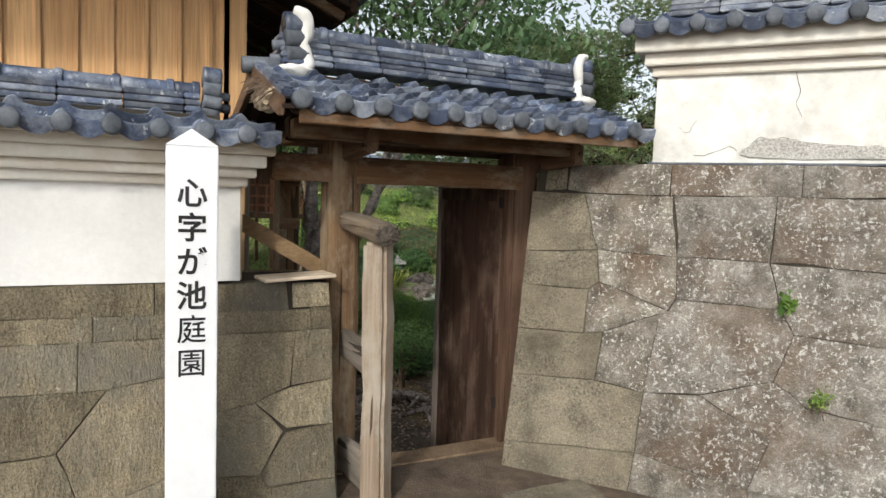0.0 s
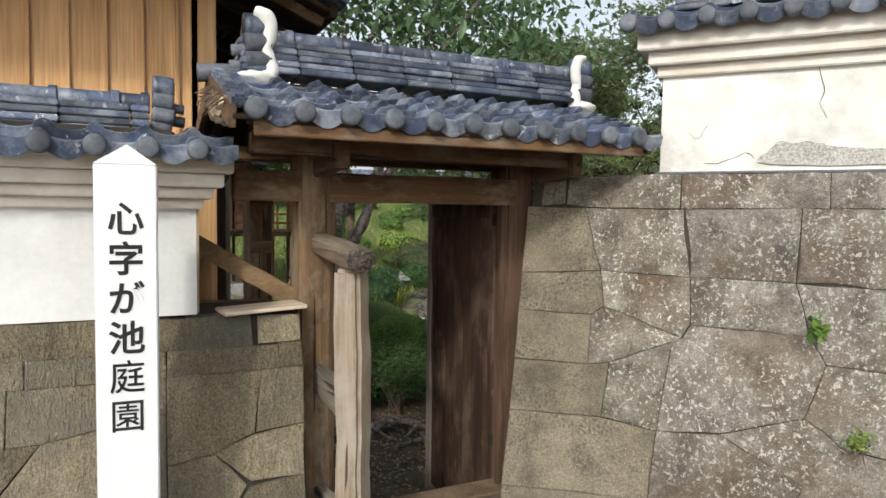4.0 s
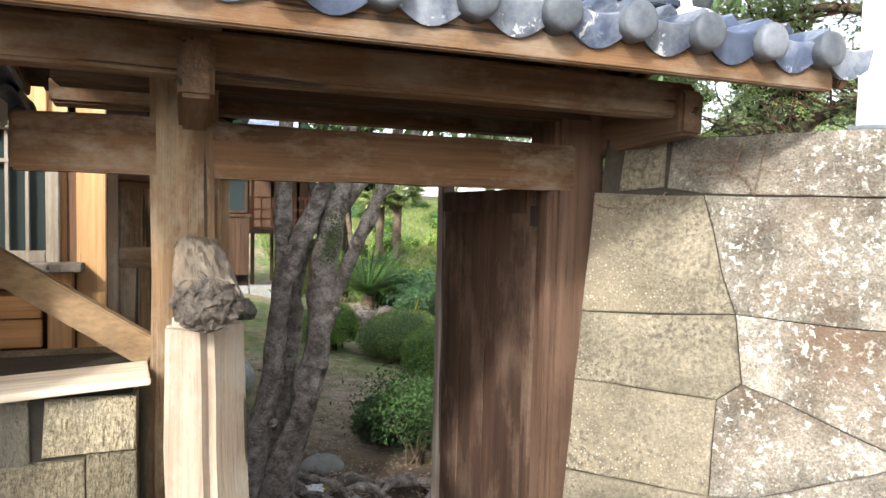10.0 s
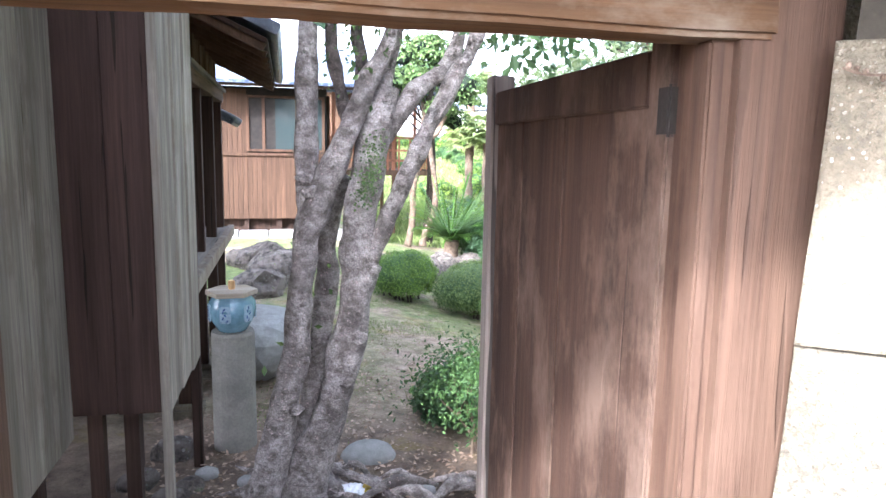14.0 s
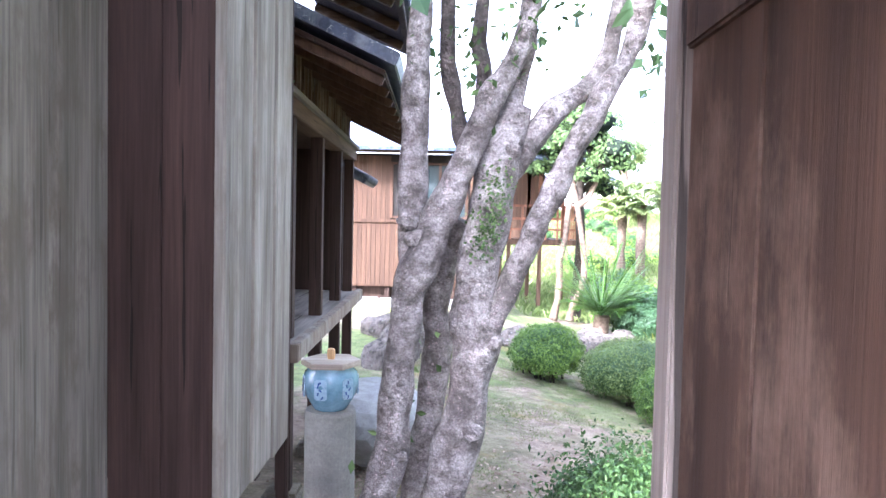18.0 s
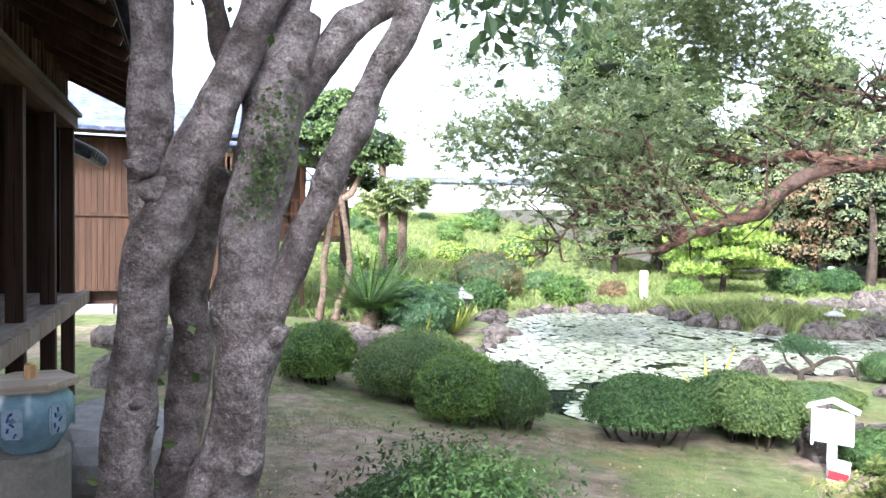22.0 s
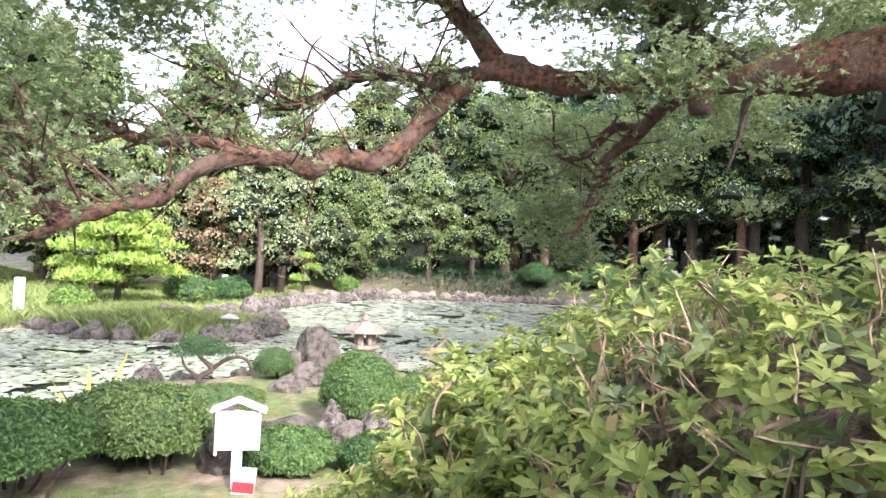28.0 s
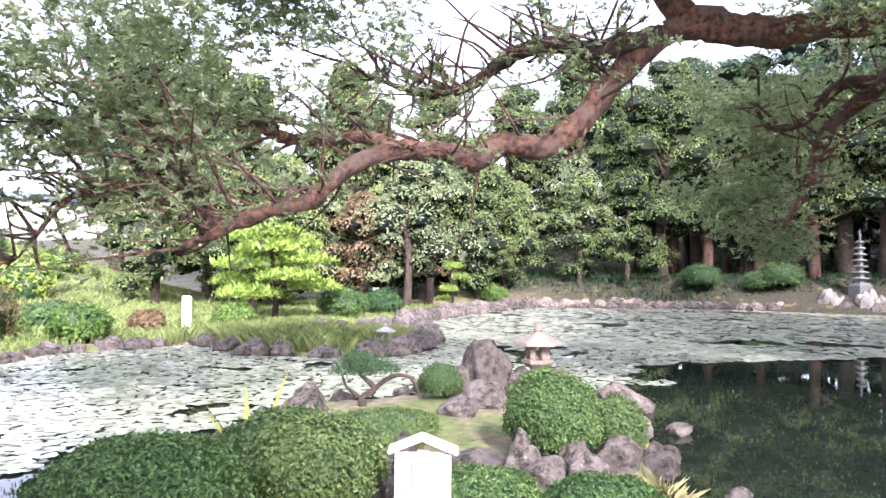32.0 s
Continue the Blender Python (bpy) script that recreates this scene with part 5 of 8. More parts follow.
# ---------- right wall roof ----------
roof_r = thing("coping_roof", right_face(2.5, 2.55), "grey tiled coping roof on the cracked wall", "roof", kind="structure")
RM = Matrix.Translation(right_face(-0.8, 2.54, 0.2)) @ Matrix(((0.616, 0.788, 0, 0), (-0.788, 0.616, 0, 0), (0, 0, 1, 0), (0, 0, 0, 1)))
tiled_slope(roof_r, RM, 36, 2, math.atan2(0.13, 0.34), 0.15)
RB = Matrix.Translation(right_face(5.93, 2.54, -0.55)) @ Matrix(((-0.616, -0.788, 0, 0), (0.788, -0.616, 0, 0), (0, 0, 1, 0), (0, 0, 0, 1)))
tiled_slope(roof_r, RB, 36, 2, math.atan2(0.13, 0.34), 0.15)
ridge_stack(roof_r, right_face(-0.55, 0, -0.2), right_face(5.9, 0, -0.2), 2.64, 7, 0.28, 1)
part("end_roll", tube([right_face(-0.62, 2.66, -0.17), right_face(-0.5, 2.66, -0.17)], [0.06, 0.06], sides=16), TILE_END, roof_r, smooth=True)

# ---------- street side things ----------
stake = thing("name_stake", (0.315, 2.99, 0), "white painted square stake with black brush lettering", "sign")
SM = Matrix.Translation((0.315, 2.99, 0)) @ Matrix.Rotation(radians(-4), 4, "Z")
bm = boxed(-0.1, 0.1, -0.1, 0.1, -0.3, 1.73, bevel=0.004)
bm.transform(SM)
part("shaft", bm, PAINT, stake)
bm = bmesh.new()
bmesh.ops.create_cone(bm, cap_ends=True, segments=4, radius1=0.1414, radius2=0.001, depth=0.075)
bm.transform(SM @ Matrix.Translation((0, 0, 1.7675)) @ Matrix.Rotation(radians(45), 4, "Z"))
part("pointed_top", bm, PAINT, stake)


def lettering(name, body, size, m, material, parent, label="", deep=0.0015):
    """Raised paint lettering in the built-in font, as a mesh."""
    cu = bpy.data.curves.new(name, "FONT")
    cu.body, cu.size, cu.align_x, cu.align_y, cu.extrude = body, size, "CENTER", "CENTER", deep
    cu.resolution_u, cu.offset = 3, 0.0007 if body in "園庭" else 0.0023
    tmp = bpy.data.objects.new(name, cu)
    scene.collection.objects.link(tmp)
    dg = bpy.context.evaluated_depsgraph_get()
    me = bpy.data.meshes.new_from_object(tmp.evaluated_get(dg))
    bpy.data.objects.remove(tmp)
    me.transform(Matrix.Translation(-ROOT[parent.name]) @ m)
    me.materials.clear()
    return finish(name, me, material, parent, label, ROOT[parent.name])


for k, ch in enumerate("心字が池庭園"):
    z = 1.532 - k * 0.139
    lettering("character", ch, 0.12, SM @ Matrix.Translation((0, -0.101, z)) @ Matrix.Rotation(radians(90), 4, "X") @ Matrix.Diagonal((0.98, 1.02, 1, 1)), INK, stake, "black brushed character")

# loose board and plank on the wall's end
board = whole("loose_board", beam((0.7, 3.5, 1.108), (1.08, 3.53, 1.125), 0.2, 0.018, bevel=0.003), PALE_X, (0.9, 3.5, 1.09), "pale loose board lying on the stone base", "board")
plank = whole("slanting_plank", beam((0.6, 3.87, 1.425), (1.085, 3.7, 1.135), 0.03, 0.088, bevel=0.004), PLANK_X, (0.86, 3.8, 1.1), "brown plank slanting down to the gate post", "plank")
slab = whole("cut_stone", boxed(0.6, 1.05, 3.5, 4.1, 0.6, 1.088, bevel=0.015), STONE_L, (0.8, 3.8, 0.6), "brown stone behind the wall's end", "stone", kind="structure")
for k, (q, z, r) in enumerate(((0.12, 1.06, 0.07), (0.3, 0.62, 0.06))):
    at = wall_r(q, z, 0.03)
    fern = thing("wall_weed", at, "small green weed rooted in a stone joint", "plant", group="wall weeds")
    d = np.tile(np.array([-0.788, -0.616, 0.3]), (26 if k == 0 else 90, 1))
    v, f = leaf_arrays(np.array(at) + rng.normal(0, 0.025, (len(d), 3)) + d * 0.02, d, 0.05 if k == 0 else 0.022, 0.03 if k == 0 else 0.014)
    arrays("leaves", v, f, LEAF_BRIGHT, fern)
    bm = bmesh.new()
    for j in range(30 if k else 5):
        tip = Vector((random.uniform(-0.06, 0.05), random.uniform(-0.05, 0.05), -random.uniform(0.02, 0.12)))
        tube([at, at + tip * 0.5 + WALL_M * 0.02, at + tip + WALL_M * 0.015], [0.0018, 0.0015, 0.001], sides=3, bm=bm)
    part("roots", bm, TWIG, fern)
bm = boxed(1.8, 2.3, 2.62, 2.85, -0.02, 0.06, bevel=0.012)
kerb = whole("step_stone", bm, STONE_Y, (1.87, 2.5, 0), "low pale step stone before the gate", "stone")

# ---------- house by the street ----------
house = thing("street_house", (-1.5, 5.5, 0), "timber house with fresh cedar board walls and dark eaves", "house")
part("wall", boxed(-5, 0.8, 4.93, 5.2, -0.6, 4.2), BROWN_Z, house)
for k in range(26):
    x1 = 0.83 - k * 0.2
    for z0, z1, y in ((1.9, 4.1, 4.86), (0.4, 1.9, 4.87)):
        if z1 < 2 and -0.4 < x1 - 0.1 < 0.72 and k < 3:
            continue
        part("board", boxed(x1 - 0.196, x1, y, y + 0.03, z0, z1, bevel=0.003), NEW_Z, house)
    part("batten", boxed(x1 - 0.21, x1 - 0.185, 4.835, 4.86, 1.9, 4.1, bevel=0.003), NEW_Z, house)
part("corner_post", boxed(0.71, 0.82, 4.86, 5.1, -0.5, 4.1, bevel=0.006), BROWN_Z, house)
part("corner_board", boxed(0.75, 0.86, 4.825, 4.86, 0.4, 4.1, bevel=0.004), NEW_Z, house)
for n, z in enumerate((0.95, 1.07, 1.19)):
    part("lap_board", boxed(-0.4, 0.62, 4.84, 4.87, z, z + 0.115, bevel=0.004), NEW_X, house)
win = part("window", boxed(0.36, 0.645, 4.88, 4.9, 1.34, 1.84), GLASS, house, "small window with a wooden frame")
for x0, x1, z0, z1 in ((0.3, 0.36, 1.3, 1.88), (0.64, 0.69, 1.28, 1.9), (0.36, 0.64, 1.3, 1.345), (0.36, 0.64, 1.83, 1.88)):
    part("window_frame", boxed(x0, x1, 4.82, 4.9, z0, z1, bevel=0.004), GREY_Z, win)
for x in (0.43, 0.5, 0.57):
    part("bar", boxed(x - 0.006, x + 0.006, 4.85, 4.865, 1.34, 1.84), GREY_Z, win)
part("bar", boxed(0.36, 0.64, 4.845, 4.86, 1.7, 1.715), GREY_Z, win)
part("window_sill", boxed(0.28, 0.78, 4.72, 4.88, 1.265, 1.3, bevel=0.004), GREY_Y, house, "grey weathered sill")
part("sill_post", boxed(0.66, 0.74, 4.76, 4.84, 0.9, 1.265, bevel=0.004), NEW_Z, house)
part("eave_soffit", beam((-1.9, 5.2, 3.62), (-1.9, 3.9, 3.2), 6.6, 0.03), OLD_Y, house)
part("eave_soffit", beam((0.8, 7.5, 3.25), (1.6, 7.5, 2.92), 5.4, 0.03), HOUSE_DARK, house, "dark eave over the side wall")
for k in range(9):
    part("rafter_end", beam((0.8, 4.95 + k * 0.6, 3.2), (1.58, 4.95 + k * 0.6, 2.87), 0.06, 0.07), OLD_X, house)
part("eave_edge", beam((1.62, 4.8, 2.93), (1.62, 10.2, 2.93), 0.05, 0.1), HOUSE_DARK, house)
part("roof", beam((-1.9, 7.5, 5.0), (1.7, 7.5, 2.98), 5.6, 0.07), TILE, house)
part("roof", beam((-1.9, 7.5, 5.0), (-5.5, 7.5, 2.98), 5.6, 0.07), TILE, house)
part("gable", boxed(-5, 0.8, 4.95, 5.1, 4.0, 4.2), NEW_Z, house)

# ---------- board wall and shutter box inside the gate ----------
screen = thing("board_wall", (0.69, 5.5, -0.6), "silvered board wall on short posts beside the gate passage", "wall")
for y0, y1 in ((5.205, 5.44), (5.443, 5.82), (5.823, 6.2)):
    x = 0.7 + random.uniform(-0.003, 0.003)
    part("board", boxed(x - 0.02, x, y0, y1, 0.06 + random.uniform(-0.008, 0.008), 2.75, bevel=0.003), GREY_Z, screen)
for z in (0.12, 1.35, 2.65):
    part("rail", beam((0.655, 5.21, z), (0.655, 6.2, z), 0.05, 0.07), GREY_Y, screen)
for yy in (5.22, 5.75):
    part("post", boxed(0.62, 0.69, yy, yy + 0.08, height(0.65, yy) - 0.1, 2.75, bevel=0.005), HOUSE_DARK, screen)
pocket = thing("shutter_box", (0.95, 6.7, -0.6), "weathered shutter box with a dark front board and silvered sides", "shutter box")
for x0, x1 in ((0.7, 0.898), (0.901, 1.098)):
    part("front_board", boxed(x0, x1, 6.2, 6.225, 0.172 + random.uniform(-0.004, 0.004), 2.75, bevel=0.003), DARK_Z, pocket, "dark red-brown board")
part("corner_post", boxed(1.1, 1.142, 6.185, 6.25, height(1.12, 6.2) - 0.15, 2.75, bevel=0.005), GREY_Z, pocket, "grey upright standing on the earth")
for k, (y0, y1) in enumerate(((6.253, 6.56), (6.563, 6.88), (6.883, 7.195))):
    x = 1.14 + 0.012 * k
    part("side_board", boxed(x - 0.022, x, y0, y1, 0.155 + random.uniform(-0.006, 0.006), 2.75, bevel=0.003), GREY_Z, pocket)
part("end_post", boxed(1.1, 1.16, 7.197, 7.25, height(1.12, 7.2) - 0.15, 2.75, bevel=0.005), HOUSE_DARK, pocket)
part("floor", boxed(0.7, 1.1, 6.23, 7.19, 0.17, 0.2), HOUSE_DARK, pocket)
part("top", boxed(0.62, 1.18, 6.2, 7.25, 2.75, 2.79), HOUSE_DARK, pocket)
for xx, yy in ((0.74, 6.27), (0.9, 6.3), (0.74, 7.1)):
    part("leg", boxed(xx, xx + 0.07, yy, yy + 0.07, height(xx, yy) - 0.1, 0.18), HOUSE_DARK, pocket)
for n, (x, y, a) in enumerate(((0.95, 7.4, 0.12), (0.8, 7.0, 0.1), (1.02, 6.75, 0.09), (0.6, 6.6, 0.12), (1.12, 6.9, 0.07), (0.9, 6.45, 0.08))):
    whole("footing_stone", lump(on_earth(x, y, a * 0.25), (a * 1.2, a, a * 0.8), 430 + n, rough=0.3), ROCK, on_earth(x, y), "dark rough stone under the shutter box", "stone", group="stones under the house")

side_p = thing("fence_panel", (1.0, 4.2, -0.4), "weathered framed board panel beside the gate post", "fence")
part("stile", boxed(0.925, 0.957, 4.19, 4.235, -0.45, 1.66, bevel=0.004), POSTW, side_p)
part("board", boxed(0.957, 1.02, 4.215, 4.23, -0.4, 1.62, bevel=0.003), OLD_Z, side_p)
part("board", boxed(1.022, 1.085, 4.215, 4.23, -0.4, 1.62, bevel=0.003), OLD_Z, side_p)
for z in (0.4, 0.98, 1.33, 1.6):
    part("rail", boxed(0.957, 1.085, 4.195, 4.215, z, z + 0.07, bevel=0.004), OLD_X, side_p)

# ---------- pot on a post ----------
pil = whole("cement_pillar", lathe([(0.145, -0.5), (0.145, 0.86), (0.138, 0.88)], (1.34, 7.5, -0.65)), CEMENT, (1.34, 7.5, -0.65), "plain grey cement pillar carrying a glazed pot", "pillar", smooth=False)
pot = thing("glazed_pot", (1.34, 7.5, 0.232), "pale blue glazed pot with dark brushwork under a wooden lid", "pot")
part("bowl", lathe([(0.09, 0.0), (0.1, 0.012), (0.145, 0.09), (0.158, 0.15), (0.15, 0.21), (0.13, 0.235), (0.138, 0.25), (0.12, 0.25)], (1.34, 7.5, 0.232), 32), GLAZE, pot, smooth=True)
for k in range(6):
    a = 2 * math.pi * k / 6 + 0.3
    at = Vector((1.34 + 0.152 * math.cos(a), 7.5 + 0.152 * math.sin(a), 0.232 + 0.135))
    turn = Matrix.Translation(at) @ Matrix.Rotation(a + math.pi / 2, 4, "Z")
    bm = boxed(-0.036, 0.036, -0.004, 0.006, -0.055, 0.06, bevel=0.008)
    bm.transform(turn)
    part("panel", bm, GLAZE_PALE, pot)
    for j in range(5):
        bm = boxed(-0.005, 0.005, -0.007, 0.008, -0.012, 0.012, bevel=0.003)
        bm.transform(turn @ Matrix.Translation((random.uniform(-0.02, 0.02), 0, -0.04 + j * 0.02)) @ Matrix.Rotation(random.uniform(-1, 1), 4, "Y"))
        part("brush_mark", bm, GLAZE_DARK, pot, "dark blue brush mark")
lid = part("lid", lathe([(0.17, 0.0), (0.172, 0.006), (0.172, 0.03), (0.168, 0.034)], (1.34, 7.5, 0.482), 6), PALE_X, pot, "six-sided pale wooden lid")
part("knob", lathe([(0.02, 0.0), (0.024, 0.02), (0.022, 0.055), (0.016, 0.06)], (1.34, 7.5, 0.516), 10), NEW_Z, lid, "turned wooden knob")

# ---------- veranda house ----------
ver = thing("veranda_house", (0.2, 9.6, -0.6), "old dark timber house with a raised veranda and deep eaves", "house")
part("back_wall", boxed(-2.2, -0.2, 7.75, 11.6, -0.4, 3.0), SHADE_AND_BLACK, ver)
part("side_wall", boxed(-2.2, 0.85, 7.75, 7.85, -0.3, 2.6), HOUSE_DARK, ver)
part("veranda_floor", boxed(-0.2, 1.02, 7.85, 11.25, 0.47, 0.52), GREY_Y, ver)
part("veranda_edge", boxed(1.02, 1.09, 7.8, 11.3, 0.42, 0.535, bevel=0.006), POSTW, ver, "pale squared edge beam")
for yy in (8.1, 9.2, 10.25, 11.15):
    part("column", boxed(0.88, 0.98, yy, yy + 0.1, height(0.9, yy) - 0.05, 2.08, bevel=0.006), HOUSE_DARK, ver)
    part("column_stone", boxed(0.8, 1.06, yy - 0.08, yy + 0.18, height(0.9, yy) - 0.15, height(0.9, yy) + 0.1, bevel=0.03), STONE_Y, ver)
part("lintel", boxed(0.86, 1.0, 7.8, 11.3, 1.98, 2.1, bevel=0.006), OLD_Y, ver)
part("lintel_rail", boxed(0.84, 1.03, 7.8, 11.35, 2.1, 2.14, bevel=0.004), GREY_Y, ver)
# ceiling and end wall are added to keep light out of the veranda room
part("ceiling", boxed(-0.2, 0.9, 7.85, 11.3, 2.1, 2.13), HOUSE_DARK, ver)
part("end_wall", boxed(-0.2, 0.86, 11.25, 11.35, 0.5, 2.6), HOUSE_DARK, ver)
part("upper_wall", boxed(0.86, 0.9, 7.8, 11.3, 2.14, 2.6), BROWN_Z, ver)
for k in range(26):
    part("lattice", boxed(0.9, 0.93, 7.85 + k * 0.135, 7.88 + k * 0.135, 2.14, 2.6), OLD_Z, ver)
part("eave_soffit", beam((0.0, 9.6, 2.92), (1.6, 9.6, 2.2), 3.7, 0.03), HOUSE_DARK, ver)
for k in range(10):
    part("rafter", beam((0.0, 7.85 + k * 0.39, 2.88), (1.58, 7.85 + k * 0.39, 2.165), 0.05, 0.06), BROWN_Z, ver)
part("roof", beam((-1.4, 9.6, 3.68), (1.68, 9.6, 2.27), 3.8, 0.08), TILE, ver)
part("roof", beam((-1.4, 9.6, 3.68), (-4.5, 9.6, 2.27), 3.8, 0.08), TILE, ver)
part("small_eave", beam((0.55, 11.9, 2.02), (1.1, 11.9, 1.76), 1.1, 0.07), TILE, ver, "small tiled lean-to eave")
for k in range(6):
    part("eave_roll", tube([(0.6, 11.42 + k * 0.19, 2.05), (1.13, 11.42 + k * 0.19, 1.79)], [0.045, 0.045], sides=10), TILE_END, ver, smooth=True)
ext = thing("fire_extinguisher", (0.25, 9.9, 0.52), "red fire extinguisher standing on the veranda", "extinguisher")
part("tank", lathe([(0.05, 0), (0.055, 0.02), (0.055, 0.28), (0.02, 0.33)], (0.25, 9.9, 0.52), 14), RED_TANK, ext, smooth=True)
part("valve", lathe([(0.015, 0.33), (0.02, 0.4), (0.03, 0.43)], (0.25, 9.9, 0.52), 8), SHADE_AND_BLACK, ext)
notice = whole("paper_notice", boxed(0.2, 0.3, 10.05, 10.06, 1.0, 1.13), PAINT, (0.25, 10.05, 1.0), "small white paper notice above the extinguisher", "notice")
part("hanger", boxed(0.17, 0.33, 10.06, 10.1, 0.52, 1.2), SHADE_AND_BLACK, notice)
slabst = whole("shoe_stone", lump((1.45, 9.1, -0.3), (0.42, 0.55, 0.34), 4, rough=0.12, flat=0.25), GRANITE, (1.45, 9.1, -0.6), "large flat-topped grey stepping stone", "stone")

# ---------- far wing ----------
wing = thing("garden_wing", (1.2, 18.6, -0.3), "brown board-clad wing with a wide window", "house")
part("wall", boxed(-1.5, 2.6, 18.1, 20.0, 0.0, 2.75), SHADE_AND_BLACK, wing)
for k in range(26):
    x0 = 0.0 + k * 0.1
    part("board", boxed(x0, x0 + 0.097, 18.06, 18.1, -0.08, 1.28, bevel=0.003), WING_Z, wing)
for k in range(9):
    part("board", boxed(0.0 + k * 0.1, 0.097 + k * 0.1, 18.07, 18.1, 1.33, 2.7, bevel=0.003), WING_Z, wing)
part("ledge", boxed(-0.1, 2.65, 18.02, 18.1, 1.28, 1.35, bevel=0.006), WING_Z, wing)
# open half: the room's darkness is a near-black panel
gwin = part("window", boxed(0.95, 1.5, 18.06, 18.08, 1.42, 2.5), SHADE_AND_BLACK, wing, "near-black panel for the unlit room behind the open sash")
part("pane", boxed(1.5, 2.5, 18.055, 18.075, 1.42, 2.5), GLASS, gwin, "closed glass sash")
for x in (0.92, 1.25, 1.95, 2.52):
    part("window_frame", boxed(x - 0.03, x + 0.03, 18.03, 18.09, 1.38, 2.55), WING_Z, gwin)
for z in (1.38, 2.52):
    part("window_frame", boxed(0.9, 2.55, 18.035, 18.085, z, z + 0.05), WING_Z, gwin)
part("eave_soffit", beam((1.0, 18.6, 2.95), (1.0, 17.4, 2.72), 4.6, 0.05), HOUSE_DARK, wing)
part("roof", beam((1.0, 19.5, 3.75), (1.0, 17.3, 2.78), 4.8, 0.07), TILE, wing, "grey tile roof")
# no boarding here: a dark sheet for the shade under the wing
part("base_boarding", boxed(0.0, 2.6, 18.3, 18.36, -0.9, 0.0), HOUSE_DARK, wing)
for k in range(4):
    bm = boxed(0.1 + k * 0.7, 0.2 + k * 0.7, 18.15, 18.3, -0.75, 0.0)
    part("footing", bm, HOUSE_DARK, wing)

kerb_line = thing("stone_kerb", (1.5, 17.75, -0.5), "low kerb of flat grey stone slabs before the wing", "kerb")
for k in range(5):
    part("slab", rough_up(boxed(0.1 + k * 0.62, 0.7 + k * 0.62, 17.62, 17.95, -0.62, -0.3 - 0.012 * (k % 2), bevel=0.015), 0.008, 6), GRANITE, kerb_line)

# ---------- railed pavilion ----------
pav = thing("railed_pavilion", (4.2, 21.6, -0.8), "small wooden pavilion on stilts with an orange-brown railing", "pavilion")
part("deck", boxed(2.8, 5.65, 20.9, 23.6, 0.78, 0.92), BROWN_Z, pav)
for x in (2.9, 3.7, 4.5, 5.5):
    for yy in (21.0, 23.3):
        part("stilt", boxed(x, x + 0.1, yy, yy + 0.1, -1.2, 0.8), BROWN_Z, pav)
        part("post", boxed(x, x + 0.09, yy, yy + 0.09, 0.9, 3.0), REDWOOD, pav)
for z in (1.15, 1.42, 1.75):
    part("rail", boxed(2.8, 5.65, 20.9, 20.96, z, z + 0.06), REDWOOD, pav)
    part("rail", boxed(5.59, 5.65, 20.9, 23.6, z, z + 0.06), REDWOOD, pav)
for k in range(10):
    part("baluster", boxed(2.85 + k * 0.3, 2.9 + k * 0.3, 20.91, 20.95, 0.9, 1.78), REDWOOD, pav)
    part("baluster", boxed(5.6, 5.64, 20.95 + k * 0.28, 21.0 + k * 0.28, 0.9, 1.78), REDWOOD, pav)
part("roof", beam((4.2, 22.3, 3.9), (4.2, 20.2, 2.9), 4.0, 0.08), TILE, pav)
part("roof", beam((4.2, 22.3, 3.9), (4.2, 24.4, 2.9), 4.0, 0.08), TILE, pav)
part("wall", boxed(2.8, 5.0, 23.3, 23.5, 0.9, 3.1), BROWN_Z, pav)

# ---------- castle wall on the hill ----------
castle = thing("hilltop_wall", (14, 47, 2.5), "long white plaster wall with a grey tiled top on the hill", "wall")
ca, cb = Vector((-6, 53, 0)), Vector((30, 42.2, 0))
part("wall", beam(ca + Vector((0, 0, 3.3)), cb + Vector((0, 0, 3.3)), 0.6, 1.6), PLASTER, castle)
part("roof", beam(ca + Vector((0, 0, 4.2)), cb + Vector((0, 0, 4.2)), 1.3, 0.1), TILE, castle)
part("ridge", beam(ca + Vector((0, 0, 4.38)), cb + Vector((0, 0, 4.38)), 0.5, 0.28), TILE, castle)
dd = (cb - ca).normalized()
for k in range(90):
    p = ca + dd * (k * 0.41)
    part("round_tile", tube([p + Vector((0.2, -0.66, 4.17)), p + Vector((0.05, 0.0, 4.35))], [0.09, 0.09], sides=6), TILE, castle)


# ---------- plants ----------


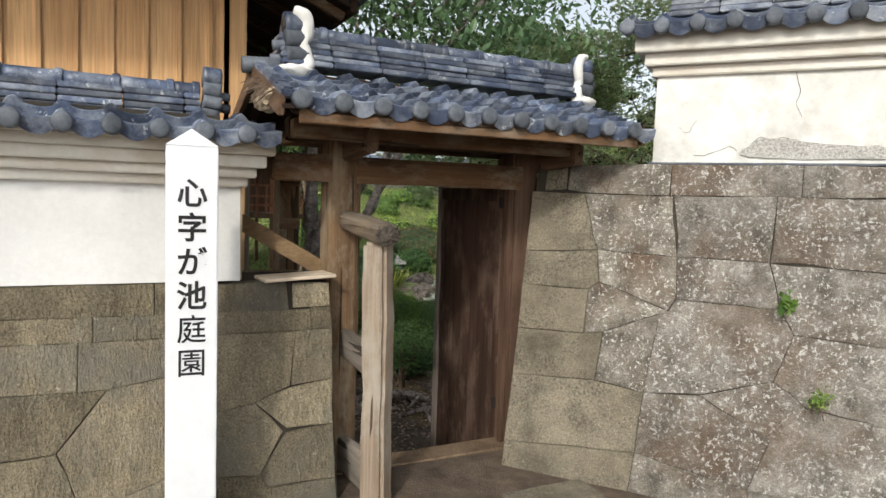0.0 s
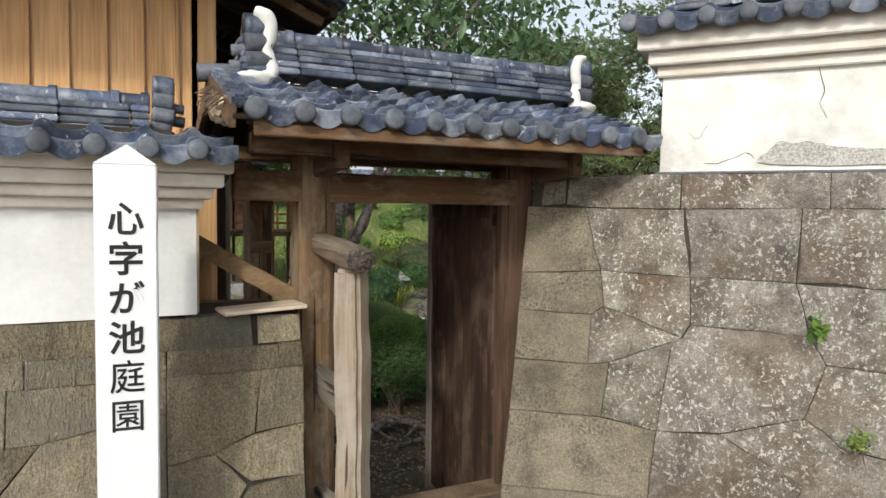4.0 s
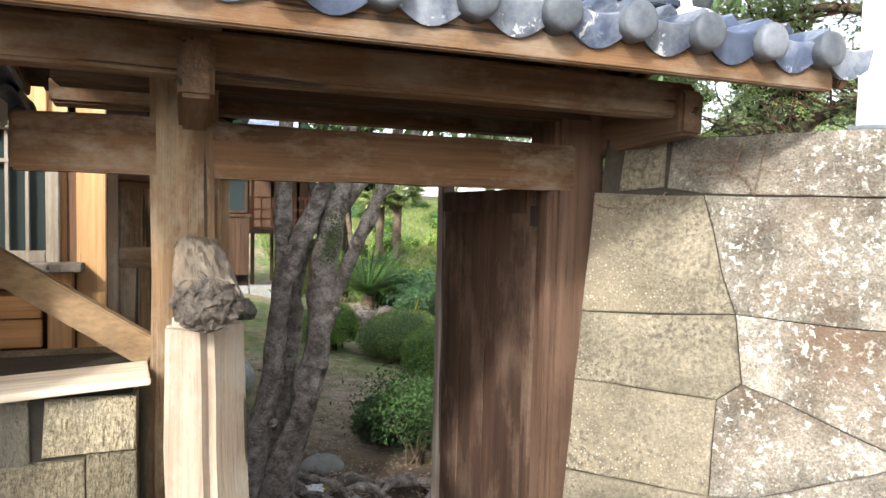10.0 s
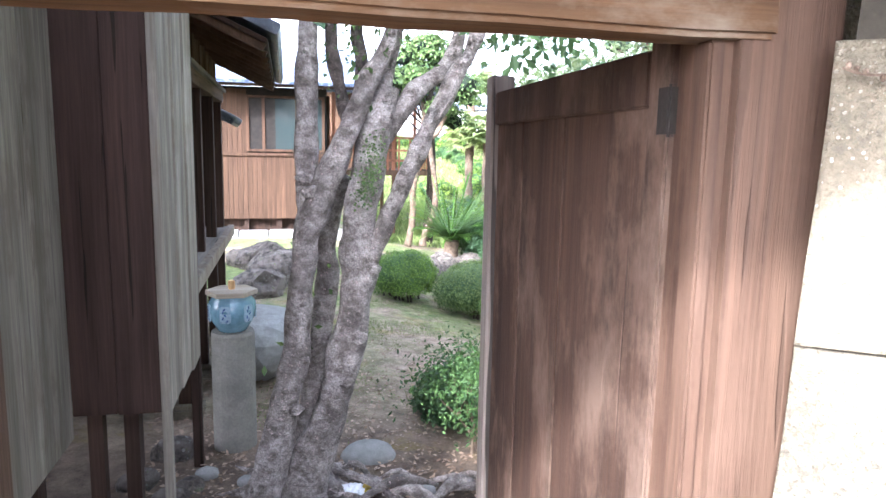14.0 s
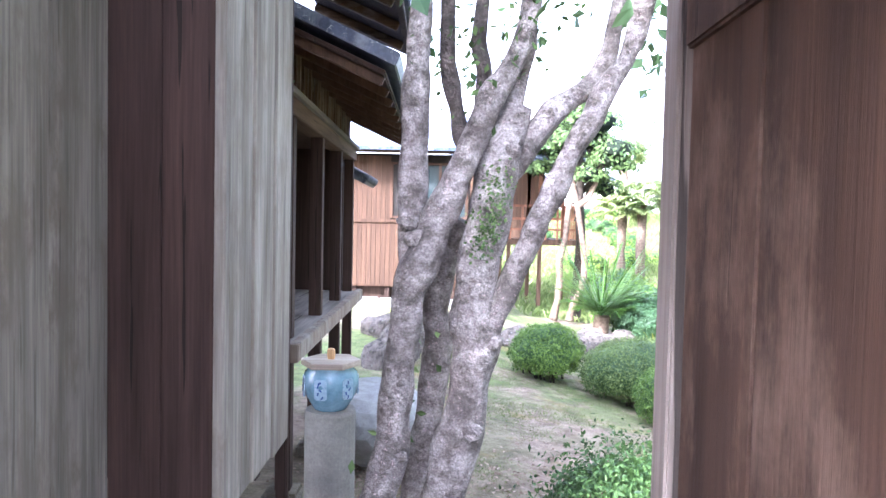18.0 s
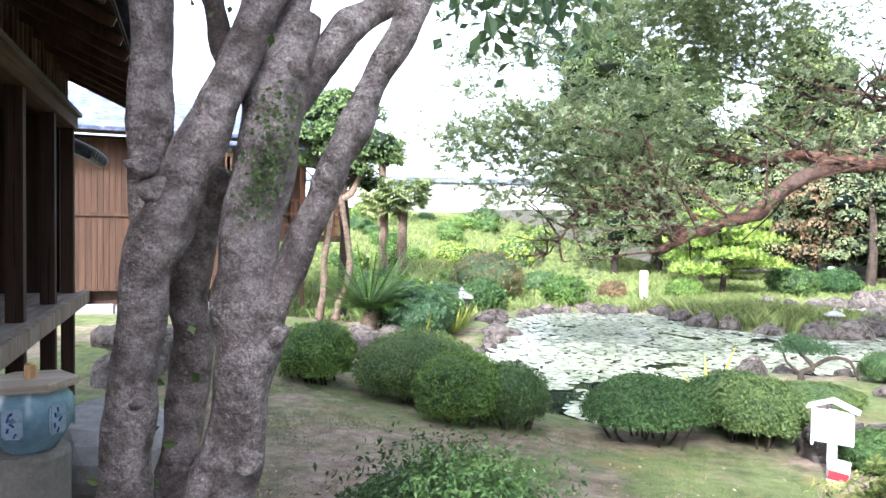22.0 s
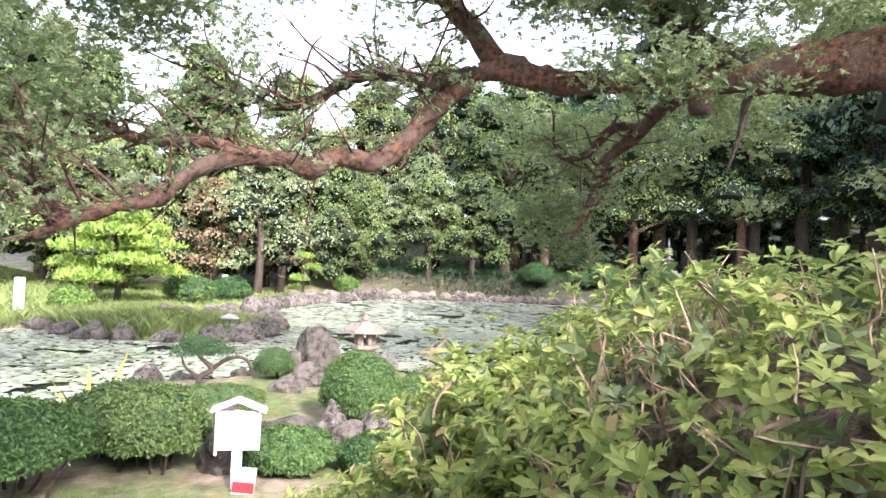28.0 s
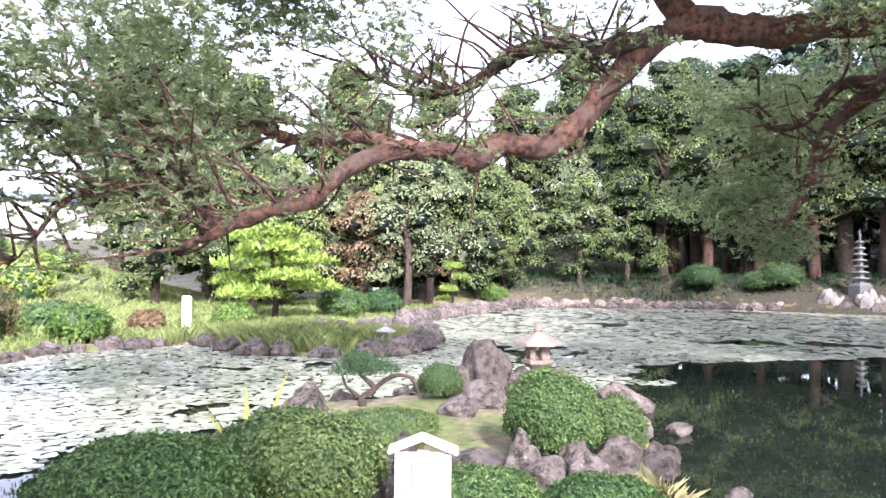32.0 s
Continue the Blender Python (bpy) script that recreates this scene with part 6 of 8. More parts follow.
def bush(at, radii, n, size, material, label, seed, name="clipped_bush", trunk=True, bumps=0.17, category="bush", low=-0.55, spread=0.55, group="clipped garden bushes", inner=0.86, core_mat=None, core_low=-0.55):
    """A clipped ball of small leaves over a dark inner mass on short stems."""
    at = Vector(at)
    ob = thing(name, at, label, category, group=group)
    c = at + Vector((0, 0, radii[2] * 0.85))
    bm = bmesh.new()
    bmesh.ops.create_icosphere(bm, subdivisions=3, radius=1)
    off = np.array([seed * 3.7, seed * 1.9, seed * 2.3])
    for v in bm.verts:
        r = 1 + bumps * noise.noise(Vector(np.array(v.co) * 2.2 + off))
        v.co = Vector((v.co.x * radii[0] * r * 0.86, v.co.y * radii[1] * r * 0.86, max(v.co.z, core_low) * radii[2] * r * 0.86)) + c
    # solid core in a darker leaf colour: shade between the leaves, painted
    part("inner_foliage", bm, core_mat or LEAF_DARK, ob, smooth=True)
    p, d = shell(n, c, radii, inner=inner, bumps=bumps, seed=seed, low=low)
    v, f = leaf_arrays(p, d, size, size * 0.5, spread=spread)
    arrays("leaves", v, f, material, ob)
    if trunk:
        bm = bmesh.new()
        for k in range(14):
            a = rng.uniform(0, 6.28)
            s = rng.uniform(0.15, 0.6)
            q = at + Vector((math.cos(a) * radii[0] * s, math.sin(a) * radii[1] * s, 0))
            q.z = height(q.x, q.y) - 0.05
            tip = c + Vector((math.cos(a) * radii[0] * (s + 0.2), math.sin(a) * radii[1] * (s + 0.2), radii[2] * rng.uniform(-0.2, 0.2)))
            tube([q, q.lerp(tip, 0.5) + Vector((rng.normal(0, 0.04), rng.normal(0, 0.04), 0)), tip], [0.018, 0.014, 0.006], sides=6, bm=bm)
        tagged(part("stem_work", bm, BARK_DARK, ob), kind="stuff")
    return ob


def on_ground(x, y, dz=0.0):
    return (x, y, height(x, y) + dz)


def open_shrub(at, w, h, n, size, material, label, name="leafy_shrub", seed=1, stems=9, group="", twig=TWIG):
    """An unclipped shrub: visible stems and loose leaves."""
    at = Vector(at)
    ob = thing(name, at, label, "shrub", group=group)
    bm = bmesh.new()
    tips = []
    for k in range(stems):
        a = 6.28 * k / stems + rng.uniform(-0.4, 0.4)
        r = w * rng.uniform(0.35, 0.8)
        tip = at + Vector((math.cos(a) * r, math.sin(a) * r, h * rng.uniform(0.6, 0.85)))
        midp = at + Vector((math.cos(a) * r * 0.35, math.sin(a) * r * 0.35, h * 0.35))
        tube([at + Vector((rng.uniform(-0.08, 0.08), rng.uniform(-0.08, 0.08), -0.05)), midp, tip], [0.014, 0.01, 0.004], sides=5, bm=bm)
        tips.append(tip)
        for j in range(3):
            t2 = midp.lerp(tip, 0.4) + Vector((rng.uniform(-1, 1) * w * 0.3, rng.uniform(-1, 1) * w * 0.3, h * 0.3))
            tube([midp.lerp(tip, 0.3), t2], [0.007, 0.003], sides=4, bm=bm)
            tips.append(t2)
    tagged(part("stem_work", bm, twig, ob), kind="stuff")
    t = np.array([list(q) for q in tips])
    p = t[rng.integers(0, len(t), n)] + rng.normal(0, 1, (n, 3)) * np.array([w * 0.22, w * 0.22, h * 0.13])
    d = p - np.array(at) - np.array([0, 0, h * 0.3])
    d /= np.linalg.norm(d, axis=1, keepdims=True)
    v, f = leaf_arrays(p, d, size, size * 0.45)
    arrays("leaves", v, f, material, ob)
    return ob


# the tree just inside the gate
tree = thing("garden_tree", (1.85, 6.75, -0.6), "pale-barked tree with several twisted trunks beside the gate", "tree")
BOUGHS = (
    ("trunk", [(1.7, 6.63, -0.75), (1.8, 6.61, -0.48), (1.9, 6.6, -0.18), (1.98, 6.6, 0.1), (2.05, 6.6, 0.35), (2.1, 6.6, 0.6), (2.118, 6.6, 0.82), (2.112, 6.6, 1.0), (2.118, 6.6, 1.17), (2.145, 6.6, 1.36), (2.185, 6.6, 1.53), (2.225, 6.6, 1.66), (2.27, 6.61, 1.82)], [0.17, 0.13, 0.108, 0.1, 0.097, 0.098, 0.104, 0.096, 0.09, 0.098, 0.1, 0.09, 0.06]),
    ("trunk", [(1.5, 6.63, -0.75), (1.57, 6.6, -0.47), (1.66, 6.58, -0.1), (1.735, 6.57, 0.22), (1.772, 6.56, 0.54), (1.787, 6.56, 0.76), (1.815, 6.56, 0.96), (1.85, 6.55, 1.11), (1.9, 6.54, 1.23), (1.955, 6.53, 1.37), (2.03, 6.52, 1.54), (2.1, 6.52, 1.72), (2.17, 6.53, 1.88), (2.27, 6.55, 2.07), (2.42, 6.5, 2.7)], [0.15, 0.11, 0.085, 0.076, 0.073, 0.07, 0.072, 0.08, 0.074, 0.068, 0.063, 0.06, 0.055, 0.048, 0.02]),
    ("trunk", [(1.85, 6.58, 1.05), (1.822, 6.6, 1.2), (1.818, 6.61, 1.35), (1.826, 6.62, 1.55), (1.828, 6.62, 1.8), (1.835, 6.62, 2.08), (1.86, 6.6, 2.7), (1.8, 6.55, 3.6)], [0.06, 0.06, 0.056, 0.058, 0.06, 0.055, 0.04, 0.012]),
    ("branch", [(2.14, 6.58, 0.8), (2.2, 6.56, 0.92), (2.245, 6.55, 1.04), (2.29, 6.55, 1.15), (2.34, 6.54, 1.27), (2.41, 6.53, 1.42), (2.475, 6.52, 1.56), (2.545, 6.51, 1.72), (2.645, 6.5, 1.92), (2.735, 6.47, 2.1), (2.86, 6.3, 2.8), (2.95, 6.0, 3.5)], [0.05, 0.046, 0.045, 0.046, 0.048, 0.05, 0.048, 0.05, 0.046, 0.042, 0.03, 0.012]),
    ("branch", [(2.2, 6.61, 1.5), (2.275, 6.62, 1.58), (2.345, 6.62, 1.69), (2.42, 6.62, 1.78), (2.5, 6.63, 1.85), (2.6, 6.65, 1.93), (2.68, 6.68, 2.1), (2.8, 6.7, 2.8)], [0.06, 0.06, 0.062, 0.058, 0.05, 0.045, 0.04, 0.015]),
    ("branch", [(2.23, 6.62, 1.7), (2.26, 6.64, 1.9), (2.3, 6.65, 2.1), (2.36, 6.7, 2.8), (2.25, 6.8, 3.6)], [0.06, 0.05, 0.045, 0.03, 0.012]),
    ("branch", [(2.06, 6.58, 1.55), (2.03, 6.6, 1.68), (1.99, 6.62, 1.86), (1.965, 6.64, 2.1), (1.95, 6.7, 2.8), (1.85, 6.8, 3.5)], [0.03, 0.036, 0.036, 0.034, 0.025, 0.01]),
    ("branch", [(2.1, 6.55, 1.74), (2.12, 6.58, 1.95), (2.1, 6.62, 2.2), (2.16, 6.7, 3.0)], [0.03, 0.032, 0.03, 0.012]),
    ("trunk", [(1.82, 6.9, -0.7), (1.85, 6.88, -0.1), (1.9, 6.86, 0.35), (1.95, 6.84, 0.68), (1.925, 6.82, 0.9), (1.98, 6.8, 1.12), (2.05, 6.74, 1.32)], [0.1, 0.075, 0.066, 0.07, 0.06, 0.058, 0.05]),
)
for name, line, radii in BOUGHS:
    part(name, rough_up(rough_up(tube(line, radii, sides=26, wobble=0.3), 0.016, 7), 0.005, 26), BARK if radii[0] > 0.04 else BARK_OLD, tree, smooth=True)
for n, (at, r) in enumerate((((2.175, 6.53, 0.8), 0.052), ((2.1, 6.52, 0.42), 0.05), ((1.79, 6.5, 0.63), 0.035), ((1.845, 6.53, 1.24), 0.05), ((1.8, 6.54, 1.3), 0.042), ((1.88, 6.51, 1.19), 0.04), ((1.79, 6.52, 0.3), 0.035), ((1.75, 6.5, 0.02), 0.04), ((2.03, 6.52, 0.15), 0.04), ((2.24, 6.53, 1.62), 0.04))):
    part("burr", rough_up(lump(at, (r, r * 0.9, r * 0.75), 60 + n, detail=3, rough=0.3), 0.006, 30), BARK, tree, "knotted burr where a limb was cut", smooth=True)
moss = along([(2.12, 6.5, 1.2), (2.16, 6.5, 1.38), (2.19, 6.5, 1.5)], 420, (0.03, 0.012, 0.05))
v, f = leaf_arrays(moss, np.tile(np.array([0.0, -1, 0.2]), (len(moss), 1)), 0.018, 0.012, spread=0.5)
tagged(arrays("moss_patch", v, f, LEAF_MID, tree, label="small round creeping fern leaves on the trunk"), kind="stuff")
for k in range(14):
    a = 6.28 * k / 14 + random.uniform(-0.2, 0.2)
    r = random.uniform(0.35, 0.8)
    p0 = Vector((1.75 + 0.1 * math.cos(a), 6.75 + 0.1 * math.sin(a), -0.45))
    p2 = Vector((1.75 + r * math.cos(a), 6.75 + r * math.sin(a), 0))
    p2.z = height(p2.x, p2.y) + 0.0
    part("root", tube([p0, p0.lerp(p2, 0.45) + Vector((0, 0, -0.08)), p2 + Vector((0, 0, -0.03))], [0.06, 0.035, 0.012], sides=8, wobble=0.3), BARK, tree, smooth=True)
pp = np.concatenate([along([(2.2, 6.5, 2.6), (2.8, 6.0, 2.9), (3.2, 5.6, 3.2), (3.6, 5.6, 2.7)], 1500, (0.45, 0.4, 0.28)), along([(1.9, 6.7, 3.3), (1.8, 6.5, 4.2), (2.6, 6.6, 4.0), (3.4, 6.6, 3.7), (4.2, 6.8, 3.9)], 7500, (0.65, 0.7, 0.42)), along([(2.9, 6.9, 2.9), (3.3, 7.2, 2.55), (3.7, 7.5, 2.2), (3.15, 7.35, 2.35)], 420, (0.2, 0.2, 0.13))])
v, f = leaf_arrays(pp, rng.normal(0, 1, pp.shape) + np.array([0, 0, 0.5]), 0.085, 0.045, droop=0.4)
arrays("crown", v, f, LEAF_BIG, tree)
sprig = along([(1.95, 6.5, 1.95), (2.15, 6.5, 2.15), (2.45, 6.5, 2.3), (2.1, 6.5, 1.85)], 150, (0.09, 0.05, 0.1))
v, f = leaf_arrays(sprig, rng.normal(0, 1, sprig.shape) + np.array([0, 0, 0.5]), 0.042, 0.022, droop=0.3)
tagged(arrays("sprig_leaves", v, f, LEAF_MID, tree, label="small fresh leaves sprouting at the forks"), kind="stuff")
for pts in ([(2.3, 6.5, 3.0), (2.9, 6.6, 3.6), (3.9, 6.8, 3.9)], [(1.9, 6.7, 3.0), (1.6, 6.6, 3.8), (1.1, 6.7, 4.3)], [(2.8, 6.0, 2.8), (3.3, 5.9, 3.5), (4.1, 6.2, 4.2)], [(2.7, 6.4, 2.6), (3.2, 7.0, 2.75), (3.7, 7.5, 2.3)]):
    part("branch", tube(pts, [0.03, 0.022, 0.008], sides=7, wobble=0.15), BARK, tree, smooth=True)
vine = along([(1.72, 6.63, 0.2), (1.74, 6.62, 0.9), (1.9, 6.6, 0.6)], 30, (0.07, 0.04, 0.25))
v, f = leaf_arrays(vine, np.tile(np.array([0.2, -1, 0.3]), (len(vine), 1)), 0.055, 0.032)
arrays("creeper_leaves", v, f, LEAF_MID, tree, label="glossy creeper leaves on the bark")
rock1 = whole("round_boulder", lump((2.23, 7.15, -0.6), (0.19, 0.15, 0.1), 2, rough=0.08), GRANITE, (2.23, 7.15, -0.65), "smooth grey-green boulder by the roots", "stone", smooth=True)
dead = thing("dead_branches", (2.55, 6.75, -0.6), "heap of fallen grey branches and roots on the earth", "branch pile")
for k in range(15):
    a = random.uniform(0, 3.14)
    c = Vector((2.45 + random.uniform(-0.35, 0.55), 6.55 + random.uniform(-0.45, 0.25), 0))
    d = Vector((math.cos(a), math.sin(a), 0)) * random.uniform(0.15, 0.4)
    p0, p1, p2 = c - d, c + Vector((random.uniform(-0.05, 0.05), random.uniform(-0.05, 0.05), 0)), c + d
    for q, up in ((p0, 0.0), (p1, random.uniform(0.04, 0.12)), (p2, 0.02)):
        q.z = height(q.x, q.y) + up
    part("branch", tube([p0, p1, p2], [0.012, random.uniform(0.016, 0.042), 0.01], sides=8, wobble=0.35), BARK, dead, smooth=True)

bag = thing("crumpled_wrapper", on_ground(2.1, 6.62, 0.03), "crumpled white and yellow plastic wrapper among the roots", "litter")
part("white_sheet", rough_up(lump(on_ground(2.08, 6.62, 0.04), (0.07, 0.05, 0.035), 12, detail=4, rough=0.5, scale=2.5), 0.02, 22), PAINT, bag)
part("yellow_sheet", rough_up(lump(on_ground(2.17, 6.63, 0.035), (0.06, 0.035, 0.025), 14, detail=4, rough=0.5, scale=2.5), 0.018, 24), YELLOW_FILM, bag, "yellow printed film")
for n, (x, y, a) in enumerate(((2.53, 6.62, 0.05), (1.7, 6.42, 0.06), (2.75, 6.8, 0.04), (1.45, 6.9, 0.05), (1.35, 6.6, 0.045), (2.35, 6.45, 0.035), (1.2, 7.05, 0.06), (1.55, 7.3, 0.04))):
    whole("loose_stone", lump(on_ground(x, y, a * 0.3), (a * 1.2, a, a * 0.8), 400 + n, rough=0.15), GRANITE, on_ground(x, y), "small rounded grey stone on the earth", "stone", group="loose stones by the tree", smooth=True)
open_shrub(on_ground(3.05, 7.15), 0.62, 0.74, 6200, 0.036, LEAF, "loose dark green shrub with thin stems by the gate", seed=3, stems=10)
bush(on_ground(3.47, 12.95), (0.52, 0.5, 0.43), 9000, 0.036, LEAF_BRIGHT, "bright green clipped ball bush", 1)
bush(on_ground(4.62, 12.35), (0.82, 0.7, 0.46), 16000, 0.032, LEAF_MID, "broad smooth dome of clipped green", 2, bumps=0.06)
bush(on_ground(4.72, 11.15), (0.56, 0.5, 0.42), 11000, 0.034, LEAF_BRIGHT, "yellow-green clipped bush in front of the dome", 3)
bush(on_ground(5.25, 11.05), (0.46, 0.45, 0.38), 9000, 0.034, LEAF_MID, "green clipped bush beside the dome", 4)
bush(on_ground(6.55, 10.35), (0.74, 0.62, 0.4), 12000, 0.04, LEAF, "dark clipped bush with bare reddish stems by the pond", 5, low=-0.05, core_low=0.0, bumps=0.06)
bush(on_ground(7.68, 9.95), (0.5, 0.5, 0.4), 9000, 0.04, LEAF_MID, "green clipped bush by the pond", 6, low=-0.25, core_low=-0.2)
bush(on_ground(8.0, 10.6), (0.6, 0.5, 0.36), 7000, 0.045, LEAF_MID, "low green clipped bush by the pond", 7)
bush(on_ground(8.25, 8.9), (0.45, 0.42, 0.2), 7500, 0.036, LEAF, "small clipped bush behind the notice board", 8)
bush(on_ground(8.75, 8.2), (0.5, 0.42, 0.17), 7500, 0.036, LEAF, "low yellow-green bush at the water's edge", 9)
bush(on_ground(10.15, 9.2), (0.48, 0.47, 0.46), 15000, 0.034, LEAF, "large round clipped bush on the peninsula", 10)
bush(on_ground(9.3, 10.75), (0.9, 0.55, 0.2), 11000, 0.03, LEAF_MID, "low spreading moss-green mound behind the clipped bushes", 15, trunk=False, bumps=0.1)
bush(on_ground(10.6, 8.72), (0.29, 0.29, 0.32), 5500, 0.034, LEAF_MID, "small yellow-green bush on the peninsula", 11)
bush(on_ground(12.1, 11.75), (0.36, 0.32, 0.26), 3000, 0.035, LEAF_MID, "low green shrub beside the standing stone", 16, trunk=False, bumps=0.25)
bush(on_ground(3.3, 7.9), (0.6, 0.5, 0.25), 3500, 0.06, LEAF_BIG, "low dark glossy shrub on the moss", 12, name="low_shrub", bumps=0.25, trunk=False)

# hedge of azalea beside the path
hedge = thing("azalea_hedge", (5.0, 5.4, -0.7), "tall loose azalea hedge with yellowing shoots and bare twigs", "hedge")
hp, hd = [], []
for k, (c, r) in enumerate((((4.98, 5.23, 0.0), (1.16, 1.04, 0.85)), ((4.3, 4.77, -0.25), (1.2, 0.43, 1.16)), ((5.8, 4.04, -0.23), (1.66, 1.09, 1.2)), ((4.81, 6.03, -0.54), (0.69, 0.39, 1.11)), ((5.64, 6.35, -0.8), (1.07, 1.03, 0.8)), ((6.33, 5.39, -0.78), (1.13, 1.17, 1.11)))):
    p, d = shell((4600, 3600, 2200, 2900, 2400, 1300)[k], c, r, inner=0.82, bumps=0.16, seed=k + 3, low=-0.6, freq=4.4)
    hp.append(p), hd.append(d)
    bm = bmesh.new()
    bmesh.ops.create_icosphere(bm, subdivisions=4, radius=1)
    for v in bm.verts:
        q = 0.68 * (1 + 0.2 * noise.noise(v.co * 3 + Vector((k, k, k))) + 0.12 * noise.noise(v.co * 14))
        v.co = Vector((v.co.x * r[0] * q + c[0], v.co.y * r[1] * q + c[1], v.co.z * r[2] * q + c[2]))
    part("inner_growth", bm, HEDGE_CORE, hedge, smooth=True)
hp, hd = np.concatenate(hp), np.concatenate(hd)
thick = np.array([noise.noise(Vector(q) * 4.2) + 0.6 * noise.noise(Vector(q) * 11) for q in hp])
full = thick > rng.uniform(-0.75, -0.12, len(hp))
v, f = rosettes(hp[full], hd[full] * 0.7 + np.array([0, 0, 0.6]), 6, 0.04, 0.017, ovate=True)
arrays("leaves", v, f, LEAF_HEDGE, hedge)
low = hp[(pick := rng.integers(0, len(hp), 4200))] - rng.uniform(0.02, 0.16, (4200, 1)) * hd[pick] + rng.normal(0, 0.04, (4200, 3))
v, f = rosettes(low, rng.normal(0, 1, (4200, 3)) + hd[pick] * 0.6, 5, 0.055, 0.022, ovate=True)
arrays("old_leaves", v, f, LEAF_OLD, hedge, label="dull older leaves below the shoots")
bm = bmesh.new()
bald = np.flatnonzero(~full)
for k in range(5200):
    n = bald[rng.integers(0, len(bald))] if k % 5 == 0 else rng.integers(0, len(hp))
    p = Vector(hp[n])
    d = (Vector(hd[n]) + Vector((0, 0, 0.5))).normalized()
    reach = rng.uniform(0.1, 0.34)
    s = Vector(rng.normal(0, 0.35, 3)) * reach
    bend = Vector(rng.normal(0, 0.09, 3)) * reach
    tube([p - d * reach + s, p - d * reach * 0.6 + s * 0.5 + bend, p - d * reach * 0.25 + s * 0.3 - bend, p + d * rng.uniform(-0.02, 0.03)], [0.0042, 0.0034, 0.0027, 0.0016], sides=3, bm=bm, cap=False)
tagged(part("twig_mass", bm, DRY_TWIG, hedge, "dry bare twigs"), kind="stuff")

# great evergreen with the long low limb
great = thing("spreading_evergreen", (13.4, 0.2, -0.9), "old evergreen whose long reddish limb sweeps over the pond", "tree")
LIMB = [(13.4, 0.2, -1.1), (13.3, 0.35, 0.6), (13.15, 0.8, 2.2), (13, 1.83, 3.34), (13, 2.73, 3.69), (13, 3.48, 3.64), (13, 4.16, 3.59), (13, 4.92, 3.54), (13.05, 5.58, 3.51), (13.1, 6.34, 3.54), (13.15, 7.07, 3.58), (13.15, 7.65, 3.61), (13.1, 8.07, 3.71), (13.05, 8.5, 3.86), (12.96, 8.84, 3.77)]
part("trunk", rough_up(tube(LIMB, [0.75, 0.6, 0.52, 0.47, 0.45, 0.41, 0.37, 0.27, 0.19, 0.17, 0.17, 0.19, 0.2, 0.23, 0.17], sides=22, wobble=0.3), 0.04, 6), BARK_RED, great, smooth=True)
LIMB2 = [(12.96, 8.84, 3.77), (12.85, 9.22, 3.48), (12.65, 9.52, 3.09), (12.3, 9.79, 2.58), (12, 10.15, 2.23), (11.75, 10.59, 2.28), (11.55, 10.94, 2.07), (11.35, 11.3, 2.19), (11, 11.66, 2.18), (10.7, 12.1, 2.33), (10.3, 12.91, 2.33), (9.9, 13.53, 2.55), (9.6, 14.53, 2.75), (9.3, 15.37, 3.07), (9, 16.44, 3.47)]
part("limb", rough_up(tube(LIMB2, [0.17, 0.165, 0.16, 0.16, 0.155, 0.14, 0.165, 0.125, 0.11, 0.09, 0.08, 0.065, 0.05, 0.035, 0.012], sides=16, wobble=0.3), 0.035, 6), BARK_RED, great, smooth=True)
LIMB3 = [(11.1, 11.67, 2.16), (10.6, 11.83, 2.06), (10.11, 11.97, 1.75), (9.7, 12.01, 1.42), (9.35, 12.27, 1.29), (8.95, 12.61, 1.07), (8.55, 12.82, 0.81)]
part("limb", rough_up(tube(LIMB3, [0.11, 0.11, 0.105, 0.1, 0.09, 0.085, 0.02], sides=12, wobble=0.3), 0.03, 7), BARK_RED, great, smooth=True)
LIMB4 = [(8.95, 12.61, 1.08), (8.8, 12.86, 1.38), (8.7, 12.81, 1.71), (8.6, 12.88, 1.96), (8.5, 13.24, 2.21), (8.3, 13.9, 2.35), (8.1, 14.47, 2.26), (8, 15.16, 1.93)]
part("limb", rough_up(tube(LIMB4, [0.07, 0.065, 0.06, 0.055, 0.045, 0.035, 0.025, 0.008], sides=10, wobble=0.3), 0.03, 7), BARK_RED, great, smooth=True)
LIMB10 = [(8.8, 12.89, 1.4), (8.6, 13.41, 1.37), (8.5, 13.43, 1.54), (8.4, 14.03, 1.47), (8.2, 14.38, 1.43), (8, 14.71, 0.97), (7.9, 15.13, 0.61)]
part("limb", rough_up(tube(LIMB10, [0.05, 0.05, 0.04, 0.035, 0.03, 0.02, 0.006], sides=8, wobble=0.3), 0.03, 7), BARK_RED, great, smooth=True)
LIMB5 = [(12.96, 8.82, 3.75), (12.7, 9.26, 3.63), (12.5, 9.62, 3.52), (12.3, 10.07, 3.64), (12.2, 10.47, 3.62), (12.1, 10.86, 3.44), (12, 11.33, 3.17), (11.9, 11.73, 3.09), (11.6, 12.18, 3.2), (11.2, 12.81, 3.49)]
part("limb", rough_up(tube(LIMB5, [0.14, 0.13, 0.12, 0.11, 0.1, 0.09, 0.075, 0.06, 0.04, 0.012], sides=12, wobble=0.3), 0.03, 7), BARK_DARK, great, smooth=True)
LIMB6 = [(13.05, 5.5, 3.46), (13.6, 6.07, 3.31), (14.2, 6.62, 2.94), (14.6, 7.14, 2.56), (14.9, 7.38, 1.9), (15.1, 7.72, 1.3)]
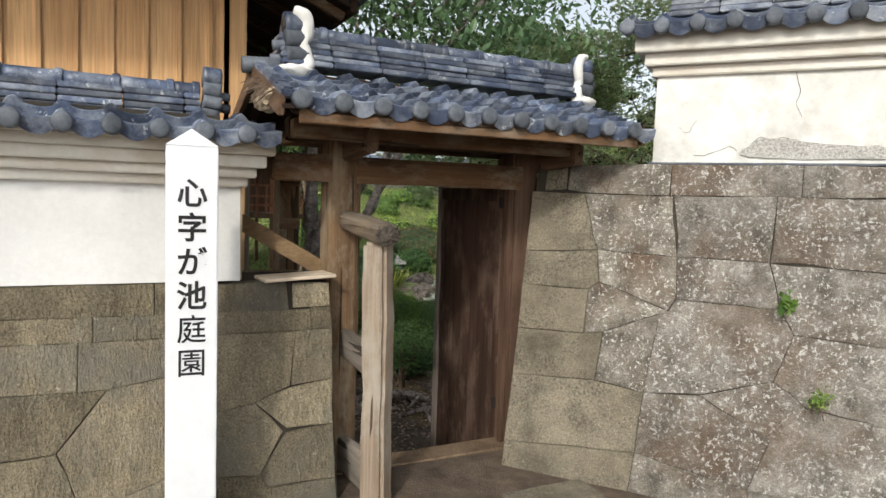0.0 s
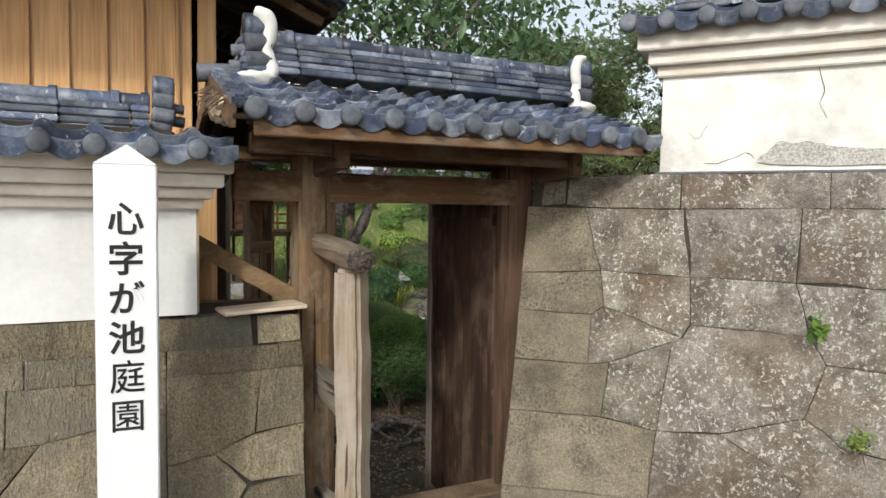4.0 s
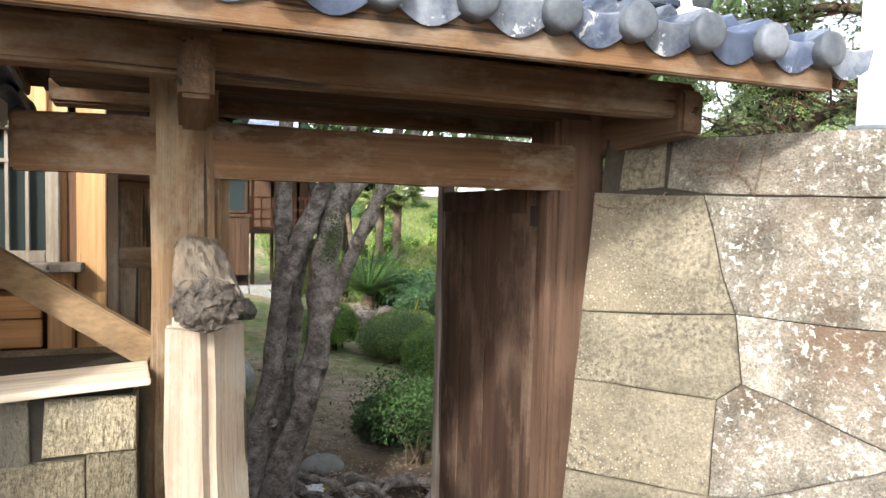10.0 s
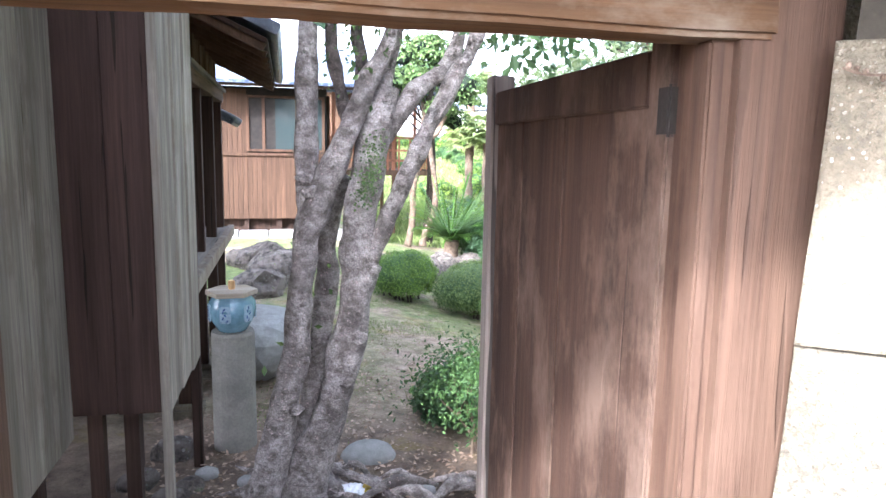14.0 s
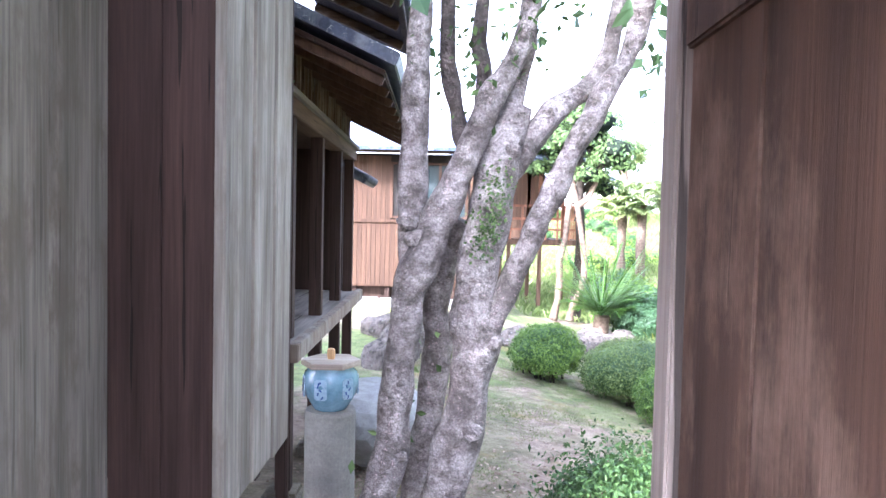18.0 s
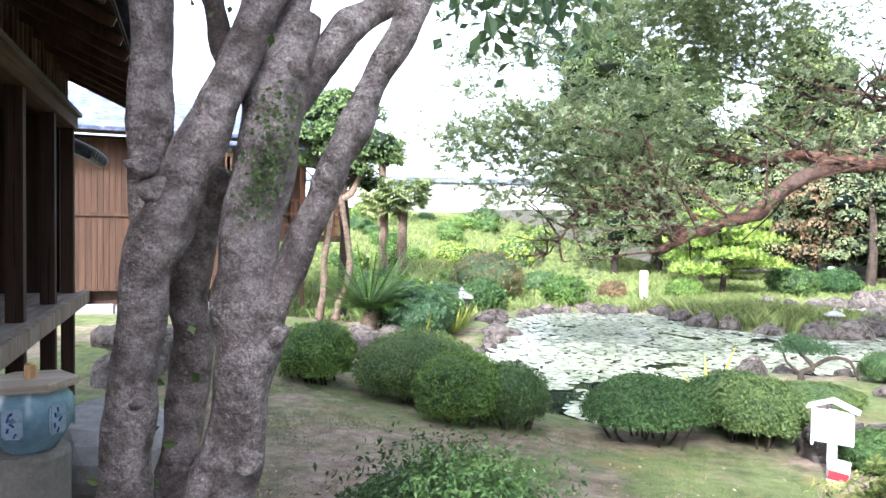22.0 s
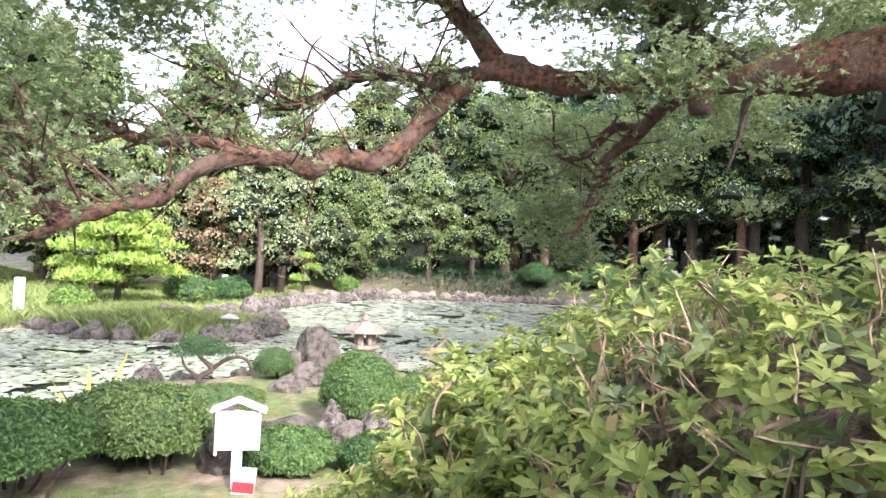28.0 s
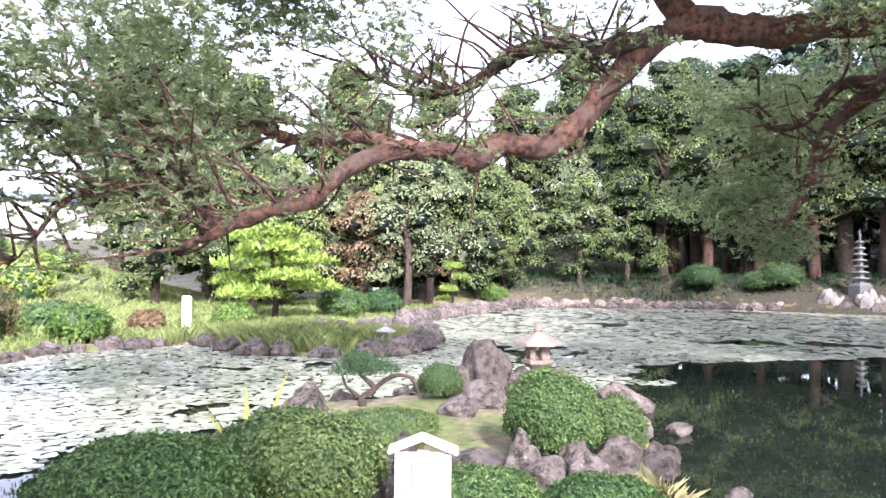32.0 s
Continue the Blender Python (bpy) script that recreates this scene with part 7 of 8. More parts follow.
part("limb", rough_up(tube(LIMB6, [0.13, 0.11, 0.11, 0.1, 0.08, 0.03], sides=10, wobble=0.3), 0.035, 7), BARK_RED, great, smooth=True)
LIMB7 = [(14.1, 6.53, 3.04), (14.2, 6.94, 3.11), (14.3, 7.38, 2.69), (14.4, 7.82, 2.68), (14.4, 7.98, 3.01)]
part("limb", rough_up(tube(LIMB7, [0.09, 0.08, 0.07, 0.05, 0.015], sides=9, wobble=0.3), 0.03, 7), BARK_RED, great, smooth=True)
LIMB8 = [(13, 8.63, 3.93), (12.8, 8.9, 4.35), (12.4, 9.3, 4.74), (11.9, 9.8, 5.03), (11.3, 10.51, 5.17), (10.6, 11.29, 5.02)]
part("limb", rough_up(tube(LIMB8, [0.19, 0.17, 0.13, 0.1, 0.07, 0.02], sides=11, wobble=0.3), 0.03, 7), BARK_RED, great, smooth=True)
LIMB9 = [(13, 4.93, 3.6), (12.7, 5.76, 3.98), (12.3, 6.36, 4.53), (11.8, 7.13, 5.01), (11.2, 7.68, 5.36)]
part("limb", tube(LIMB9, [0.2, 0.15, 0.11, 0.07, 0.02], sides=11, wobble=0.3), BARK_DARK, great, smooth=True)
LIMB11 = [(13, 4.92, 3.43), (13.1, 5.03, 3.17), (13.2, 5.07, 2.84), (13.3, 5.24, 2.23)]
part("limb", tube(LIMB11, [0.07, 0.055, 0.045, 0.012], sides=9, wobble=0.3), BARK_DARK, great, smooth=True)
part("limb_stub", rough_up(tube([(13.05, 5.57, 3.4), (13, 5.63, 3.03)], [0.2, 0.14], sides=12, wobble=0.3), 0.03, 7), BARK_RED, great, "thick broken limb stub", smooth=True)
tb = bmesh.new()
tips = []
for limb, n in ((LIMB2, 90), (LIMB3, 30), (LIMB4, 44), (LIMB10, 34), (LIMB5, 80), (LIMB6, 16), (LIMB7, 14), (LIMB8, 60), (LIMB9, 40)):
    for k in range(n):
        p = Vector(along(limb[1:], 1, (0.02, 0.02, 0.02))[0])
        q = p + Vector((rng.normal(-0.25, 0.55), rng.normal(0.2, 0.55), rng.normal(0.22, 0.38)))
        mid_p = p.lerp(q, 0.5) + Vector(rng.normal(0, 0.1, 3))
        tube([p, mid_p, q], [0.026, 0.018, 0.006], sides=4, bm=tb, cap=False)
        tips += [q, mid_p, q + Vector(rng.normal(0, 0.25, 3))]
tagged(part("twig_mass", tb, BARK_RED, great), kind="stuff")
tips = np.array([list(q) for q in tips])
crown_p = [tips[rng.integers(0, len(tips), 5000)] + rng.normal(0, 1, (5000, 3)) * np.array([0.22, 0.22, 0.14])]
CLUMPS = (((7.6, 13.8, 2.8), (1.6, 1.4, 0.9), 1500), ((6.6, 14.2, 2.4), (1.0, 1.0, 0.8), 900), ((8.6, 13.2, 3.4), (1.4, 1.4, 0.8), 700), ((8.26, 12.29, 4.66), (1.62, 1.22, 0.51), 708), ((10.8, 9.46, 6.82), (2.72, 2.18, 0.68), 639), ((7.2, 12.8, 4.6), (2.0, 1.6, 0.8), 800), ((12.16, 5.93, 7.36), (3.54, 2.72, 1.09), 1150), ((12.84, 5.25, 5.05), (2.45, 2.18, 0.54), 895), ((15.97, 7.7, 3.15), (1.5, 1.22, 0.95), 1918), ((16.51, 5.11, 3.69), (2.04, 1.63, 1.09), 2174), ((16.78, 8.1, 1.79), (1.09, 0.95, 0.82), 1534), ((12.43, 3.75, 4.1), (0.95, 1.36, 0.41), 895), ((12.02, 5.93, 3.49), (0.54, 1.22, 0.3), 639), ((8.62, 12.14, 4.44), (1.32, 1.1, 0.55), 1079), ((9.6, 13.0, 4.1), (1.3, 1.1, 0.5), 1100), ((11.51, 12.25, 5.08), (1.36, 1.04, 0.42), 1137), ((10.26, 10.82, 5.32), (1.36, 1.09, 0.41), 895), ((12.02, 6.88, 4.92), (1.22, 1.22, 0.48), 1150), ((12.16, 5.11, 4.64), (1.22, 1.22, 0.48), 1023), ((11.75, 7.83, 5.32), (1.22, 1.09, 0.48), 895), ((11.9, 7.8, 4.95), (1.1, 0.9, 0.4), 650), ((12.3, 6.8, 4.75), (1.1, 0.9, 0.4), 700), ((12.5, 5.8, 4.45), (1.0, 0.9, 0.35), 650))
for cc, r, n in CLUMPS:
    cl = np.array(cc) + rng.normal(0, 0.55, (26, 3)) * np.array(r)
    crown_p.append(cl[rng.integers(0, 26, n)] + rng.normal(0, 1, (n, 3)) * np.array([0.26, 0.26, 0.12]))
crown_p = np.concatenate(crown_p)
# an open gap in the crown between the low limb and the upper boughs
gap_d = np.array([0.83, 0.5, 0.25])
gap_r = crown_p - np.array([11.9, 11.2, 3.9])
gap_a = gap_r @ (gap_d / np.linalg.norm(gap_d))
gap_o = np.sqrt(np.maximum((gap_r ** 2).sum(1) - gap_a ** 2, 0))
crown_p = crown_p[(gap_o > rng.uniform(0.35, 0.95, len(gap_o))) | (np.abs(gap_a) > 3)]
# the main limbs stay bare
bare = np.concatenate([along(limb, 160, (0.01, 0.01, 0.01)) for limb in (LIMB[4:], LIMB2[:9], LIMB3)])
near = np.min(((crown_p[:, None, :] - bare[None, ::2, :]) ** 2).sum(2), 1)
crown_p = crown_p[near > rng.uniform(0.06, 0.25, len(crown_p))]
v, f = rosettes(crown_p, rng.normal(0, 0.35, crown_p.shape) + np.array([0, 0, 0.9]), 7, 0.08, 0.034)
arrays("crown", v, f, LEAF_CAMPHOR, great)


def pine(at, h, w, name, label, material=LEAF_PINE, tiers=9, n=700, seed=1):
    """A trained garden pine: flat needle pads on a bent trunk."""
    at = Vector(at)
    ob = thing(name, at, label, "tree")
    part("trunk", tube([at + Vector((0, 0, -0.1)), at + Vector((0.06 * w, 0, h * 0.35)), at + Vector((-0.05 * w, 0.03, h * 0.65)), at + Vector((0.02, 0, h * 0.95))], [0.07 * h / 2, 0.06 * h / 2, 0.045 * h / 2, 0.015], sides=9, wobble=0.2), BARK_DARK, ob, smooth=True)
    pts, nr = [], []
    for k in range(tiers):
        a = k * 2.4 + seed
        lvl = 0.25 + 0.72 * k / (tiers - 1)
        r = w * (1.1 - lvl * 0.75) * (0.85 if k < tiers - 1 else 0.0)
        c = at + Vector((math.cos(a) * r, math.sin(a) * r, h * lvl))
        part("branch", tube([at + Vector((0, 0, h * lvl * 0.85)), c + Vector((0, 0, -0.05))], [0.025 * h / 2, 0.01], sides=6), BARK_DARK, ob)
        p, d = shell(n, c, (w * 0.48, w * 0.48, h * 0.085), inner=0.6, bumps=0.35, seed=k + seed, low=-0.3)
        pts.append(p), nr.append(d)
    p, d = np.concatenate(pts), np.concatenate(nr)
    v, f = leaf_arrays(p, d * 0.4 + np.array([0, 0, 0.8]), 0.06 * h, 0.022 * h, droop=-0.4)
    arrays("needles", v, f, material, ob)
    return ob


pine(on_ground(19.6, 23.2), 2.95, 1.95, "garden_pine", "bright green cloud-pruned pine on the far bank", tiers=13, n=800)
bx, by, bz = on_ground(11.0, 12.3)
bonsai = thing("small_pine", (bx, by, bz), "low dark trained pine leaning over on the peninsula", "tree")
part("trunk", tube([(bx + 0.05, by - 0.04, bz - 0.1), (bx + 0.0, by, bz + 0.1), (bx + 0.12, by - 0.12, bz + 0.22), (bx - 0.02, by + 0.02, bz + 0.42)], [0.055, 0.05, 0.045, 0.02], sides=8, wobble=0.3), BARK_DARK, bonsai, smooth=True)
part("branch", tube([(bx + 0.05, by - 0.05, bz + 0.15), (bx + 0.26, by - 0.3, bz + 0.38), (bx + 0.42, by - 0.5, bz + 0.36), (bx + 0.5, by - 0.6, bz + 0.08)], [0.03, 0.03, 0.028, 0.012], sides=7, wobble=0.3), BARK_DARK, bonsai, "bare arching branch", smooth=True)
part("branch", tube([(bx, by, bz + 0.1), (bx - 0.12, by + 0.15, bz + 0.25), (bx - 0.16, by + 0.2, bz + 0.42)], [0.03, 0.022, 0.01], sides=6, wobble=0.3), BARK_DARK, bonsai, smooth=True)
pp, pd = [], []
for k, (ox, oy, oz, w) in enumerate(((-0.12, 0.15, 0.46, 0.24), (0.06, -0.04, 0.53, 0.27), (0.2, -0.22, 0.47, 0.2), (-0.02, 0.1, 0.6, 0.18), (0.1, 0.1, 0.45, 0.2))):
    p, d = shell(900, Vector((bx + ox, by + oy, bz + oz)), (w * 1.15, w * 1.15, w * 0.62), inner=0.5, bumps=0.3, seed=k + 3, low=-0.4)
    pp.append(p), pd.append(d)
v, f = leaf_arrays(np.concatenate(pp), np.concatenate(pd) * 0.6 + np.array([0, 0, 0.6]), 0.04, 0.013, droop=-0.3)
arrays("needles", v, f, LEAF_DARK, bonsai)
pine(on_ground(28.5, 21.9), 2.0, 0.9, "small_pine", "small pale pruned pine on the far rocks", tiers=4, n=500)

# notice board
notice_b = thing("notice_board", (7.58, 8.95, height(7.58, 8.95)), "small white roofed notice board on a post", "sign")
NB = Matrix.Translation((7.58, 8.95, 0)) @ Matrix.Rotation(radians(-57), 4, "Z")


def nb(name, x0, x1, y0, y1, z0, z1, mat, label="", turn=0.0, parent=None):
    bm = boxed(x0, x1, y0, y1, z0, z1, bevel=0.004)
    bm.transform(NB @ Matrix.Translation((0, 0, 0)) @ (Matrix.Translation((0, 0, z0)) @ Matrix.Rotation(turn, 4, "Y") @ Matrix.Translation((0, 0, -z0))))
    return part(name, bm, mat, parent or notice_b, label)


gz0 = height(7.58, 8.95)
nb("post", -0.04, 0.04, -0.03, 0.03, gz0 - 0.2, -0.5, PAINT)
panel = nb("panel", -0.16, 0.16, -0.05, -0.02, -0.81, -0.5, PAINT)
nb("side_frame", -0.175, -0.155, -0.06, 0.0, -0.85, -0.49, PAINT)
nb("side_frame", 0.155, 0.175, -0.06, 0.0, -0.81, -0.49, PAINT)
for s in (-1, 1):
    bm = boxed(0, 0.235, -0.09, 0.07, -0.012, 0.012, bevel=0.004)
    bm.transform(NB @ Matrix.Translation((0, 0, -0.41)) @ (Matrix.Identity(4) if s > 0 else Matrix.Rotation(math.pi, 4, "Z")) @ Matrix.Rotation(radians(22), 4, "Y"))
    part("roof_board", bm, PAINT, notice_b)
for k in range(7):
    nb("text_line", -0.11 + k * 0.035, -0.1 + k * 0.035, -0.0525, -0.05, -0.76 + 0.03 * (k % 2), -0.56, GRANITE, "faint grey line of writing", parent=panel)
low_sign = thing("low_notice", (7.5, 8.83, gz0), "small white card with a red band leaning on the post", "sign")
bm = boxed(-0.085, 0.085, -0.006, 0.006, -0.03, 0.19, bevel=0.003)
bm.transform(Matrix.Translation((7.5, 8.82, gz0 + 0.02)) @ Matrix.Rotation(radians(-57), 4, "Z") @ Matrix.Rotation(radians(6), 4, "Y"))
card = part("card", bm, PAINT, low_sign)
bm = boxed(-0.083, 0.083, -0.009, -0.005, -0.01, 0.075)
bm.transform(Matrix.Translation((7.5, 8.82, gz0 + 0.02)) @ Matrix.Rotation(radians(-57), 4, "Z") @ Matrix.Rotation(radians(6), 4, "Y"))
part("red_band", bm, RED, card, "red printed band")


def lantern(at, h, label, stone=GRANITE):
    at = Vector(at)
    s = h / 0.8
    ob = thing("stone_lantern", at, label, "lantern", group="stone lanterns round the pond")
    part("base", lathe([(0.2 * s, -0.2), (0.2 * s, 0.06 * s), (0.15 * s, 0.1 * s)], at, 6), stone, ob)
    part("shaft", lathe([(0.1 * s, 0.1 * s), (0.09 * s, 0.3 * s)], at, 10), stone, ob)
    part("platform", lathe([(0.12 * s, 0.3 * s), (0.2 * s, 0.36 * s), (0.2 * s, 0.4 * s)], at, 6), stone, ob)
    for k in range(6):
        a = 6.28 * k / 6
        bm = boxed(-0.03 * s, 0.03 * s, -0.03 * s, 0.03 * s, 0.4 * s, 0.57 * s, bevel=0.005)
        bm.transform(Matrix.Translation(at) @ Matrix.Rotation(a, 4, "Z") @ Matrix.Translation((0.12 * s, 0, 0)))
        part("light_box_post", bm, stone, ob)
    part("roof", lathe([(0.16 * s, 0.56 * s), (0.31 * s, 0.58 * s), (0.29 * s, 0.62 * s), (0.12 * s, 0.7 * s), (0.05 * s, 0.73 * s)], at, 6), stone, ob, "wide hexagonal stone roof")
    part("finial", lathe([(0.04 * s, 0.72 * s), (0.06 * s, 0.76 * s), (0.01 * s, 0.84 * s)], at, 8), stone, ob)
    return ob


lantern((8.2, 19.6, -1.15), 0.85, "grey stone lantern with a wide roof on the planted bank")
lantern((16.15, 15.9, -1.2), 0.6, "low grey stone lantern at the tip of the spit")
lantern((13.6, 10.97, -1.22), 1.0, "brown-grey stone lantern beside the standing stone", BROWN_STONE)

# rocks
STONES = [(11.2, 10.9, 0.36, 0.26, 0.16), (9.35, 9.6, 0.42, 0.3, 0.1), (9.0, 9.6, 0.2, 0.18, 0.13), (12.72, 11.38, 0.42, 0.42, 0.6), (12.45, 11.7, 0.36, 0.3, 0.34), (9.72, 9.32, 0.12, 0.12, 0.26), (9.6, 9.25, 0.2, 0.17, 0.17), (9.38, 8.9, 0.24, 0.2, 0.2), (9.55, 8.62, 0.26, 0.22, 0.22), (9.9, 8.85, 0.24, 0.2, 0.2), (10.2, 8.55, 0.28, 0.22, 0.2), (11.05, 8.4, 0.26, 0.22, 0.22), (10.6, 8.3, 0.28, 0.22, 0.2), (10.3, 7.55, 0.22, 0.16, 0.12)]
STONES += [(9.0, 8.35, 0.2, 0.17, 0.16), (8.2, 9.6, 0.28, 0.22, 0.36), (7.95, 9.35, 0.26, 0.22, 0.24), (8.3, 9.3, 0.22, 0.2, 0.26), (7.3, 10.9, 0.2, 0.2, 0.15), (9.9, 12.7, 0.3, 0.25, 0.22), (11.9, 10.9, 0.45, 0.34, 0.24), (11.6, 8.9, 0.3, 0.25, 0.2), (13.2, 11.2, 0.3, 0.3, 0.22), (14.2, 5.6, 0.6, 0.4, 0.3), (14.9, 5.2, 0.4, 0.4, 0.25)]
for n, (x, y, a, b, c) in enumerate(STONES):
    a, b = a * 0.82, b * 0.82
    z = max(height(x, y), WATER_Z - 0.1)
    whole("pond_rock", lump((x, y, z + c * 0.3), (a, b, c), n + 1, rough=0.4), ROCK, (x, y, z), "rough brown-grey stone set at the water's edge", "rock", group="rocks round the pond")
k = 0
for (ax, ay), (bx, by) in zip(POND, POND[1:]):
    ln = math.hypot(bx - ax, by - ay)
    steps = int(ln / 0.55)
    for j in range(steps):
        f = (j + random.uniform(0.1, 0.9)) / steps
        x, y = ax + (bx - ax) * f + random.uniform(-0.2, 0.2), ay + (by - ay) * f + random.uniform(-0.2, 0.2)
        if 7.0 < x < 12 and y < 12.5:
            continue
        s = random.uniform(0.14, 0.42) * (1.3 if x > 16 else 0.75)
        whole("pond_rock", lump((x, y, WATER_Z + s * 0.25), (s * random.uniform(0.9, 1.5), s, s * random.uniform(0.6, 1.1)), k + 40, detail=2, rough=0.45), ROCK, (x, y, WATER_Z), "rough brown-grey stone set at the water's edge", "rock", group="rocks round the pond")
        k += 1
for n in range(26):
    x, y = random.uniform(3.2, 6.8), 0
    y = 14.2 + (x - 3.2) * 1.0 + random.uniform(-0.8, 0.8)
    s = random.uniform(0.12, 0.28)
    z = height(x, y)
    whole("bank_rock", lump((x, y, z + s * 0.3), (s * 1.2, s, s * 0.9), n + 140, detail=2, rough=0.45), ROCK, (x, y, z), "rough dark stone of the planted bank", "rock", group="rocks of the planted bank")
for n in range(9):
    x, y = 1.3 + random.uniform(-0.4, 1.0), 13.5 + random.uniform(-1, 1.6)
    s = random.uniform(0.15, 0.35)
    whole("bank_rock", lump((x, y, height(x, y) + s * 0.3), (s * 1.3, s, s), n + 180, detail=2, rough=0.4), ROCK, (x, y, height(x, y)), "rough dark stone beside the house", "rock", group="rocks of the planted bank")


def fronds(name, at, n, length, lift, material, label, leaflet=0.12, trunk=0.0, group="", thick=0.1, fan=False):
    """A rosette of feathered, fan or strap leaves, on a stem where it has one."""
    at = Vector(at)
    ob = thing(name, at, label, "plant", group=group)
    top = at + Vector((0, 0, trunk))
    if trunk:
        part("trunk", tube([at + Vector((0, 0, -0.1)), at.lerp(top, 0.5), top], [thick * 1.2, thick, thick * 1.1], sides=12, wobble=0.3), TWIG, ob, smooth=True)
    verts, faces = [], []
    steps = 8 if leaflet < 0.02 or fan else 22
    for k in range(n):
        a = 2.39996 * k
        up = lift * (1 - 0.8 * k / n) + 0.25
        d = Vector((math.cos(a), math.sin(a), 0))
        sd = Vector((-math.sin(a), math.cos(a), 0))
        ln = length * random.uniform(0.8, 1.1)
        prev = None
        for j in range(steps + 1):
            t = j / steps
            p = top + d * (ln * t * (1 - 0.15 * t)) + Vector((0, 0, ln * (up * t - 0.75 * t * t * (1 - up * 0.5))))
            if leaflet > 0.02 and not fan and t > 0.1:
                for s in (-1, 1):
                    w = leaflet * math.sin(math.pi * (0.12 + 0.8 * t))
                    b = len(verts)
                    tip = p + sd * s * w + d * w * 0.75 + Vector((0, 0, w * 0.2))
                    verts += [list(p - d * 0.012), list(p + d * 0.016), list(p.lerp(tip, 0.6) + d * 0.014), list(tip)]
                    faces.append((b, b + 1, b + 2, b + 3))
            if fan and j == steps:
                for s in range(17):
                    q = radians(-105 + 210 * s / 16)
                    out_d = (d * math.cos(q) + sd * math.sin(q)) * leaflet
                    wide = (sd * math.cos(q) - d * math.sin(q)) * leaflet * 0.075
                    b = len(verts)
                    drop = Vector((0, 0, leaflet * (0.25 * math.cos(q * 2) - 0.35)))
                    verts += [list(p), list(p + out_d * 0.6 + wide + drop * 0.4), list(p + out_d + drop), list(p + out_d * 0.6 - wide + drop * 0.4)]
                    faces.append((b, b + 1, b + 2, b + 3))
            w = (0.012 if leaflet > 0.02 else 0.03 * length * 1.6 * math.sin(math.pi * (0.2 + 0.78 * t)))
            cur = (len(verts), len(verts) + 1)
            verts += [list(p - sd * w), list(p + sd * w)]
            if prev:
                faces.append((prev[0], prev[1], cur[1], cur[0]))
            prev = cur
    me = bpy.data.meshes.new("fronds")
    me.from_pydata([[q[i] - at[i] for i in range(3)] for q in verts], [], faces)
    finish("fronds", me, material, ob, "", at)
    return ob


fronds("cycad", on_ground(5.35, 17.6), 64, 1.15, 1.25, CYCAD, "large green cycad with arching feathery fronds", leaflet=0.26, trunk=0.5, thick=0.16)
for n, (x, y, s) in enumerate(((6.3, 17.0, 0.5), (7.3, 17.8, 0.55), (7.7, 18.3, 0.5), (8.1, 11.15, 0.52), (10.75, 8.25, 0.2))):
    fronds("strap_leaf_plant", on_ground(x, y, 0.05), 15, s, 1.4, LEAF_YELLOW, "yellow-green variegated strap-leaved plant", leaflet=0.0, group="variegated plants")
fronds("palm_tree", on_ground(8.75, 26.3), 34, 0.75, 1.2, LEAF_PALM, "pale fan palm with a shaggy trunk on the hillside", leaflet=0.62, trunk=3.0, thick=0.15, group="palms", fan=True)
fronds("palm_tree", on_ground(8.25, 26.9), 28, 0.65, 1.2, LEAF_PALM, "pale fan palm with a shaggy trunk on the hillside", leaflet=0.55, trunk=2.6, thick=0.14, group="palms", fan=True)
fronds("palm_tree", on_ground(11.3, 38.0), 30, 0.8, 1.2, LEAF_PALM, "tall pale fan palm near the hilltop wall", leaflet=0.8, trunk=3.6, thick=0.2, group="palms", fan=True)
fronds("cycad", on_ground(13.5, 4.9), 22, 0.7, 0.9, CYCAD, "green fern-like plant on the near bank", leaflet=0.1)
for n, (x, y, r) in enumerate(((6.35, 17.6, 0.75), (7.1, 18.5, 0.65), (6.5, 18.9, 0.85), (7.8, 19.9, 0.7))):
    bush(on_ground(x, y), (r, r, r * 0.75), 2600, 0.09, (LEAF_BIG, LEAF, LEAF_BRIGHT)[n % 3], "leafy mounded shrub on the planted bank", 20 + n, name="bank_shrub", bumps=0.3, trunk=False, group="bank shrubs")
for n, (x, y, r, mt) in enumerate(((12.9, 22.6, 0.7, LEAF_BRIGHT), (11.0, 24.2, 1.2, LEAF_BROWN), (15.2, 23.4, 0.45, LEAF_BROWN), (22.3, 22.6, 0.9, LEAF), (24.5, 22.6, 0.8, LEAF), (34, 22.8, 0.7, LEAF_BRIGHT), (42.7, 11.9, 0.8, LEAF), (42.9, 10.9, 1.15, LEAF_MID), (42.8, 4.6, 0.9, LEAF), (43.2, 0.5, 1.0, LEAF_MID), (42.4, 14.7, 1.05, LEAF), (9.8, 22.0, 0.7, LEAF), (17.0, 22.0, 0.6, LEAF_BRIGHT))):
    bush(on_ground(x, y), (r, r, r * 0.7), 2200, 0.11, mt, "rounded clipped bush on the far bank", 40 + n, name="far_bush", bumps=0.2, trunk=False, group="far bank bushes")
hill_protos = [bush(on_ground(7.6, 24.6), (0.8, 0.8, 0.55), 1100, 0.14, LEAF_BRIGHT, "loose green shrub on the grassy hill", 61, name="hill_shrub", bumps=0.45, trunk=False, group="hill shrubs"),
               bush(on_ground(12.5, 28.0), (1.0, 0.9, 0.6), 1200, 0.15, LEAF, "loose green shrub on the grassy hill", 62, name="hill_shrub", bumps=0.45, trunk=False, group="hill shrubs"),
               bush(on_ground(15.5, 31.0), (0.9, 0.9, 0.7), 1200, 0.15, LEAF_PINE, "yellow-green shrub on the grassy hill", 63, name="hill_shrub", bumps=0.45, trunk=False, group="hill shrubs")]
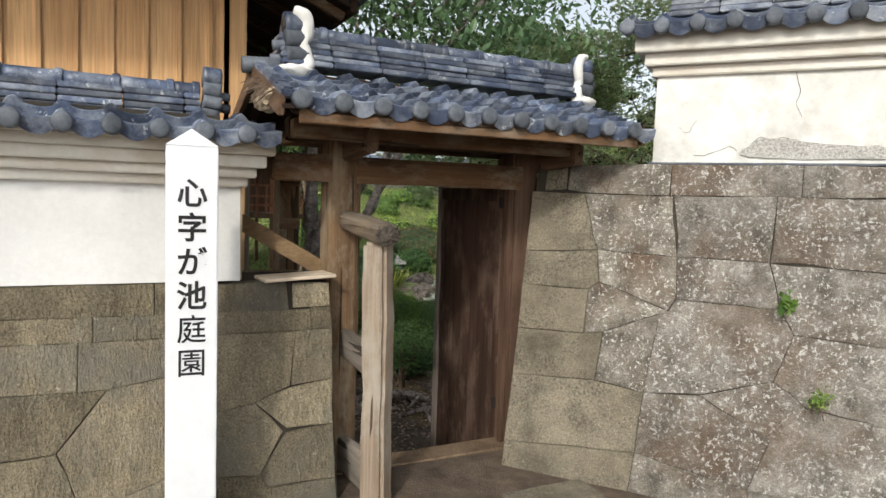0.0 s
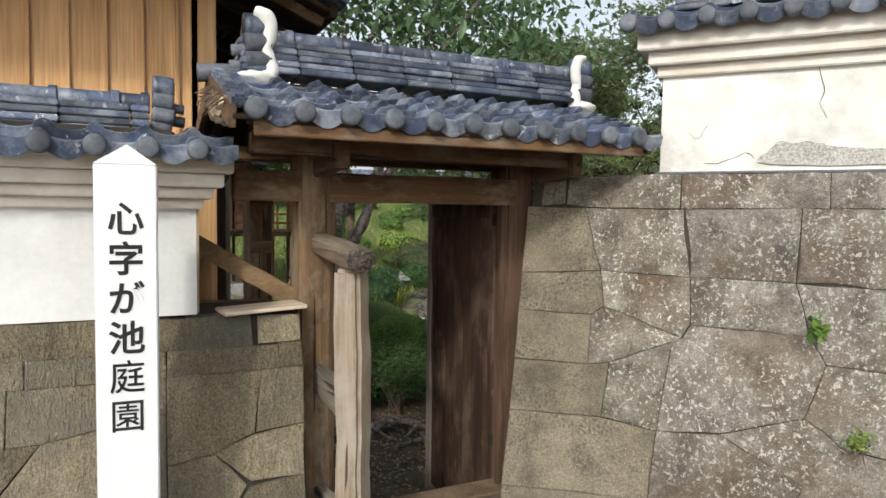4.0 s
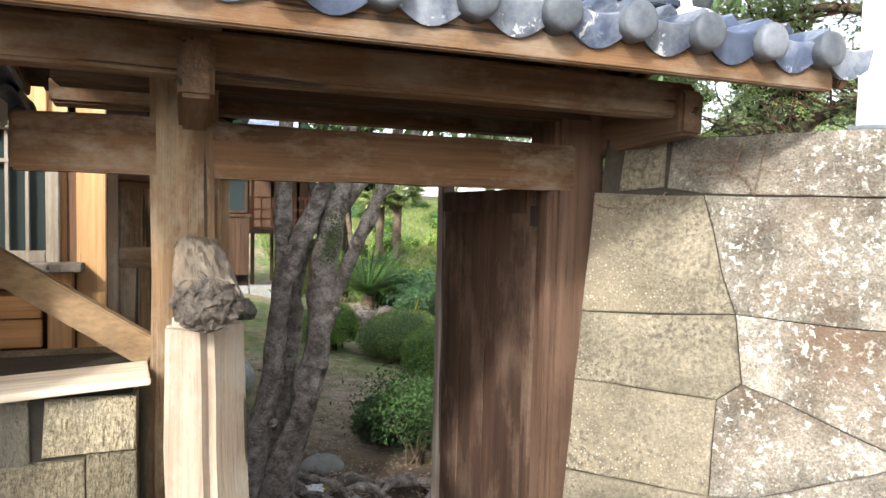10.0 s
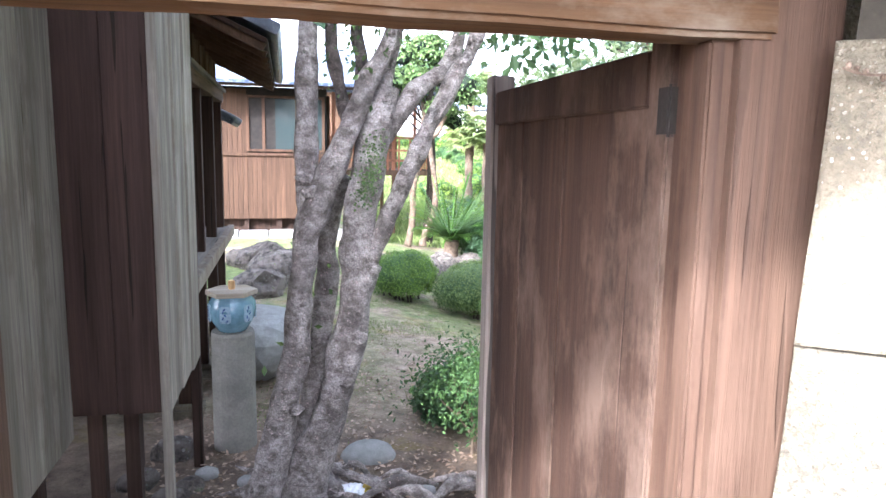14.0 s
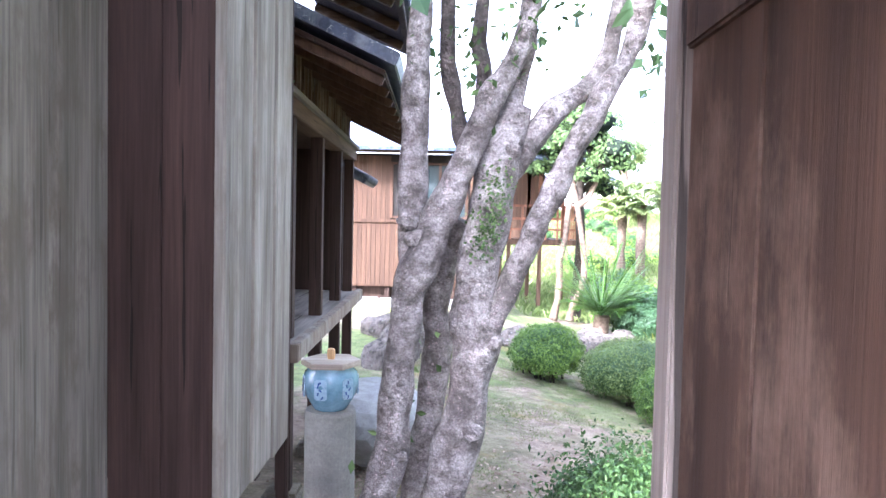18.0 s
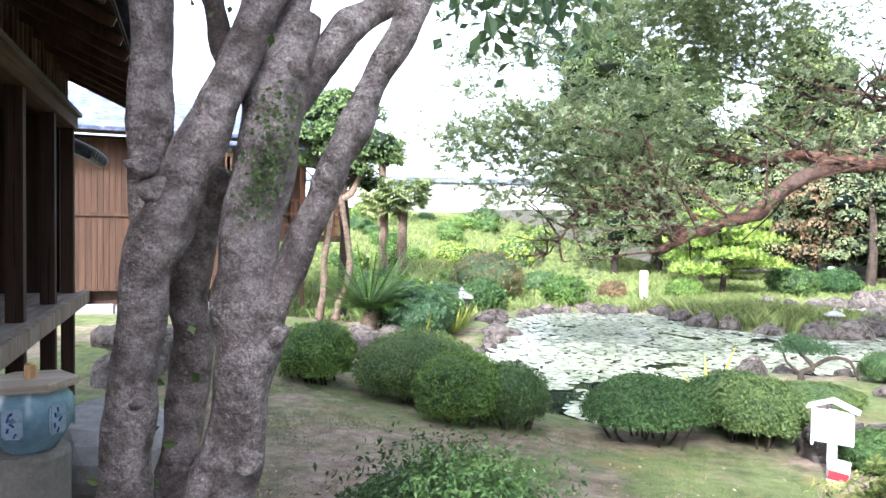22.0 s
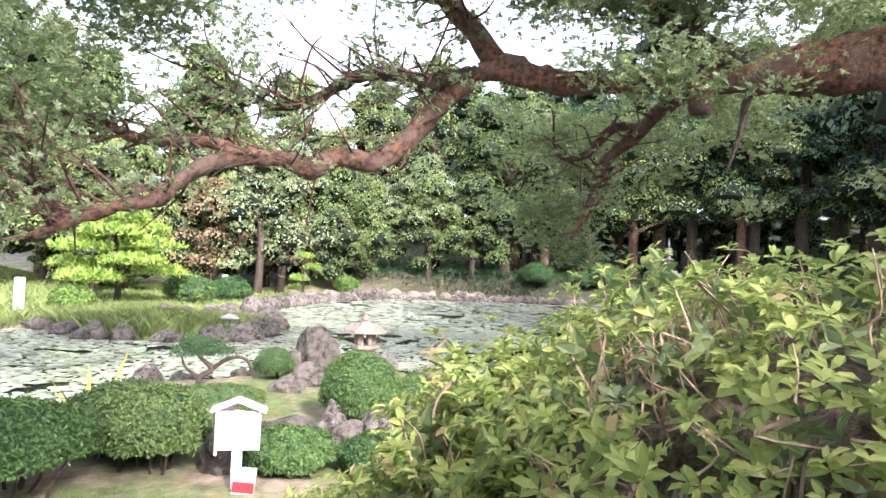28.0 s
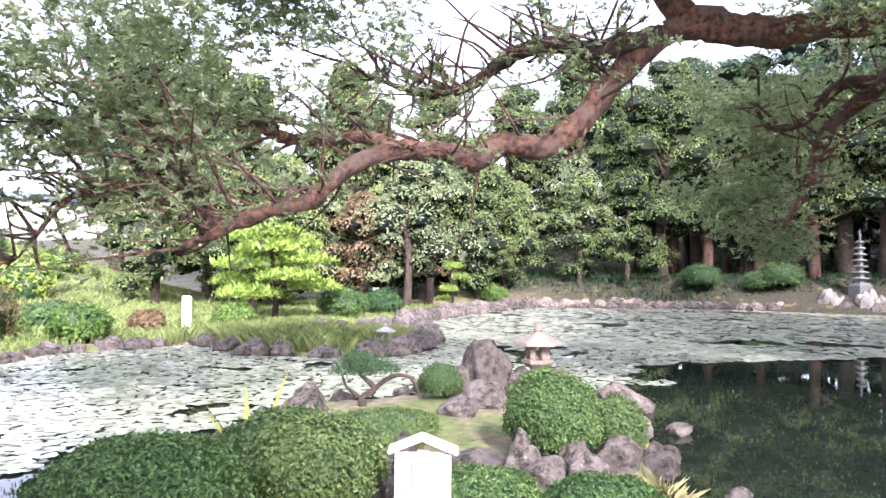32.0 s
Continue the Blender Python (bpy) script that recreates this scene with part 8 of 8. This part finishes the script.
for n in range(34):
    y = random.uniform(25.5, 43)
    x = random.uniform(5 + (y - 24) * 0.12, 12 + (y - 22) * 0.55)
    s = random.uniform(0.4, 1.0)
    copy_thing(hill_protos[n % 3], Matrix.Translation(on_ground(x, y, -0.05)) @ Matrix.Rotation(random.uniform(0, 6.28), 4, "Z") @ Matrix.Diagonal((s, s, s * random.uniform(0.6, 1.1), 1)))
wp = whole("white_marker", boxed(16.05, 16.25, 22.9, 23.1, height(16.15, 23) - 0.2, height(16.15, 23) + 0.95, bevel=0.02), PAINT, (16.15, 23, height(16.15, 23)), "white painted marker post on the far bank", "post")
wp2 = whole("white_marker", boxed(25.2, 25.4, 23.4, 23.6, height(25.3, 23.5) - 0.2, height(25.3, 23.5) + 1.0, bevel=0.02), PAINT, (25.3, 23.5, height(25.3, 23.5)), "white painted marker post on the far bank", "post")
flat = whole("stone_slab_bridge", lump((16.6, 20.7, WATER_Z + 0.12), (1.3, 0.35, 0.14), 9, rough=0.1, flat=0.4), GRANITE, (16.6, 20.7, WATER_Z), "flat pale stone slab bridge at the spit", "bridge")
PAGODA_STONE = surf("dark_grey_granite", (0.1, 0.1, 0.095), (0.24, 0.235, 0.225), scale=12, grain=120, bump=0.4, rough=0.95)
# pagoda
PX, PY = 42.3, 7.35
pag = thing("stone_pagoda", (PX, PY, 0.1), "slender grey stone pagoda with stacked roofs", "pagoda")
pz = 0.0
part("base", lathe([(0.5, -0.9), (0.5, 0.05), (0.36, 0.2)], (PX, PY, pz), 4), PAGODA_STONE, pag)
for k in range(7):
    s = 1.0 - 0.075 * k
    part("storey", lathe([(0.17 * s, 0), (0.17 * s, 0.16)], (PX, PY, pz + 0.2 + k * 0.29), 4), PAGODA_STONE, pag)
    part("roof", lathe([(0.22 * s, 0.0), (0.42 * s, 0.05), (0.39 * s, 0.09), (0.14 * s, 0.15)], (PX, PY, pz + 0.34 + k * 0.29), 4), PAGODA_STONE, pag)
part("finial", lathe([(0.05, 0), (0.06, 0.25), (0.01, 0.6)], (PX, PY, pz + 2.2), 8), PAGODA_STONE, pag)
for n in range(16):
    x, y = 41.8 + random.uniform(-0.4, 0.4), 7.9 + random.uniform(-1.5, 1.3)
    s = random.uniform(0.2, 0.42)
    z = height(x, y)
    whole("bank_rock", lump((x, y, z + s * 0.5), (s, s * 0.9, s * 1.5), n + 300, detail=3, rough=0.45), CEMENT, (x, y, z), "pale rough stone piled beside the pagoda", "rock", group="rocks by the pagoda")

own = random.Random(5)
for (ax, ay), (bx, by) in zip(POND[14:17], POND[15:18]):
    steps = int(math.hypot(bx - ax, by - ay) / 0.55)
    for j in range(steps):
        f = (j + own.uniform(0.2, 0.8)) / steps
        x, y, s = ax + (bx - ax) * f + 0.3, ay + (by - ay) * f + own.uniform(-0.1, 0.1), own.uniform(0.2, 0.36)
        whole("pond_rock", lump((x, y, WATER_Z + 0.12), (s * 0.8, s * 1.25, s * own.uniform(0.9, 1.3)), j + 400, detail=2, rough=0.4), BROWN_STONE, (x, y, WATER_Z), "pale brownish stone of the low kerb along the far bank", "rock", group="rocks round the pond")

# ---------- woods ----------


def wood_tree(at, h, w, material, label, name="woodland_tree", clumps=44, n=9000, size=0.24, seed=0, low=0.3, bark=BARK_DARK, group="woods behind the pond"):
    """A tree with limbs and a crown of many leafy clumps with gaps."""
    at = Vector(at)
    r = np.random.default_rng(seed + 100)
    ob = thing(name, at, label, "tree", group=group)
    part("trunk", tube([at + Vector((0, 0, -0.4)), at + Vector((r.normal(0, 0.1), r.normal(0, 0.1), h * 0.3)), at + Vector((r.normal(0, 0.25), r.normal(0, 0.25), h * 0.6)), at + Vector((r.normal(0, 0.3), r.normal(0, 0.3), h * 0.92))], [0.03 * h, 0.024 * h, 0.016 * h, 0.004 * h], sides=8, wobble=0.15), bark, ob, smooth=True)
    cs, rs = [], []
    bm = bmesh.new()
    for k in range(clumps):
        lvl = low + (1 - low) * r.uniform(0, 1) ** 0.85
        rad = w * math.sin(math.pi * min(0.97, 0.2 + 0.75 * ((lvl - low) / (1 - low)) ** 0.8)) * r.uniform(0.25, 1.05)
        a = r.uniform(0, 6.28)
        c = at + Vector((math.cos(a) * rad, math.sin(a) * rad, h * lvl))
        cs.append(list(c)), rs.append(w * r.uniform(0.16, 0.4))
        if k % 2 == 0:
            tube([at + Vector((0, 0, h * lvl * 0.75)), c], [0.008 * h, 0.002 * h], sides=4, bm=bm, cap=False)
    tagged(part("limb_work", bm, bark, ob), kind="stuff")
    # solid near-black balls paint the shade between the leaf clumps
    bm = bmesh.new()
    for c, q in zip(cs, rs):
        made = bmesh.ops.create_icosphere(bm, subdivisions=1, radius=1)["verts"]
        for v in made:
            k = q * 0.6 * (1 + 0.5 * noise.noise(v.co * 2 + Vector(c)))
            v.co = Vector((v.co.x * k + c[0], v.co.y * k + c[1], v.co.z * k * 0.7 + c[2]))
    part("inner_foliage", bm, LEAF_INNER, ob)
    cs, rs = np.array(cs), np.array(rs)
    pick = rng.integers(0, clumps, n)
    dirs = rng.normal(0, 1, (n, 3))
    dirs /= np.linalg.norm(dirs, axis=1, keepdims=True)
    dirs[:, 2] = np.abs(dirs[:, 2]) * 1.1 - 0.35
    p = cs[pick] + dirs * rs[pick][:, None] * np.array([1, 1, 0.8]) * rng.uniform(0.72, 1.2, (n, 1))
    v, f = leaf_arrays(p, dirs + np.array([0, 0, 0.4]), size, size * 0.6, droop=0.15, spread=0.5)
    arrays("crown", v, f, material, ob)
    return ob


protos = [
    wood_tree(on_ground(33.5, 31.5), 11, 3.4, LEAF_WOODS, "tall dense woodland tree across the pond", seed=1, n=13000, size=0.16, clumps=60),
    wood_tree(on_ground(43.5, 17), 12, 3.8, LEAF_WOODS, "tall dense woodland tree across the pond", seed=2, n=14000, size=0.16, clumps=66, low=0.22),
    wood_tree(on_ground(45, 3), 13, 3.8, LEAF_DARK, "dark dense woodland tree across the pond", seed=3, n=14000, size=0.18, clumps=60),
    wood_tree(on_ground(33, 24.6), 6, 2.0, LEAF_GREY, "pale green young tree on the far bank", seed=4, size=0.13, n=8000, low=0.15, clumps=50),
    wood_tree(on_ground(27.5, 26), 5, 1.9, LEAF_BROWN, "bronze-leaved small tree on the far bank", seed=5, n=5000, low=0.2, size=0.16),
    wood_tree(on_ground(39.5, 20.5), 5.5, 2.1, LEAF_WOODS, "green understorey tree on the far bank", seed=6, size=0.14, n=8000, low=0.1, clumps=52),
    wood_tree(on_ground(36, 27.5), 11, 3.0, LEAF_LIME, "tall yellow-green woodland tree across the pond", seed=7, n=11000, size=0.17, clumps=50, low=0.35),
    wood_tree(on_ground(47.5, 12.2), 6.5, 2.2, LEAF_TEAL, "blue-green understorey tree on the far bank", seed=8, size=0.15, n=8000, low=0.08, clumps=52),
    wood_tree(on_ground(47.5, 16), 13, 3.4, LEAF_TEAL, "dark blue-green woodland tree across the pond", seed=9, n=10000, size=0.19, clumps=56, low=0.3),
    wood_tree(on_ground(30.5, 27.5), 5.5, 2.1, LEAF_LIME, "bright young tree on the far bank", seed=10, size=0.14, n=7500, low=0.1, clumps=48),
    wood_tree(on_ground(43.9, 14.7), 10, 3.6, LEAF_WOODS, "tall woodland tree with a bare reddish trunk across the pond", seed=11, n=12000, size=0.15, clumps=64, low=0.26, bark=BARK_RED),
]
BARE = [(10, 44.2, 9.4), (10, 45.2, 12.2), (10, 45.6, 6.3), (10, 44.4, 3.6), (10, 45.8, 17.0), (10, 47.5, 10.6), (10, 45.0, 0.4), (10, 44.8, -3.0), (10, 48.5, 14.5), (10, 47.2, 3.0)]
OTHER = {10: (10, 10, 10, 8), 0: (0, 6, 1), 1: (1, 0, 8), 2: (2, 8), 3: (3, 9), 4: (4, 4, 9), 5: (5, 7, 5, 3)}
SPOTS = [(0, 31, 30), (1, 35, 29), (0, 40, 25), (1, 44, 22), (2, 47, 13), (2, 46, 8), (1, 50, 17), (2, 44, -3), (2, 40, -7), (0, 27, 33), (1, 24.5, 37), (2, 50, 3), (2, 36, -9), (2, 32, -11), (1, 54, 24), (0, 46, 30), (1, 38, 34)]
SPOTS += [(2, 48, -9), (0, 30, 40), (1, 52, 10), (3, 30.5, 24.5), (3, 37.5, 23.5), (4, 30, 27), (4, 25, 28.5), (5, 22.5, 27.5), (3, 41.5, 18.5), (5, 34.5, 25.5), (2, 27, -9), (2, 24, -6), (2, 46, -1.5)]
SPOTS += [(5, 53 + 0.6 * (k % 3), -6 + 1.9 * k) for k in range(14)] + [(2, 56 + 2 * (k % 3), -14 + 6.0 * k) for k in range(9)] + [(5, 20 + 2.2 * k, -6 - 0.6 * (k % 3)) for k in range(12)]
SPOTS += [(5, 33, 27.5), (5, 36.5, 25.5), (5, 29, 29), (5, 26, 31), (0, 34, 33), (2, 52, 20), (5, 45, 19)]
SPOTS += [(5, 22.8, 30.5), (2, 17.5, 0.2), (2, 21, -1.5), (2, 25, -2.5), (2, 16.5, -3.0), (2, 22.5, -5.0)]
SPOTS += [(2, 20, -7), (2, 17, -3.5), (1, 58, 0), (0, 58, 30), (3, 23.5, 30), (5, 28.5, 24.3), (2, 53, -4), (1, 42, 31)]
SPOTS += [(1, 25, 41), (0, 28.5, 38), (5, 24, 32), (4, 26, 34), (5, 19.5, 29.5), (3, 27, 30.5), (5, 31.5, 26), (5, 37, 26.5), (5, 33.5, 23.5), (5, 39, 23.8), (5, 36.5, 23.6), (2, 45, -7), (4, 35, 24.2), (4, 31.8, 25.2), (3, 40.5, 21)]
for n, (k, x, y) in enumerate(SPOTS + BARE):
    s = random.uniform(0.85, 1.2)
    if k < 3 and 29 < math.degrees(math.atan2(y - 6, x - 3.4)) < 37:
        s *= 0.62  # younger trees, where the skyline dips
    kinds = OTHER[k] if k in OTHER else (k,)
    ob = copy_thing(protos[kinds[n % len(kinds)]], Matrix.Translation(on_ground(x, y)) @ Matrix.Rotation(random.uniform(0, 6.28), 4, "Z") @ Matrix.Diagonal((s, s, s * random.uniform(0.9, 1.15), 1)))
# trees behind the gate roof and the walls
wood_tree(on_ground(5.3, 20.3), 5.3, 1.45, LEAF_MID, "dark round-headed tree beside the pavilion", name="garden_evergreen", seed=13, n=11000, size=0.1, low=0.6, bark=BARK_DARK, group="")

stem = bpy.data.objects["garden_evergreen"]
for line in ([(4.7, 19.6, -0.95), (4.79, 19.6, -0.5), (4.84, 19.62, 0.0), (4.83, 19.6, 0.5), (4.95, 19.65, 1.06), (5.03, 19.7, 1.78), (5.2, 20.0, 2.6)],
             [(5.08, 19.6, -0.95), (5.12, 19.6, -0.75), (5.33, 19.6, -0.2), (5.41, 19.6, 0.29), (5.32, 19.6, 1.08), (5.19, 19.65, 1.79), (5.1, 20.0, 2.7)],
             [(5.15, 19.65, 1.75), (5.43, 19.7, 1.9), (5.64, 19.8, 2.3), (5.8, 20.0, 2.9)]):
    part("trunk", rough_up(tube(line, [0.1, 0.085, 0.075, 0.08, 0.07, 0.07, 0.03][-len(line):], sides=10, wobble=0.35), 0.02, 6), TWIG, stem, "twisted bare reddish stem", smooth=True)


# ---------- what nobody can count ----------


def scatter(n, x0, x1, y0, y1, keep):
    x, y = rng.uniform(x0, x1, n), rng.uniform(y0, y1, n)
    ok = keep(x, y)
    return x[ok], y[ok]


def pads(n, x0, x1, y0, y1, r0, r1, keep):
    x, y = scatter(n, x0, x1, y0, y1, keep)
    m = len(x)
    r = rng.uniform(r0, r1, m)
    a = np.arange(8) * (2 * math.pi / 8)
    tilt = rng.normal(0, 0.05, (m, 2))
    px = np.cos(a)[None] * r[:, None]
    py = np.sin(a)[None] * r[:, None]
    z = WATER_Z + 0.012 + rng.uniform(0, 0.02, (m, 1)) + px * tilt[:, :1] + py * tilt[:, 1:]
    v = np.stack([px + x[:, None], py + y[:, None], z], -1).reshape(-1, 3)
    return v, np.arange(m * 8).reshape(m, 8)


def pad_keep(x, y):
    d = pond_distance(x, y)
    patch = np.array([noise.noise(Vector((a * 0.35, b * 0.35, 2.0))) + 0.5 * noise.noise(Vector((a * 1.3, b * 1.3, 5.0))) for a, b in zip(x, y)])
    open_water = ease((x - 8) / 1.5) * ease((np.minimum(11.0 + 0.1 * (x - 9), 12.5 - 0.9 * (x - 17)) - y) / 2.5)
    return (d < -0.12) & (patch > -0.5 + open_water * 1.15)


v1, f1 = pads(62000, 5.8, 22, 3.5, 22, 0.035, 0.085, pad_keep)
v2, f2 = pads(32000, 20, 42, -3, 22, 0.07, 0.15, pad_keep)
lily = arrays("lily_pads", np.concatenate([v1, v2]), f1.tolist() + (f2 + len(v1)).tolist(), PAD, at=(14, 14, WATER_Z))
tagged(lily, "pale green lily pads crowding the pond's surface", "lily pads", kind="stuff")


def blades(name, x, y, h, w, lean, material, label, z=None):
    m = len(x)
    z = ground_height(x, y) - 0.01 if z is None else z
    a = rng.uniform(0, 6.28, m)
    hh = h * rng.uniform(0.5, 1.2, m)
    dx, dy = np.cos(a), np.sin(a)
    ln = lean * hh * rng.uniform(0.2, 1.2, m)
    base = np.stack([x, y, z], 1)
    side = np.stack([-dy, dx, 0 * dx], 1) * w
    mid = base + np.stack([dx * ln * 0.35, dy * ln * 0.35, hh * 0.65], 1)
    tip = base + np.stack([dx * ln, dy * ln, hh], 1)
    v = np.stack([base - side, base + side, mid + side * 0.7, tip, mid - side * 0.7], 1).reshape(-1, 3)
    ob = arrays(name, v, np.arange(m * 5).reshape(m, 5), material, at=(x.mean(), y.mean(), float(z.mean())))
    return tagged(ob, label, "grass", kind="stuff")


gx1, gy1 = scatter(90000, 1.2, 9.5, 5.6, 15, lambda x, y: (pond_distance(x, y) > 0.1) & (y > 7.9 + rng.normal(0, 0.25, x.shape)) & (np.array([noise.noise(Vector((a * 0.55, b * 0.55, 7.0))) for a, b in zip(x, y)]) > -0.05))
blades("lawn_grass", gx1, gy1, 0.026, 0.0022, 0.8, GRASS, "short patchy green lawn and moss")
gx2, gy2 = scatter(60000, 4, 30, 20, 46, lambda x, y: (pond_distance(x, y) > 0.5))
blades("hill_grass", gx2, gy2, 0.22, 0.022, 0.9, HILL_GRASS, "long bright grass on the hillside")
gx3, gy3 = scatter(16000, 13.5, 19, 15.5, 21, lambda x, y: (pond_distance(x, y) > 0.1))
blades("spit_grass", gx3, gy3, 0.4, 0.008, 0.7, GRASS, "tall soft grass on the spit")
gx4, gy4 = rng.normal(9.62, 0.13, 1500), rng.normal(7.76, 0.11, 1500)
blades("dry_tuft", gx4, gy4, 0.19, 0.001, 1.2, STRAW, "dry straw-coloured grass tuft at the water")
gx5, gy5 = scatter(32000, 36, 60, -16, 32, lambda x, y: pond_distance(x, y) > 0.9)
blades("woodland_floor", gx5, gy5, 0.26, 0.05, 0.9, LEAF_DARK, "dark undergrowth below the trees")
lx, ly = scatter(24000, 0.6, 7.5, 4.2, 12, lambda x, y: (pond_distance(x, y) > 0.2) & (x > 0.7) & (rng.uniform(0, 1, x.shape) < np.exp(-((x - 2.2) ** 2 + (y - 6.8) ** 2) / 6)))
lp = np.stack([lx, ly, ground_height(lx, ly) + 0.012], 1)
v, f = leaf_arrays(lp, np.tile(np.array([0, 0, 1.0]), (len(lp), 1)), 0.045, 0.024, droop=0, spread=0.3)
litter = arrays("leaf_litter", v, f, LITTER, at=(2.2, 6.8, -0.6))
tagged(litter, "brown fallen leaves lying on the earth", "leaf litter", kind="stuff")
